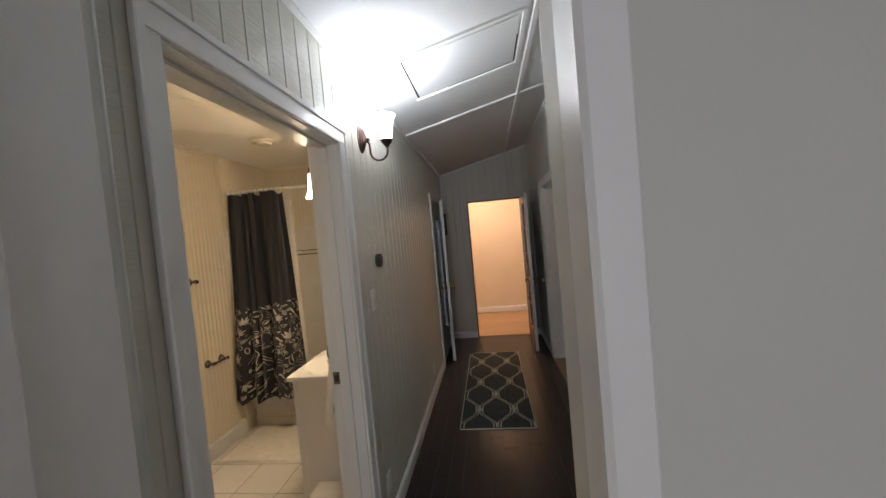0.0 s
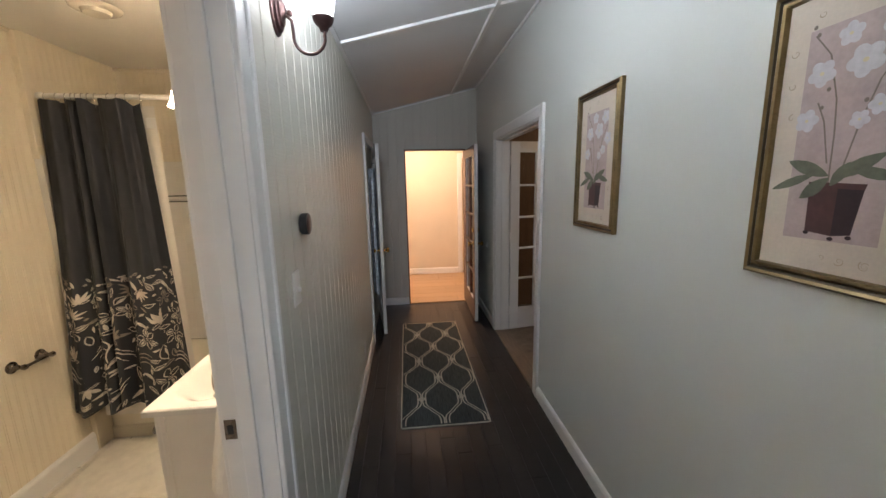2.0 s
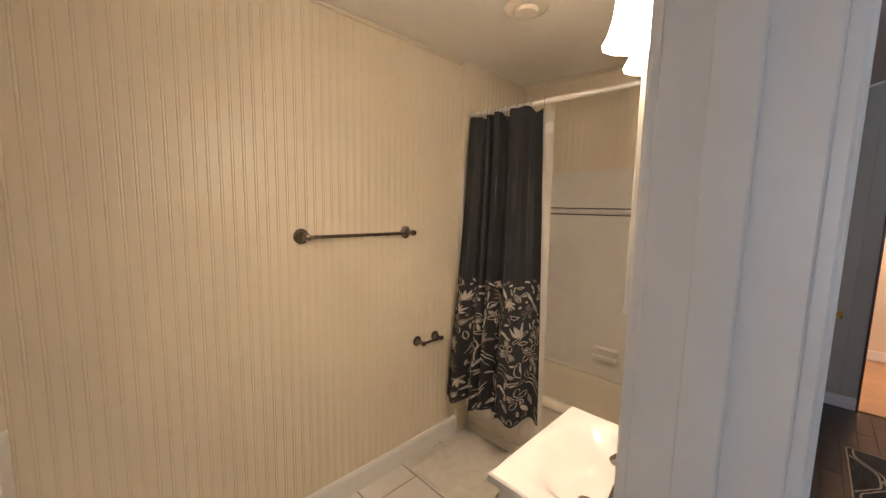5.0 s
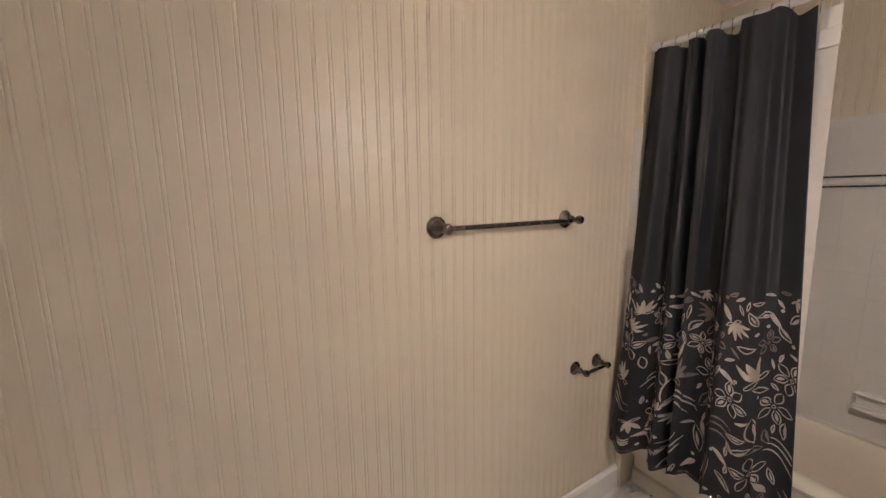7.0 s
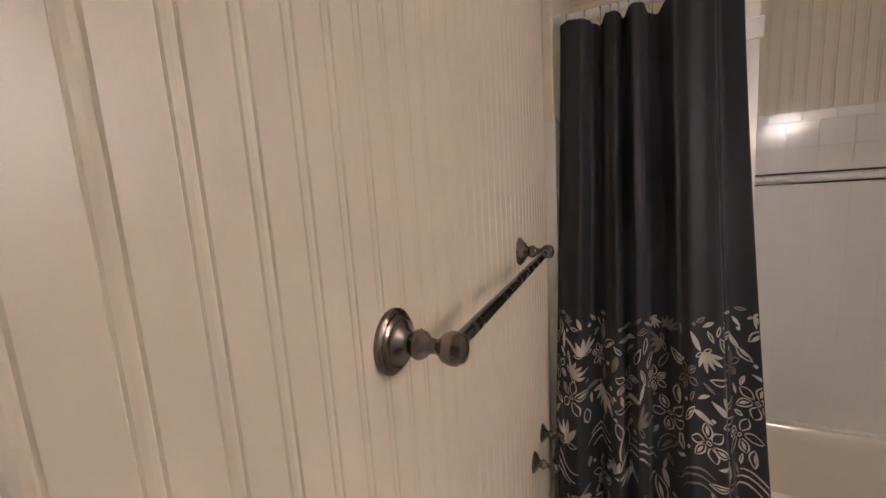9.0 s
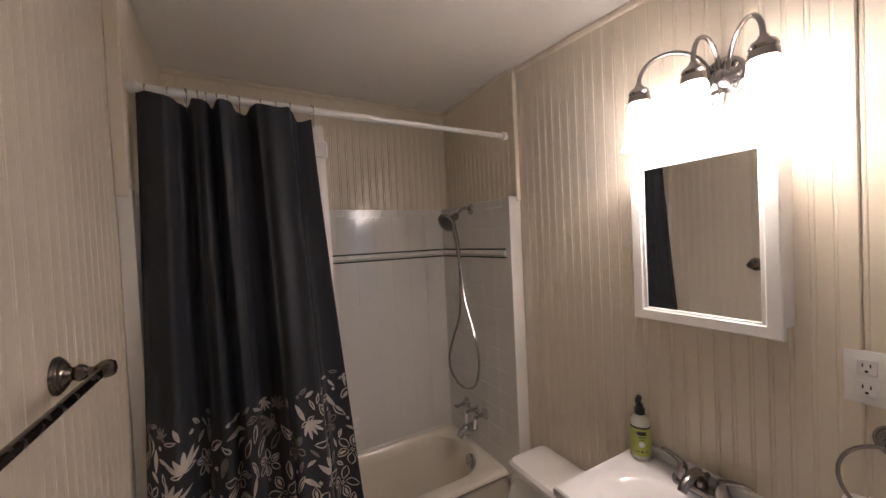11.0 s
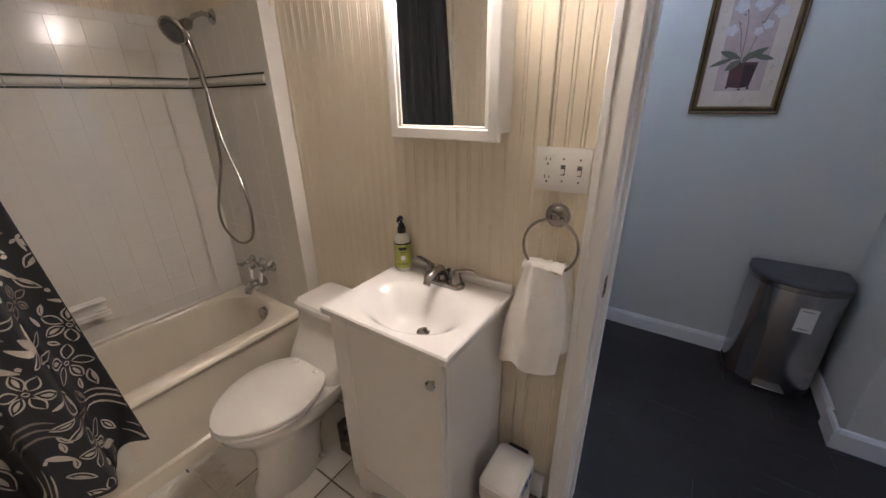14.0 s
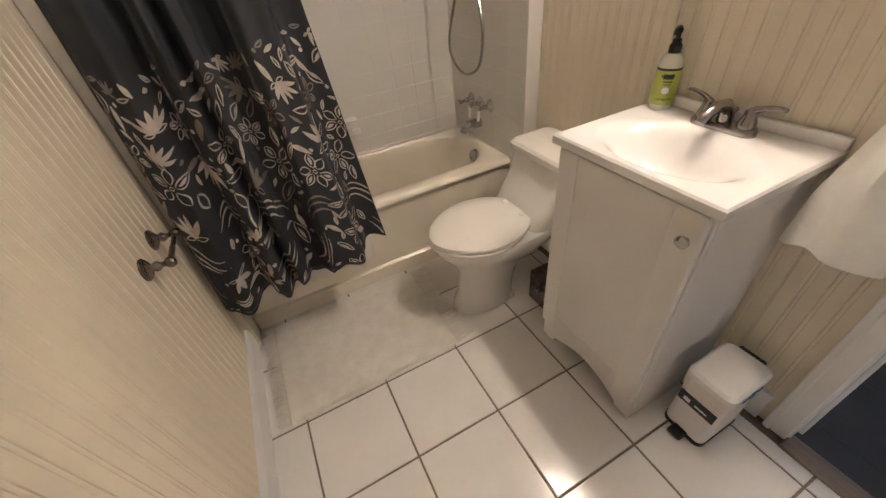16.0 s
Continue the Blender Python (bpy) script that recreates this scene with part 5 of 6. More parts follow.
lathe(bm, ((0, -0.03), (0.018, -0.028), (0.03, -0.012), (0.050, 0.006), (0.054, 0.014), (0.052, 0.022), (0.044, 0.024), (0.040, 0.020), (0, 0.021)), 28, hm)
under(part("spray_head", bm, STEEL), sh)
bm = bmesh.new()
lathe(bm, ((0, 0.024), (0.037, 0.024), (0.038, 0.021)), 24, hm)
for k in range(12):
    a = math.tau * k / 12
    lathe(bm, ((0, 0.028), (0.003, 0.027), (0.0035, 0.023)), 6, hm @ Matrix.Translation((0.028 * math.cos(a), 0.028 * math.sin(a), 0)))
under(part("spray_face", bm, GREY_PLASTIC), sh)
bm = bmesh.new()
tube(bm, ((-0.088, 3.930, 1.762), (-0.078, 3.925, 1.72), (-0.060, 3.928, 1.65), (-0.050, 3.93, 1.55)), [0.013, 0.0135, 0.012, 0.011], 12)
under(part("handle", bm, STEEL), sh)
bm = bmesh.new()
hose = [(-0.050, 3.93, 1.555), (-0.050, 3.935, 1.45), (-0.052, 3.95, 1.25), (-0.060, 4.02, 1.10), (-0.062, 4.068, 0.99), (-0.064, 4.045, 0.905), (-0.066, 3.930, 0.857), (-0.062, 3.81, 0.905), (-0.058, 3.775, 1.02), (-0.054, 3.80, 1.14), (-0.05, 3.90, 1.36), (-0.048, 3.935, 1.60), (-0.058, 3.945, 1.73), (-0.068, 3.946, 1.765)]
fine = []
for i in range(len(hose) - 1):
    p0, p1, p2, p3 = (Vector(hose[min(max(k, 0), len(hose) - 1)]) for k in (i - 1, i, i + 1, i + 2))
    for q in range(12):
        t = q / 12
        fine.append(0.5 * ((2 * p1) + (p2 - p0) * t + (2 * p0 - 5 * p1 + 4 * p2 - p3) * t * t + (3 * p1 - p0 - 3 * p2 + p3) * t ** 3))
tube(bm, fine, [0.0068 if i % 2 else 0.0058 for i in range(len(fine))], 8)
under(part("hose", bm, STEEL), sh)

settle(sh, 0, 0.025, -0.011)
vgroup = "tub valves"
for i, (y, z) in enumerate(((4.118, 0.668), (4.025, 0.670), (3.932, 0.674))):
    va = thing("tub_valve", "chrome tub valve with white porcelain lever", "valve", (0.06, y, z), vgroup)
    bm = bmesh.new()
    lathe(bm, ((0, 0.045), (0.010, 0.044), (0.013, 0.036), (0.012, 0.022), (0.020, 0.014), (0.030, 0.006), (0.033, 0)), 20, Matrix.Translation((0.060, y, z)) @ WESTWARD)
    under(part("escutcheon", bm, CHROME), va)
    bm = bmesh.new()
    tube(bm, ((0.02, y, z), (-0.006, y - 0.002, z - 0.004)), [0.009, 0.008], 12)
    lathe(bm, ((0, -0.011), (0.008, -0.008), (0.011, 0), (0.008, 0.008), (0, 0.011)), 12, pose(-0.012, y - 0.002, z - 0.005))
    under(part("hub", bm, CHROME), va)
    bm = bmesh.new()
    d = Vector(((-0.012, -0.012, 0.01), (-0.012, -0.015, -0.045), (-0.018, -0.02, -0.040))[i])
    d = d.normalized() * 0.055
    a = Vector((-0.012, y - 0.002, z - 0.005))
    tube(bm, (a, a + d * 0.3, a + d * 0.7, a + d), [0.006, 0.0085, 0.0085, 0.006], 10)
    under(part("lever", bm, PORCELAIN if i else CHROME), va)
st = thing("tub_spout", "chrome tub spout below the valves", "spout", (0.06, 4.065, 0.525))
bm = bmesh.new()
tube(bm, ((0.06, 4.065, 0.540), (0.03, 4.065, 0.542), (-0.01, 4.066, 0.538), (-0.035, 4.067, 0.525), (-0.045, 4.068, 0.505)), [0.027, 0.026, 0.025, 0.023, 0.019], 18)
under(part("spout", bm, CHROME), st)
bm = bmesh.new()
lathe(bm, ((0, 0.014), (0.004, 0.013), (0.005, 0.004), (0.005, 0)), 10, pose(-0.02, 4.066, 0.558))
under(part("diverter", bm, CHROME), st)
settle(st, 0, -0.02, 0.018)
sd = thing("soap_dish", "white ceramic wall soap dish on the tub tile", "soap dish", (-0.62, BATH_N, 0.62))
bm = bmesh.new()
box(bm, -0.70, -0.545, BATH_N - 0.012, BATH_N, 0.585, 0.665, 0.004, 2)
under(part("back", bm, PORCELAIN), sd)
bm = bmesh.new()
box(bm, -0.70, -0.545, BATH_N - 0.065, BATH_N - 0.008, 0.590, 0.606, 0.006, 2), box(bm, -0.70, -0.545, BATH_N - 0.066, BATH_N - 0.054, 0.604, 0.620, 0.005, 2)
under(part("tray", bm, PORCELAIN), sd)
bm = bmesh.new()
tube(bm, ((-0.70, BATH_N - 0.03, 0.655), (-0.545, BATH_N - 0.03, 0.655)), 0.008, 10)
under(part("grip", bm, PORCELAIN), sd)

# bath mat
bmat = thing("bath_mat", "cream woven cotton bath mat with looped fringe", "bath mat", (-0.93, 3.47, 0))
bm = bmesh.new()
MX0, MX1, MYA, MYB = -1.30, -0.585, 3.205, 3.735
nu, nv = 72, 54
top_ = []
for j in range(nv + 1):
    row = []
    for i in range(nu + 1):
        x, y = MX0 + (MX1 - MX0) * i / nu, MYA + (MYB - MYA) * j / nv
        edge = 0.004 * math.sin(x * 21) if j == 0 else 0
        z = 0.015 + 0.0024 * (((i // 2) + (j if (i // 6) % 2 else -j)) % 3 - 1) + 0.003 * noise.noise((x * 7, y * 7, 2)) + (0.0022 if (i // 6) % 2 else 0)
        row.append(bm.verts.new((x, y + edge, max(z, 0.004) if 0 < i < nu and 0 < j < nv else 0.003)))
    top_.append(row)
for j in range(nv):
    for i in range(nu):
        bm.faces.new((top_[j][i], top_[j][i + 1], top_[j + 1][i + 1], top_[j + 1][i]))
under(part("weave", bm, MAT_CLOTH), bmat)
rng = random.Random(8)
for side, xe in ((1, MX1), (-1, MX0)):
    bm = bmesh.new()
    for k in range(58):
        y = MYA + (MYB - MYA) * (k + 0.5) / 58
        ln, a = rng.uniform(0.05, 0.085) if side > 0 else rng.uniform(0.03, 0.05), rng.uniform(-0.5, 0.5)
        tube(bm, [(xe - side * 0.004, y, 0.009), (xe + side * ln * 0.4, y + a * 0.012, 0.012), (xe + side * ln * 0.8, y + a * 0.03 + 0.004, 0.006), (xe + side * ln, y + a * 0.03, 0.005), (xe + side * ln * 0.75, y + a * 0.02 - 0.006, 0.005)], 0.0032, 5)
    under(part("fringe", bm, MAT_CLOTH, None, "looped cream cotton fringe"), bmat)

# exhaust cover on the ceiling
ec = thing("ceiling_vent_cover", "round yellowed ceiling vent cover", "vent", (-0.72, 3.35, bath_top(-0.72, 3.35)))
bm = bmesh.new()
lathe(bm, ((0, -0.03), (0.05, -0.028), (0.055, -0.022), (0.058, -0.014), (0.085, -0.012), (0.095, -0.006), (0.098, 0)), 30, pose(-0.72, 3.35, bath_top(-0.72, 3.35)))
under(part("cover", bm, ENAMEL), ec)

# bathroom door leaf, open inwards
dl = thing("bathroom_door", "white painted panel door standing open into the bathroom", "door", (EAST - 0.01, DOOR_S + 0.012, 0))
dl.matrix_basis = pose(EAST - 0.012, DOOR_S + 0.02, 0.012, 0, 0, 165.5)
LW, LH, LT = 0.86, 2.055, 0.035


def panel_leaf(parent, w, h, t, cells, material, z0=0.0):
    bm = bmesh.new()
    box(bm, 0, w, -t / 2 + 0.009, t / 2 - 0.009, z0, h)
    xs_, zs = sorted({0, w, *[c for a, b, *_ in cells for c in (a, b)]}), sorted({z0, h, *[c for _, _, a, b in cells for c in (a, b)]})
    for i in range(len(xs_) - 1):
        for j in range(len(zs) - 1):
            cx, cz = (xs_[i] + xs_[i + 1]) / 2, (zs[j] + zs[j + 1]) / 2
            if not any(a < cx < b and c < cz < d for a, b, c, d in cells):
                for s in (-1, 1):
                    y0, y1 = sorted((s * (t / 2 - 0.009), s * t / 2))
                    box(bm, xs_[i], xs_[i + 1], y0, y1, zs[j], zs[j + 1])
    bmesh.ops.remove_doubles(bm, verts=bm.verts[:], dist=0.0001)
    return part("leaf", bm, material, parent, "", False)


lf = panel_leaf(dl, LW, LH, LT, [(a, a + 0.30, c, d) for a in (0.11, 0.46) for c, d in ((0.22, 0.80), (0.95, 1.55), (1.66, 1.92))], TRIM)
for s in (-1, 1):
    bm = bmesh.new()
    lathe(bm, ((0.031, 0), (0.031, 0.003), (0.024, 0.008), (0.012, 0.011), (0.010, 0.028), (0.014, 0.034), (0.025, 0.044), (0.027, 0.054), (0.022, 0.063), (0.0, 0.066)), 24, Matrix.Translation((LW - 0.065, s * LT / 2, 1.025)) @ pose(0, 0, 0, -90 * s, 0, 0))
    part("door_knob", bm, BRASS, dl, "polished brass knob")

# strike plate in the jamb
stp = thing("strike_plate", "worn metal strike plate in the door jamb", "strike plate", (0.19, DOOR_N, 0.955))
bm = bmesh.new()
box(bm, 0.150, 0.182, DOOR_N - 0.0095, DOOR_N - 0.0065, 0.925, 0.985, 0.001)
under(part("plate", bm, PEWTER), stp)
bm = bmesh.new()
box(bm, 0.158, 0.174, DOOR_N - 0.011, DOOR_N - 0.009, 0.941, 0.969, 0.001)
under(part("latch_hole", bm, BLACK_PLASTIC), stp)

settle(stp, -0.018, 0, 0.015)
# low white shelf behind the door
lw = thing("cubby_shelf", "low white wooden cubby shelf by the wall", "shelf", (-1.28, 1.55, 0))
bm = bmesh.new()
box(bm, WEST + 0.016, WEST + 0.20, 1.674, 1.690, 0, 0.885, 0.002)
under(part("side", bm, TRIM), lw)
bm = bmesh.new()
box(bm, WEST + 0.016, WEST + 0.20, 1.40, 1.416, 0, 0.885, 0.002)
under(part("side", bm, TRIM), lw)
for z in (0.02, 0.31, 0.62):
    bm = bmesh.new()
    box(bm, WEST + 0.016, WEST + 0.196, 1.416, 1.674, z, z + 0.016, 0.002)
    under(part("shelf_board", bm, TRIM), lw)
bm = bmesh.new()
box(bm, WEST + 0.008, WEST + 0.016, 1.40, 1.690, 0, 0.885)
under(part("back_panel", bm, TRIM), lw)

# ---- hall ----
# sconce
sc = thing("wall_sconce", "bronze wall sconce with a lit upturned glass shade", "wall lamp", (HALL_W, 2.70, 2.19))
bm = bmesh.new()
lathe(bm, ((0, 0.034), (0.014, 0.033), (0.022, 0.026), (0.034, 0.024), (0.038, 0.018), (0.046, 0.016), (0.050, 0.008), (0.056, 0.006), (0.058, 0)), 30, Matrix.Translation((HALL_W, 2.70, 2.195)) @ EASTWARD @ Matrix.Diagonal((1.35, 0.92, 1, 1)))
under(part("backplate", bm, BRONZE), sc)
bm = bmesh.new()
pts = [Vector((HALL_W + 0.03, 2.70, 2.185)), Vector((HALL_W + 0.05, 2.70, 2.165)), Vector((HALL_W + 0.052, 2.70, 2.13))]
pts += arc((HALL_W + 0.102, 2.70, 2.115), 0.05, 180, 350, 12)
pts += [Vector((HALL_W + 0.152, 2.70, 2.13)), Vector((HALL_W + 0.15, 2.70, 2.155))]
tube(bm, pts, 0.0055, 10)
lathe(bm, ((0, 0.012), (0.008, 0.009), (0.010, 0), (0.007, -0.006), (0, -0.008)), 12, pose(HALL_W + 0.045, 2.70, 2.185))
under(part("arm", bm, BRONZE), sc)
SX = HALL_W + 0.15
bm = bmesh.new()
lathe(bm, ((0, -0.012), (0.012, -0.010), (0.016, 0.002), (0.026, 0.010), (0.033, 0.024), (0.034, 0.032), (0.0, 0.032)), 22, pose(SX, 2.70, 2.145))
under(part("cup", bm, BRONZE), sc)
bm = bmesh.new()
lathe(bm, ((0.030, 0.0), (0.036, 0.03), (0.041, 0.07), (0.047, 0.105), (0.058, 0.130), (0.062, 0.134), (0.060, 0.136), (0.055, 0.130), (0.044, 0.105), (0.038, 0.07), (0.033, 0.03), (0.028, 0.002)), 30, pose(SX, 2.70, 2.175))
under(part("glass_shade", bm, SHADE_COOL, None, "lit white glass shade"), sc)
bm = bmesh.new()
lathe(bm, ((0, 0.04), (0.012, 0.036), (0.021, 0.02), (0.022, 0.004), (0.014, -0.02), (0.011, -0.04), (0, -0.04)), 16, pose(SX, 2.70, 2.235))
under(part("bulb", bm, BULB_COOL), sc)

th = thing("thermostat", "round black thermostat with a copper face", "thermostat", (HALL_W, 2.80, 1.49))
bm = bmesh.new()
lathe(bm, ((0.036, 0), (0.040, 0.004), (0.041, 0.024), (0.038, 0.028), (0, 0.028)), 30, Matrix.Translation((HALL_W, 2.80, 1.485)) @ EASTWARD)
under(part("ring", bm, BLACK_PLASTIC), th)
bm = bmesh.new()
lathe(bm, ((0, 0.031), (0.030, 0.030), (0.034, 0.0275)), 30, Matrix.Translation((HALL_W, 2.80, 1.485)) @ EASTWARD)
under(part("face", bm, BRONZE, None, "dark copper dial face"), th)
settle(th, 0, -0.015, 0.012)
hs = thing("light_switch", "white toggle light switch on the hall panelling", "switch", (HALL_W, 2.675, 1.25))
bm = bmesh.new()
box(bm, HALL_W + 0.0005, HALL_W + 0.007, 2.630, 2.706, 1.192, 1.312, 0.0025, 2)
under(part("plate", bm, WHITE_PLASTIC), hs)
bm = bmesh.new()
box(bm, HALL_W + 0.006, HALL_W + 0.020, 2.662, 2.672, 1.238, 1.256, 0.002)
under(part("toggle", bm, WHITE_PLASTIC), hs)
settle(hs, 0, -0.024, 0.034)
for y in (2.61, 4.33):
    ho = thing("wall_outlet", "white wall outlet above the hall baseboard", "outlet", (HALL_W, y, 0.26), "hall outlets")
    bm = bmesh.new()
    box(bm, HALL_W + 0.0005, HALL_W + 0.006, y - 0.035, y + 0.035, 0.205, 0.318, 0.0025, 2)
    under(part("plate", bm, WHITE_PLASTIC), ho)
    for z in (0.24, 0.283):
        bm = bmesh.new()
        box(bm, HALL_W + 0.005, HALL_W + 0.0085, y - 0.016, y + 0.016, z - 0.015, z + 0.015, 0.001)
        under(part("socket", bm, WHITE_PLASTIC), ho)


# framed pictures: a potted orchid, painted flat
def framed(name, label, y0, y1, z0, z1):
    fr = thing(name, label, "picture", (HALL_E, (y0 + y1) / 2, (z0 + z1) / 2), "orchid pictures")
    X = HALL_E
    bm = bmesh.new()
    prof = ((0.0, 0.0), (0.0, 0.018), (0.006, 0.024), (0.012, 0.020), (0.018, 0.016), (0.026, 0.024), (0.032, 0.022), (0.036, 0.012), (0.036, 0.0))
    loops = [[Vector((X - d, a, b)) for a, b in ((y0 + w, z0 + w), (y1 - w, z0 + w), (y1 - w, z1 - w), (y0 + w, z1 - w))] for w, d in prof]
    loft(bm, loops, False, False)
    under(part("frame", bm, GILT, None, "antique gold moulded frame"), fr)
    bm = bmesh.new()
    loops = [[Vector((X - d, a, b)) for a, b in ((y0 + w, z0 + w), (y1 - w, z0 + w), (y1 - w, z1 - w), (y0 + w, z1 - w))] for w, d in ((0.012, 0.0195), (0.0135, 0.0205), (0.0185, 0.0172), (0.019, 0.016))]
    loft(bm, loops, False, False)
    under(part("frame_channel", bm, GILT_DARK), fr)
    w, h = y1 - y0 - 0.068, z1 - z0 - 0.068
    yc = (y0 + y1) / 2
    bm = bmesh.new()
    box(bm, X - 0.010, X - 0.002, y0 + 0.03, y1 - 0.03, z0 + 0.03, z1 - 0.03)
    under(part("canvas", bm, CANVAS, None, "parchment toned print"), fr)

    def P(a, b, d=0.0):
        """a to the viewer's right, b up, from 0 to 1 over the print."""
        return Vector((X - 0.0106 - d, yc - (a - 0.5) * w, z0 + 0.034 + b * h))

    def poly(bm, pts, d):
        bm.faces.new([bm.verts.new(P(a, b, d)) for a, b in pts])

    def blob(bm, a, b, ra, rb, rot, d, pointed=0.0, n=14):
        pts = []
        for i in range(n):
            t = math.tau * i / n
            c, s = math.cos(t), math.sin(t) * (1 - pointed * abs(math.cos(t)) ** 2)
            u, v = ra * c, rb * s
            pts.append((a + (u * math.cos(rot) - v * math.sin(rot)), b + (u * math.sin(rot) + v * math.cos(rot)) * w / h))
        poly(bm, pts, d)

    bm = bmesh.new()
    poly(bm, ((0.18, 0.12), (0.80, 0.12), (0.80, 0.88), (0.18, 0.88)), 0.0002)
    under(part("mauve_field", bm, MAUVE, None, "", False), fr)
    bm = bmesh.new()
    rg = random.Random(21)
    for a, b in ((0.10, 0.70), (0.09, 0.82), (0.12, 0.58), (0.88, 0.28), (0.90, 0.18), (0.6, 0.055), (0.75, 0.05), (0.48, 0.06), (0.25, 0.93), (0.5, 0.94)):
        for q in range(2):
            prev, r, t0 = None, rg.uniform(0.02, 0.045), rg.uniform(0, 6)
            for i in range(15):
                t = t0 + i * 0.42
                rr = r * (1 - i / 17)
                cur = [(a + k * rr * math.cos(t), b + k * rr * math.sin(t) * w / h) for k in (1.0, 0.80)]
                if prev:
                    poly(bm, (prev[0], cur[0], cur[1], prev[1]), 0.0003)
                prev = cur
    under(part("scrollwork", bm, SCROLL, None, "", False), fr)
    bm = bmesh.new()
    for pts in (((0.45, 0.32), (0.44, 0.50), (0.42, 0.62), (0.34, 0.78), (0.22, 0.86)), ((0.50, 0.32), (0.58, 0.52), (0.66, 0.66), (0.78, 0.76)), ((0.42, 0.40), (0.36, 0.55), (0.30, 0.62))):
        for (a0, b0), (a1, b1) in zip(pts, pts[1:]):
            poly(bm, ((a0 - 0.006, b0), (a0 + 0.006, b0), (a1 + 0.006, b1), (a1 - 0.006, b1)), 0.0005)
    for a, b in ((0.24, 0.86), (0.21, 0.89), (0.36, 0.66), (0.33, 0.60), (0.60, 0.60)):
        blob(bm, a, b, 0.014, 0.016, 0, 0.0006)
    under(part("stems", bm, STEM, None, "", False), fr)
    pet, mid = bmesh.new(), bmesh.new()
    for a, b, r in ((0.30, 0.72, 0.085), (0.24, 0.56, 0.075), (0.56, 0.73, 0.10), (0.45, 0.83, 0.07), (0.72, 0.82, 0.085), (0.80, 0.66, 0.08), (0.58, 0.54, 0.055), (0.68, 0.58, 0.06)):
        t0 = rg.uniform(0, 6)
        for k in range(5):
            t = t0 + math.tau * k / 5
            blob(pet, a + 0.55 * r * math.cos(t), b + 0.55 * r * math.sin(t) * w / h, r * 0.60, r * 0.50, t, 0.0008 + k * 0.00006, 0.0)
        blob(mid, a, b, r * 0.18, r * 0.16, 0, 0.0014)
    under(part("orchid_petals", pet, PETAL, None, "", False), fr)
    under(part("orchid_centres", mid, PETAL_MID, None, "", False), fr)
    bm = bmesh.new()
    leaf_d = 0.0012
    for a, b, ra, rb, rot in ((0.30, 0.385, 0.16, 0.05, 2.75), (0.20, 0.335, 0.17, 0.035, 3.5), (0.36, 0.31, 0.12, 0.05, 3.85), (0.62, 0.385, 0.17, 0.05, 0.5), (0.72, 0.36, 0.15, 0.04, -0.25), (0.52, 0.36, 0.10, 0.04, 1.0)):
        leaf_d += 0.00012
        blob(bm, a, b, ra, rb, rot, leaf_d, 0.6)
    under(part("leaves", bm, LEAF, None, "", False), fr)
    bm = bmesh.new()
    poly(bm, ((0.33, 0.32), (0.52, 0.31), (0.52, 0.14), (0.34, 0.15)), 0.0010), poly(bm, ((0.32, 0.335), (0.69, 0.325), (0.68, 0.305), (0.33, 0.315)), 0.0011)
    under(part("pot", bm, POT, None, "", False), fr)
    bm = bmesh.new()
    poly(bm, ((0.52, 0.31), (0.68, 0.31), (0.64, 0.15), (0.52, 0.14)), 0.0010)
    blob(bm, 0.35, 0.145, 0.02, 0.015, 0, 0.0012), blob(bm, 0.52, 0.13, 0.02, 0.015, 0, 0.0012), blob(bm, 0.63, 0.14, 0.02, 0.015, 0, 0.0012)
    under(part("pot_shade_side", bm, POT_DARK, None, "", False), fr)
    return fr


framed("picture_frame", "gold framed print of a potted white orchid", 1.900, 2.272, 1.382, 2.066)
framed("picture_frame", "gold framed orchid print near the double doors", 2.930, 3.328, 1.390, 2.072)

# runner rug
rug = thing("runner_rug", "charcoal runner rug with cream trellis pattern", "rug", (0.88, 4.55, 0))
RX0, RX1, RY0, RY1 = 0.570, 1.186, 3.608, 5.495
bm = bmesh.new()
loft(bm, [rounded(RX0, RX1, RY0, RY1, 0.012, z, 3) for z in (0.001, 0.006)] + [rounded(RX0 + 0.004, RX1 - 0.004, RY0 + 0.004, RY1 - 0.004, 0.01, 0.008, 3)])
under(part("rug_body", bm, RUG_DARK), rug)
bm = bmesh.new()
px, py = 0.306, 0.612
Z = 0.0092


def ogee(t):
    """Sideways swing of one strand over half a cell, with a small step in the middle."""
    s = 0.5 - 0.5 * math.cos(math.pi * min(max((t - 0.5) * 1.45 + 0.5, 0), 1))
    return s + 0.035 * math.sin(math.tau * 3 * t) * (0.25 < t < 0.75)


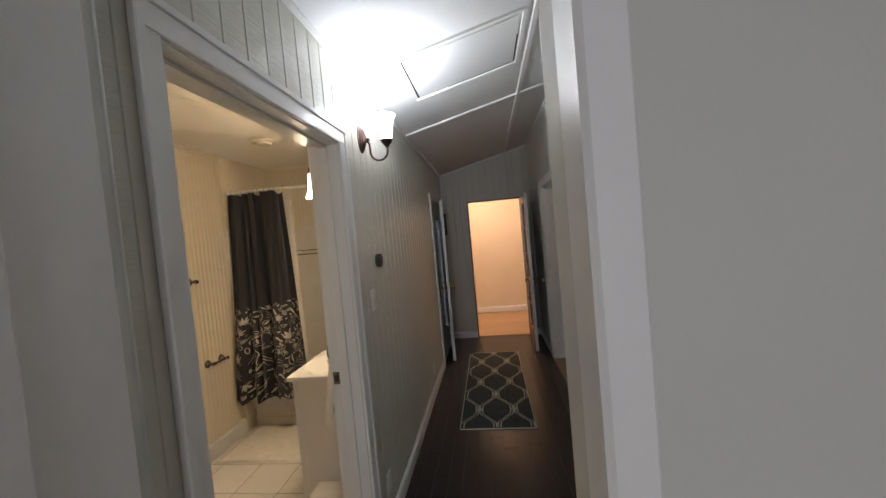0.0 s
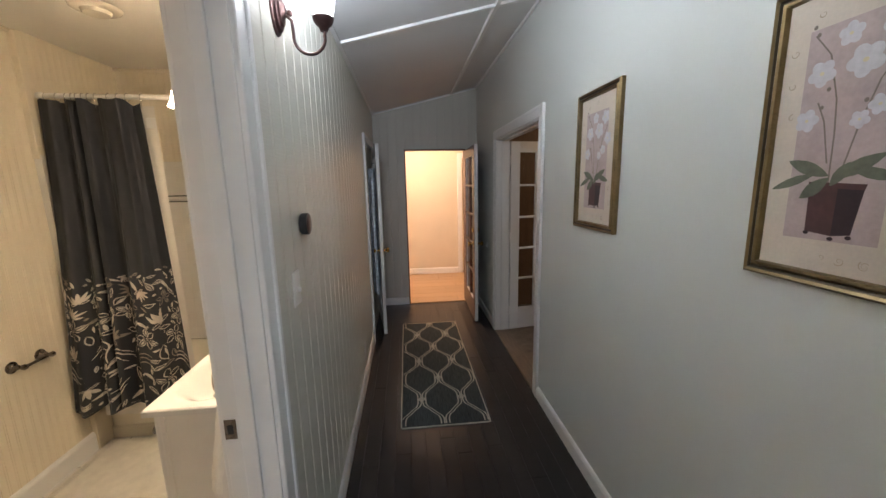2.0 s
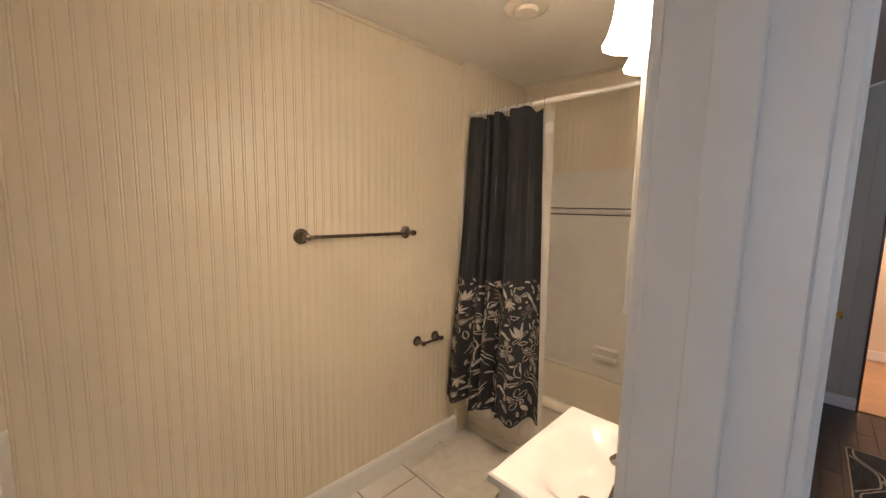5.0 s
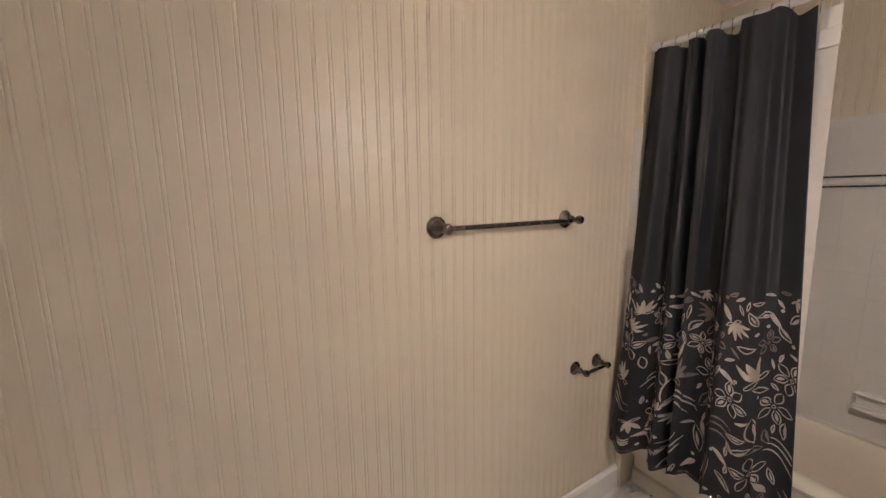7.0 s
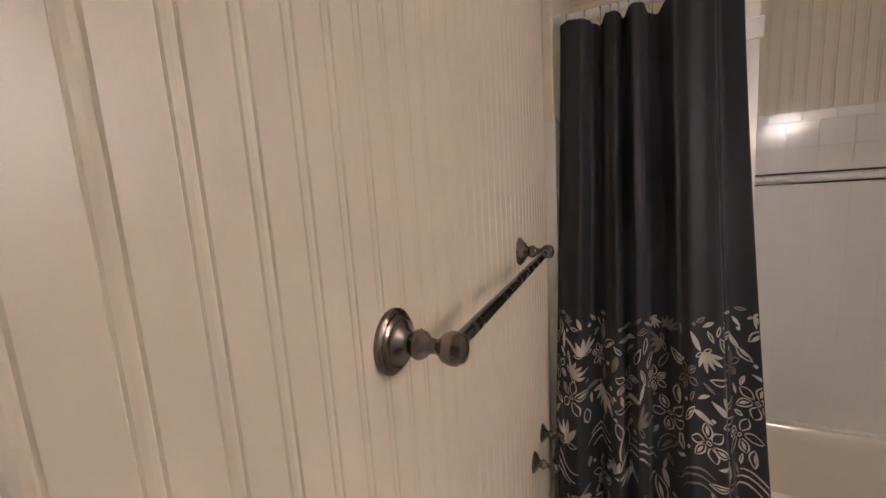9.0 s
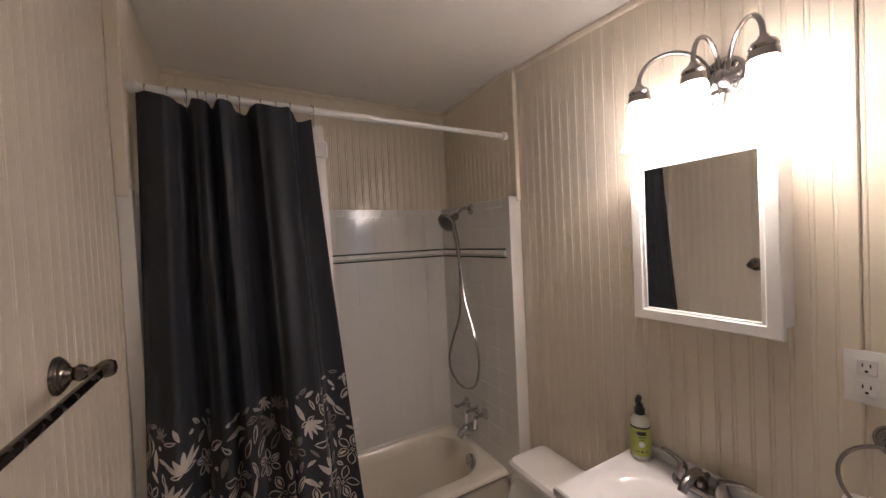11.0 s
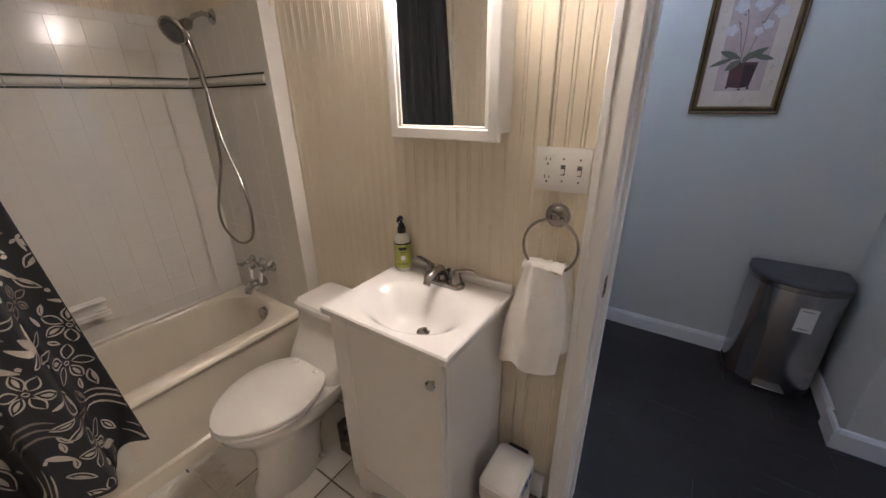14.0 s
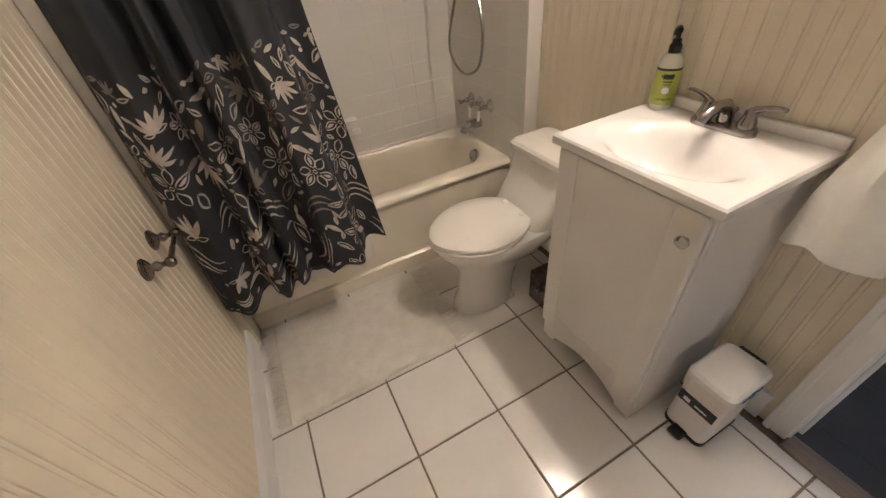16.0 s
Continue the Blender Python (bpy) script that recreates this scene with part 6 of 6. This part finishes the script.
clip = lambda p: (min(max(p[0], RX0 + 0.012), RX1 - 0.012), min(max(p[1], RY0 + 0.012), RY1 - 0.012))
for i in range(-1, 4):
    for j in range(-2, 9):
        ax, ay = 0.722 + i * px + (0.5 * px if j % 2 else 0), 3.93 + j * py / 2
        for sgn in (-1, 1):
            for off in (-0.016, 0.016):
                prev = None
                for k in range(17):
                    t = k / 16
                    x, y = ax + sgn * (0.018 + (px / 2 - 0.036) * ogee(t)) + off * 0.75, ay + (py / 2) * t
                    inside = RX0 + 0.01 < x < RX1 - 0.01 and RY0 + 0.01 < y < RY1 - 0.01
                    cur = (x, y) if inside else None
                    if prev and cur:
                        bm.faces.new([bm.verts.new((q[0] + d, q[1], Z)) for q, d in ((prev, -0.0048), (prev, 0.0048), (cur, 0.0048), (cur, -0.0048))])
                    prev = cur
        if RX0 + 0.03 < ax < RX1 - 0.03 and RY0 + 0.03 < ay < RY1 - 0.03:
            rr = [[bm.verts.new((ax + r * math.cos(math.tau * q / 12), ay + r * math.sin(math.tau * q / 12), Z + 0.0003)) for q in range(12)] for r in (0.026, 0.016)]
            for q in range(12):
                bm.faces.new((rr[0][q], rr[0][(q + 1) % 12], rr[1][(q + 1) % 12], rr[1][q]))
under(part("trellis_pattern", bm, RUG_CREAM, None, "cream double-line trellis", False), rug)
bm = bmesh.new()
tube(bm, rounded(RX0, RX1, RY0, RY1, 0.012, 0.005, 3), 0.005, 6, True)
under(part("binding", bm, RUG_CREAM), rug)

# steel step bin by the entry corner
can = thing("step_trash_can", "tall half-round stainless steel step trash can", "trash can", (1.47, 1.622, 0))


def dring(g, z):
    """The can's outline: straight back and sides, full round front."""
    x1, hw, xm = 1.590 + g * 0.3, 0.192 + g, 1.515
    out = [Vector((x1, 1.622 - hw, z)), Vector((x1, 1.622 + hw, z))]
    for i in range(0, 65):
        t = math.pi * i / 64
        out.append(Vector((xm - (0.178 + g) * math.sin(t) ** 0.86, 1.622 + hw * math.copysign(abs(math.cos(t)) ** 0.86, math.cos(t)), z)))
    return out


bm = bmesh.new()
loft(bm, [dring(0, 0.022), dring(0, 0.585)])
under(part("body", bm, STAINLESS), can)
bm = bmesh.new()
loft(bm, [dring(0.003, 0.0), dring(0.003, 0.022)])
under(part("base", bm, BLACK_PLASTIC), can)
bm = bmesh.new()
loft(bm, [dring(0.002, 0.586), dring(0.006, 0.590), dring(0.006, 0.612)])
under(part("rim", bm, STEEL), can)
bm = bmesh.new()
loft(bm, [dring(0.004, 0.613), dring(0.005, 0.618), dring(0.004, 0.632), dring(-0.004, 0.641), dring(-0.03, 0.648)])
under(part("lid", bm, GREY_PLASTIC, None, "dark grey lid"), can)
bm = bmesh.new()
box(bm, 1.300, 1.345, 1.56, 1.69, 0.018, 0.032, 0.004)
under(part("pedal", bm, STEEL), can)
bm = bmesh.new()
box(bm, 1.3365, 1.3395, 1.548, 1.618, 0.385, 0.515)
under(part("paper_label", bm, PAPER, None, "white paper sticker", False), can)
bm = bmesh.new()
for z in (0.497, 0.40):
    box(bm, 1.3355, 1.3362, 1.563, 1.605, z, z + 0.003)
under(part("label_print", bm, GREY_PLASTIC, None, "", False), can)

# closet door, ajar, with clothes behind
cd = thing("closet_door", "white panel closet door standing ajar", "door", (HALL_W, 6.0, 0))
cd.matrix_basis = pose(HALL_W + 0.012, 5.985, 0.012, 0, 0, -82.0)
panel_leaf(cd, 0.765, 2.04, 0.035, [(a, a + 0.26, c, d) for a in (0.09, 0.415) for c, d in ((0.22, 0.80), (0.95, 1.55), (1.66, 1.92))], TRIM)
for s in (-1, 1):
    bm = bmesh.new()
    lathe(bm, ((0.031, 0), (0.031, 0.003), (0.024, 0.008), (0.012, 0.011), (0.010, 0.028), (0.014, 0.034), (0.025, 0.044), (0.027, 0.054), (0.022, 0.063), (0.0, 0.066)), 24, Matrix.Translation((0.70, s * 0.0175, 0.93)) @ pose(0, 0, 0, -90 * s, 0, 0))
    part("door_knob", bm, BRASS, cd, "polished brass knob")
for k, (y, z0) in enumerate(((5.18, 0.62), (5.26, 0.75), (5.36, 0.55))):
    g = thing("hanging_garment", "blue and grey garment hanging in the closet", "clothes", (0.0, y, 1.6), "clothes in the closet")
    bm = bmesh.new()
    loft(bm, [[Vector((-0.02 + w * math.cos(a), y + 0.028 * math.sin(a) + 0.006 * math.sin(5 * a), z)) for a in [math.tau * i / 24 for i in range(24)]] for w, z in ((0.03, 1.70), (0.12, 1.66), (0.15, 1.58), (0.14, 1.3), (0.15, 1.0), (0.16, z0))])
    under(part("cloth", bm, CLOTHES), g)
    bm = bmesh.new()
    tube(bm, [Vector((-0.02, y, 1.69)), Vector((-0.02, y, 1.745))] + arc((-0.02, y + 0.0, 1.765), 0.02, -90, 150, 8), 0.002, 6)
    under(part("hanger_hook", bm, CHROME), g)
g = thing("hanging_garment", "blue and white patterned robe hanging inside the closet door", "clothes", (0, 0, 0), "clothes in the closet")
g.matrix_basis = cd.matrix_basis.copy()
bm = bmesh.new()
loft(bm, [[Vector((0.54 + w * math.cos(a), -0.060 + 0.034 * math.sin(a) + 0.006 * math.sin(6 * a), z)) for a in [math.tau * i / 30 for i in range(30)]] for w, z in ((0.04, 1.80), (0.13, 1.74), (0.17, 1.5), (0.18, 1.0), (0.19, 0.45))])
part("cloth", bm, CLOTHES_LIGHT, g)
bm = bmesh.new()
tube(bm, ((0.54, -0.019, 1.86), (0.54, -0.05, 1.85), (0.54, -0.06, 1.80)), 0.004, 8)
part("hook", bm, CHROME, g)
cr = thing("closet_rod", "round brown wooden closet rod", "rod", (-0.02, 5.55, 1.765))
bm = bmesh.new()
tube(bm, ((-0.02, 4.95, 1.765), (-0.02, 6.15, 1.765)), 0.015, 12)
under(part("rod", bm, THRESH), cr)


# glazed doors
def glazed(name, label, m, w, h, cols, rows, inner, outer, knob=None, glass=GLASS):
    bars = inner
    d = thing(name, label, "door")
    d.matrix_basis = m
    st, bot, top_, t = 0.105, 0.24, 0.11, 0.038
    for nm, a, b, c, e in (("stile", 0, st, 0, h), ("stile", w - st, w, 0, h), ("rail", st, w - st, 0, bot), ("rail", st, w - st, h - top_, h)):
        bm = bmesh.new()
        box(bm, a, b, -t / 2, t / 2, c, e, 0.002)
        part(nm, bm, outer, d)
    gw, gh = (w - 2 * st) / cols, (h - bot - top_) / rows
    for i in range(1, cols):
        bm = bmesh.new()
        box(bm, st + i * gw - 0.011, st + i * gw + 0.011, -t / 2 + 0.004, t / 2 - 0.004, bot, h - top_, 0.003)
        part("muntin", bm, bars, d)
    for j in range(1, rows):
        for i in range(cols):
            bm = bmesh.new()
            box(bm, st + i * gw + (0.011 if i else 0), st + (i + 1) * gw - (0.011 if i < cols - 1 else 0), -t / 2 + 0.005, t / 2 - 0.005, bot + j * gh - 0.011, bot + j * gh + 0.011, 0.003)
            part("muntin", bm, bars, d)
    for i in range(cols):
        for j in range(rows):
            bm = bmesh.new()
            box(bm, st + i * gw + 0.004, st + (i + 1) * gw - 0.004, -0.002, 0.002, bot + j * gh + 0.004, bot + (j + 1) * gh - 0.004)
            o = part("pane", bm, glass, d, "", False)
            o.visible_shadow = glass is not GLASS
    if inner is not outer:
        for nm, a, b, c, e in (("stain_face", 0.002, st, 0.002, h - 0.002), ("stain_face", w - st, w - 0.002, 0.002, h - 0.002), ("stain_face", st, w - st, 0.002, bot), ("stain_face", st, w - st, h - top_, h - 0.002)):
            bm = bmesh.new()
            box(bm, a, b, -t / 2 - 0.004, -t / 2 - 0.0005, c, e)
            part(nm, bm, inner, d, "dark red-brown stained face", False)
        for i in range(1, cols):
            bm = bmesh.new()
            box(bm, st + i * gw - 0.010, st + i * gw + 0.010, -t / 2 - 0.001, -t / 2 + 0.0035, bot, h - top_)
            part("stain_muntin", bm, inner, d, "dark stained glazing bar", False)
        for j in range(1, rows):
            bm = bmesh.new()
            box(bm, st, w - st, -t / 2 - 0.0015, -t / 2 + 0.0045, bot + j * gh - 0.010, bot + j * gh + 0.010)
            part("stain_muntin", bm, inner, d, "dark stained glazing bar", False)
    if knob:
        for s in (-1, 1):
            for z, big in ((0.93, 1), (1.09, 0)):
                bm = bmesh.new()
                prof = ((0.031, 0), (0.031, 0.004), (0.024, 0.009), (0.012, 0.012), (0.010, 0.03), (0.014, 0.036), (0.025, 0.046), (0.027, 0.056), (0.022, 0.064), (0.0, 0.067)) if big else ((0.028, 0), (0.028, 0.012), (0.022, 0.018), (0, 0.019))
                lathe(bm, prof, 22, Matrix.Translation((w - 0.06, s * (t / 2 + 0.003), z)) @ pose(0, 0, 0, -90 * s, 0, 0))
                part("door_knob" if big else "deadbolt", bm, BRASS, d, "polished brass knob" if big else "polished brass deadbolt")
    return d


glazed("glazed_door", "ten-pane door, white outside and stained inside, open", pose(1.462, 6.245, 0.012, 0, 0, -91.5), 0.80, 2.045, 2, 5, BROWN_WOOD, TRIM, True, PANE_DARK)
fd = glazed("glazed_door", "white ten-pane double-door leaf opened into the room", pose(1.752, 5.175, 0.012, 0, 0, 10.0), 0.61, 2.04, 2, 5, TRIM, TRIM)
for z in (0.22, 1.05, 1.85):
    bm = bmesh.new()
    lathe(bm, ((0, -0.045), (0.007, -0.045), (0.007, 0.045), (0, 0.045)), 12, pose(1.747, 5.148, z + 0.012))
    box(bm, 1.690, 1.745, 5.1475, 5.1515, z - 0.03, z + 0.055)
    under(part("hinge", bm, TRIM), fd)
ds = thing("door_stop", "white round wall bumper behind the door", "door stop", (HALL_E, 5.60, 0.905))
bm = bmesh.new()
lathe(bm, ((0.028, 0), (0.028, 0.006), (0.020, 0.016), (0.018, 0.020), (0, 0.022)), 20, Matrix.Translation((HALL_E, 5.60, 0.905)) @ WESTWARD)
under(part("bumper", bm, WHITE_PLASTIC), ds)
hk = thing("wall_plaque", "small dark plaque on the hall's end wall", "plaque", (0.30, HALL_N, 1.77))
bm = bmesh.new()
box(bm, 0.268, 0.318, HALL_N - 0.022, HALL_N - 0.001, 1.62, 1.94, 0.004)
under(part("board", bm, BLACK_PLASTIC), hk)
bm = bmesh.new()
box(bm, 0.276, 0.310, HALL_N - 0.026, HALL_N - 0.021, 1.63, 1.93, 0.002)
under(part("face", bm, GREY_PLASTIC), hk)
gr = thing("wall_register", "low wall air register in the far room", "vent", (0.8, 7.96, 0.08))
bm = bmesh.new()
box(bm, 0.72, 1.0, 7.925, 7.946, 0.015, 0.11, 0.003)
under(part("frame", bm, TRIM), gr)

# closed door of the far room
fdoor = thing("interior_door", "closed cream-painted flat door with a brass knob", "door", (2.08, 8.03, 0))
bm = bmesh.new()
box(bm, 1.622, 2.495, 8.005, 8.045, 0.008, 2.075, 0.002)
under(part("leaf", bm, CREAM_WALL), fdoor)
bm = bmesh.new()
lathe(bm, ((0.031, 0), (0.031, 0.004), (0.012, 0.012), (0.010, 0.03), (0.025, 0.046), (0.027, 0.056), (0.0, 0.067)), 20, Matrix.Translation((1.735, 8.005, 0.95)) @ pose(0, 0, 0, 90, 0, 0))
under(part("door_knob", bm, BRASS, None, "polished brass knob"), fdoor)

# window of the entry room
wn = thing("window_1", "white framed window of the entry room", "window", (0.7, -2.52, 1.5), "", "structure")
for nm, a, b, c, e in (("window_frame", -0.05, 0.0, 0.85, 2.15), ("window_frame", 1.40, 1.45, 0.85, 2.15), ("window_frame", 0.0, 1.40, 0.85, 0.90), ("window_frame", 0.0, 1.40, 2.10, 2.15), ("sash_bar", 0.0, 1.40, 1.48, 1.52)):
    bm = bmesh.new()
    box(bm, a, b, -2.57, -2.48, c, e, 0.004)
    under(part(nm, bm, TRIM), wn)

# ---- pieces of walls and floors ----
# bathroom floor tiles
PT = 0.317


def slab(w, d, t, bev, material):
    bm = bmesh.new()
    lo, mid, hi = [[Vector((sx * (w / 2 - g), sy * (d / 2 - g), z)) for sx, sy in ((-1, -1), (1, -1), (1, 1), (-1, 1))] for g, z in ((0, -t), (0, -bev), (bev, 0))]
    loft(bm, [lo, mid, hi], False, True)
    return mesh_of("piece", bm, material, False)


cache = {}


def shared(w, d, t, bev, material):
    key = (round(w, 4), round(d, 4), t, bev, material.name)
    if key not in cache:
        cache[key] = slab(w, d, t, bev, material)
    return cache[key]


for i in range(-6, 3):
    for j in range(-5, 8):
        x0, x1 = max(-0.290 + i * PT, WEST), min(-0.290 + (i + 1) * PT, 0.088)
        y0, y1 = max(2.561 + j * PT, BATH_S), min(2.561 + (j + 1) * PT, 3.80)
        if x1 - x0 > 0.02 and y1 - y0 > 0.02:
            piece("tile", shared(x1 - x0 - 0.007, y1 - y0 - 0.007, 0.006, 0.0018, TILE_FLOOR), floor_bath, ((x0 + x1) / 2, (y0 + y1) / 2, 0.0))
# wall tiles round the tub
bm = bmesh.new()
box(bm, -1.352, 0.066, BATH_N - 0.0019, BATH_N + 0.012, 0.40, 1.838)
back = setting("wall_tile_back", bm, GROUT_WALL, "glossy white square wall tile behind the tub", "wall")
bm = bmesh.new()
box(bm, 0.0621, 0.117, 3.664, BATH_N + 0.002, 0.40, 1.8375)
right = setting("wall_tile_valves", bm, GROUT_WALL, "glossy white square wall tile at the valves", "wall")
bm = bmesh.new()
box(bm, -1.357, -1.3481, 3.670, BATH_N + 0.002, 0.40, 1.8375)
left = setting("wall_tile_curtain", bm, GROUT_WALL, "glossy white square wall tile behind the curtain", "wall")
QT = 0.1056
rows_z = [0.435 + k * QT for k in range(11)]
rows_z = [(z, z + QT) for z in rows_z if z + QT < 1.56]
rows_z[-1] = (rows_z[-1][0], 1.539)
rows_z += [(1.591, 1.694), (1.694, 1.797), (1.797, 1.838)]


def upright(name, w, h, parent, at, rot):
    ob = new(name, shared(w - 0.0012, h - 0.0012, 0.005, 0.0009, TILE))
    ob.parent = parent
    ob.matrix_basis = Matrix.Translation(at) @ rot


FACE_S, FACE_W, FACE_E = pose(0, 0, 0, 90, 0, 0), pose(0, 0, 0, 90, 0, -90), pose(0, 0, 0, 90, 0, 90)
for k, (z0, z1) in enumerate(rows_z):
    shift = 0.05 if k == len(rows_z) - 1 else 0.0
    edges = [-1.348] + [x for x in [-1.348 + 0.09 + shift + i * 0.108 for i in range(14)] if x < 0.03] + [0.062]
    for a, b in zip(edges, edges[1:]):
        upright("tile", b - a, z1 - z0, back, ((a + b) / 2, BATH_N - 0.003, (z0 + z1) / 2), FACE_S)
    for wall, x, rot in ((right, 0.061, FACE_W), (left, -1.347, FACE_E)):
        ys = [3.69 + shift * 0.5] + [y for y in [3.69 + 0.106 * (i + 1) + shift * 0.5 for i in range(6)] if y < 4.31] + [BATH_N - 0.004]
        for a, b in zip(ys, ys[1:]):
            upright("tile", b - a, z1 - z0, wall, (x, (a + b) / 2, (z0 + z1) / 2), rot)
# bullnose edge strips
for wall, x0, x1, y, sx in ((right, 0.058, 0.128, 3.655, -1), (left, WEST + 0.002, -1.346, 3.662, 1)):
    bm = bmesh.new()
    box(bm, min(x0, x1), max(x0, x1), y - 0.004, y + 0.034, 0, 0.1041, 0.001, 1)
    me = mesh_of("bullnose", bm, TILE)
    for k in range(14):
        z0 = 0.40 + k * 0.1027
        o = new("bullnose_tile", me)
        o.parent = wall
        o.matrix_basis = Matrix.Translation((0, 0, z0))
# rope liner between two green strips
for wall, kind in ((back, "x"), (right, "y")):
    for nm, z, r, m_ in (("border_tile", 1.566, 0.0145, TILE), ("green_strip", 1.5445, 0.0042, GREEN_LINE), ("green_strip", 1.5865, 0.0042, GREEN_LINE)):
        a0, a1 = (-1.345, 0.056) if kind == "x" else (3.69, BATH_N - 0.006)
        n = 9 if kind == "x" else 4
        for i in range(n):
            p, q = a0 + (a1 - a0) * i / n + 0.001, a0 + (a1 - a0) * (i + 1) / n - 0.001
            bm = bmesh.new()
            ends = ((p, BATH_N - 0.002, z), (q, BATH_N - 0.002, z)) if kind == "x" else ((0.062, p, z), (0.062, q, z))
            tube(bm, ends, r, 12)
            o = part(nm, bm, m_, wall)
# hall boards
rng = random.Random(4)
BW = 0.0955
x = 0.155
col = 0
while x < HALL_E:
    x1 = min(x + BW, HALL_E)
    y = 1.12 - rng.uniform(0, 0.9)
    while y < HALL_N:
        y1 = min(y + rng.uniform(0.8, 1.4), HALL_N - 0.006)
        a = max(y, 1.12)
        if y1 - a > 0.03:
            ob = piece("floorboard", shared(x1 - x - 0.001, round(y1 - a, 2) - 0.002, 0.006, 0.0006, DARK_FLOOR), floor_hall, ((x + x1) / 2, (a + y1) / 2, rng.uniform(-0.0005, 0.0005)), 0)
        y = y1 if y1 < HALL_N - 0.02 else HALL_N + 1
    x = x1
for a, b in ((4.5, 6.2),):
    piece("floorboard", shared(0.74, b - a, 0.006, 0.001, DARK_FLOOR), floor_hall, (-0.215, (a + b) / 2, 0))
# far room boards run across
y, k = HALL_N + 0.07, 0
while y < 7.96:
    y1 = min(y + 0.19, 7.96)
    x = -0.6 - rng.uniform(0, 0.8)
    while x < 3.2:
        x1 = x + 1.22
        a, b = max(x, -0.6), min(x1, 3.2)
        if b - a > 0.03:
            piece("floorboard", shared(round(b - a, 2) - 0.002, y1 - y - 0.0015, 0.005, 0.001, OAK), floor_far, ((a + b) / 2, (y + y1) / 2, 0))
        x = x1
    y = y1
# entry room boards
x = -1.6
while x < 3.2:
    y = -2.45
    while y < 1.09:
        y1 = min(y + 1.2, 1.095)
        piece("floorboard", shared(0.118, round(y1 - y, 2) - 0.002, 0.005, 0.001, ORANGE_WOOD), floor_entry, (x + 0.06, (y + y1) / 2, 0))
        y = y1 if y1 < 1.09 else 2
    x += 0.12
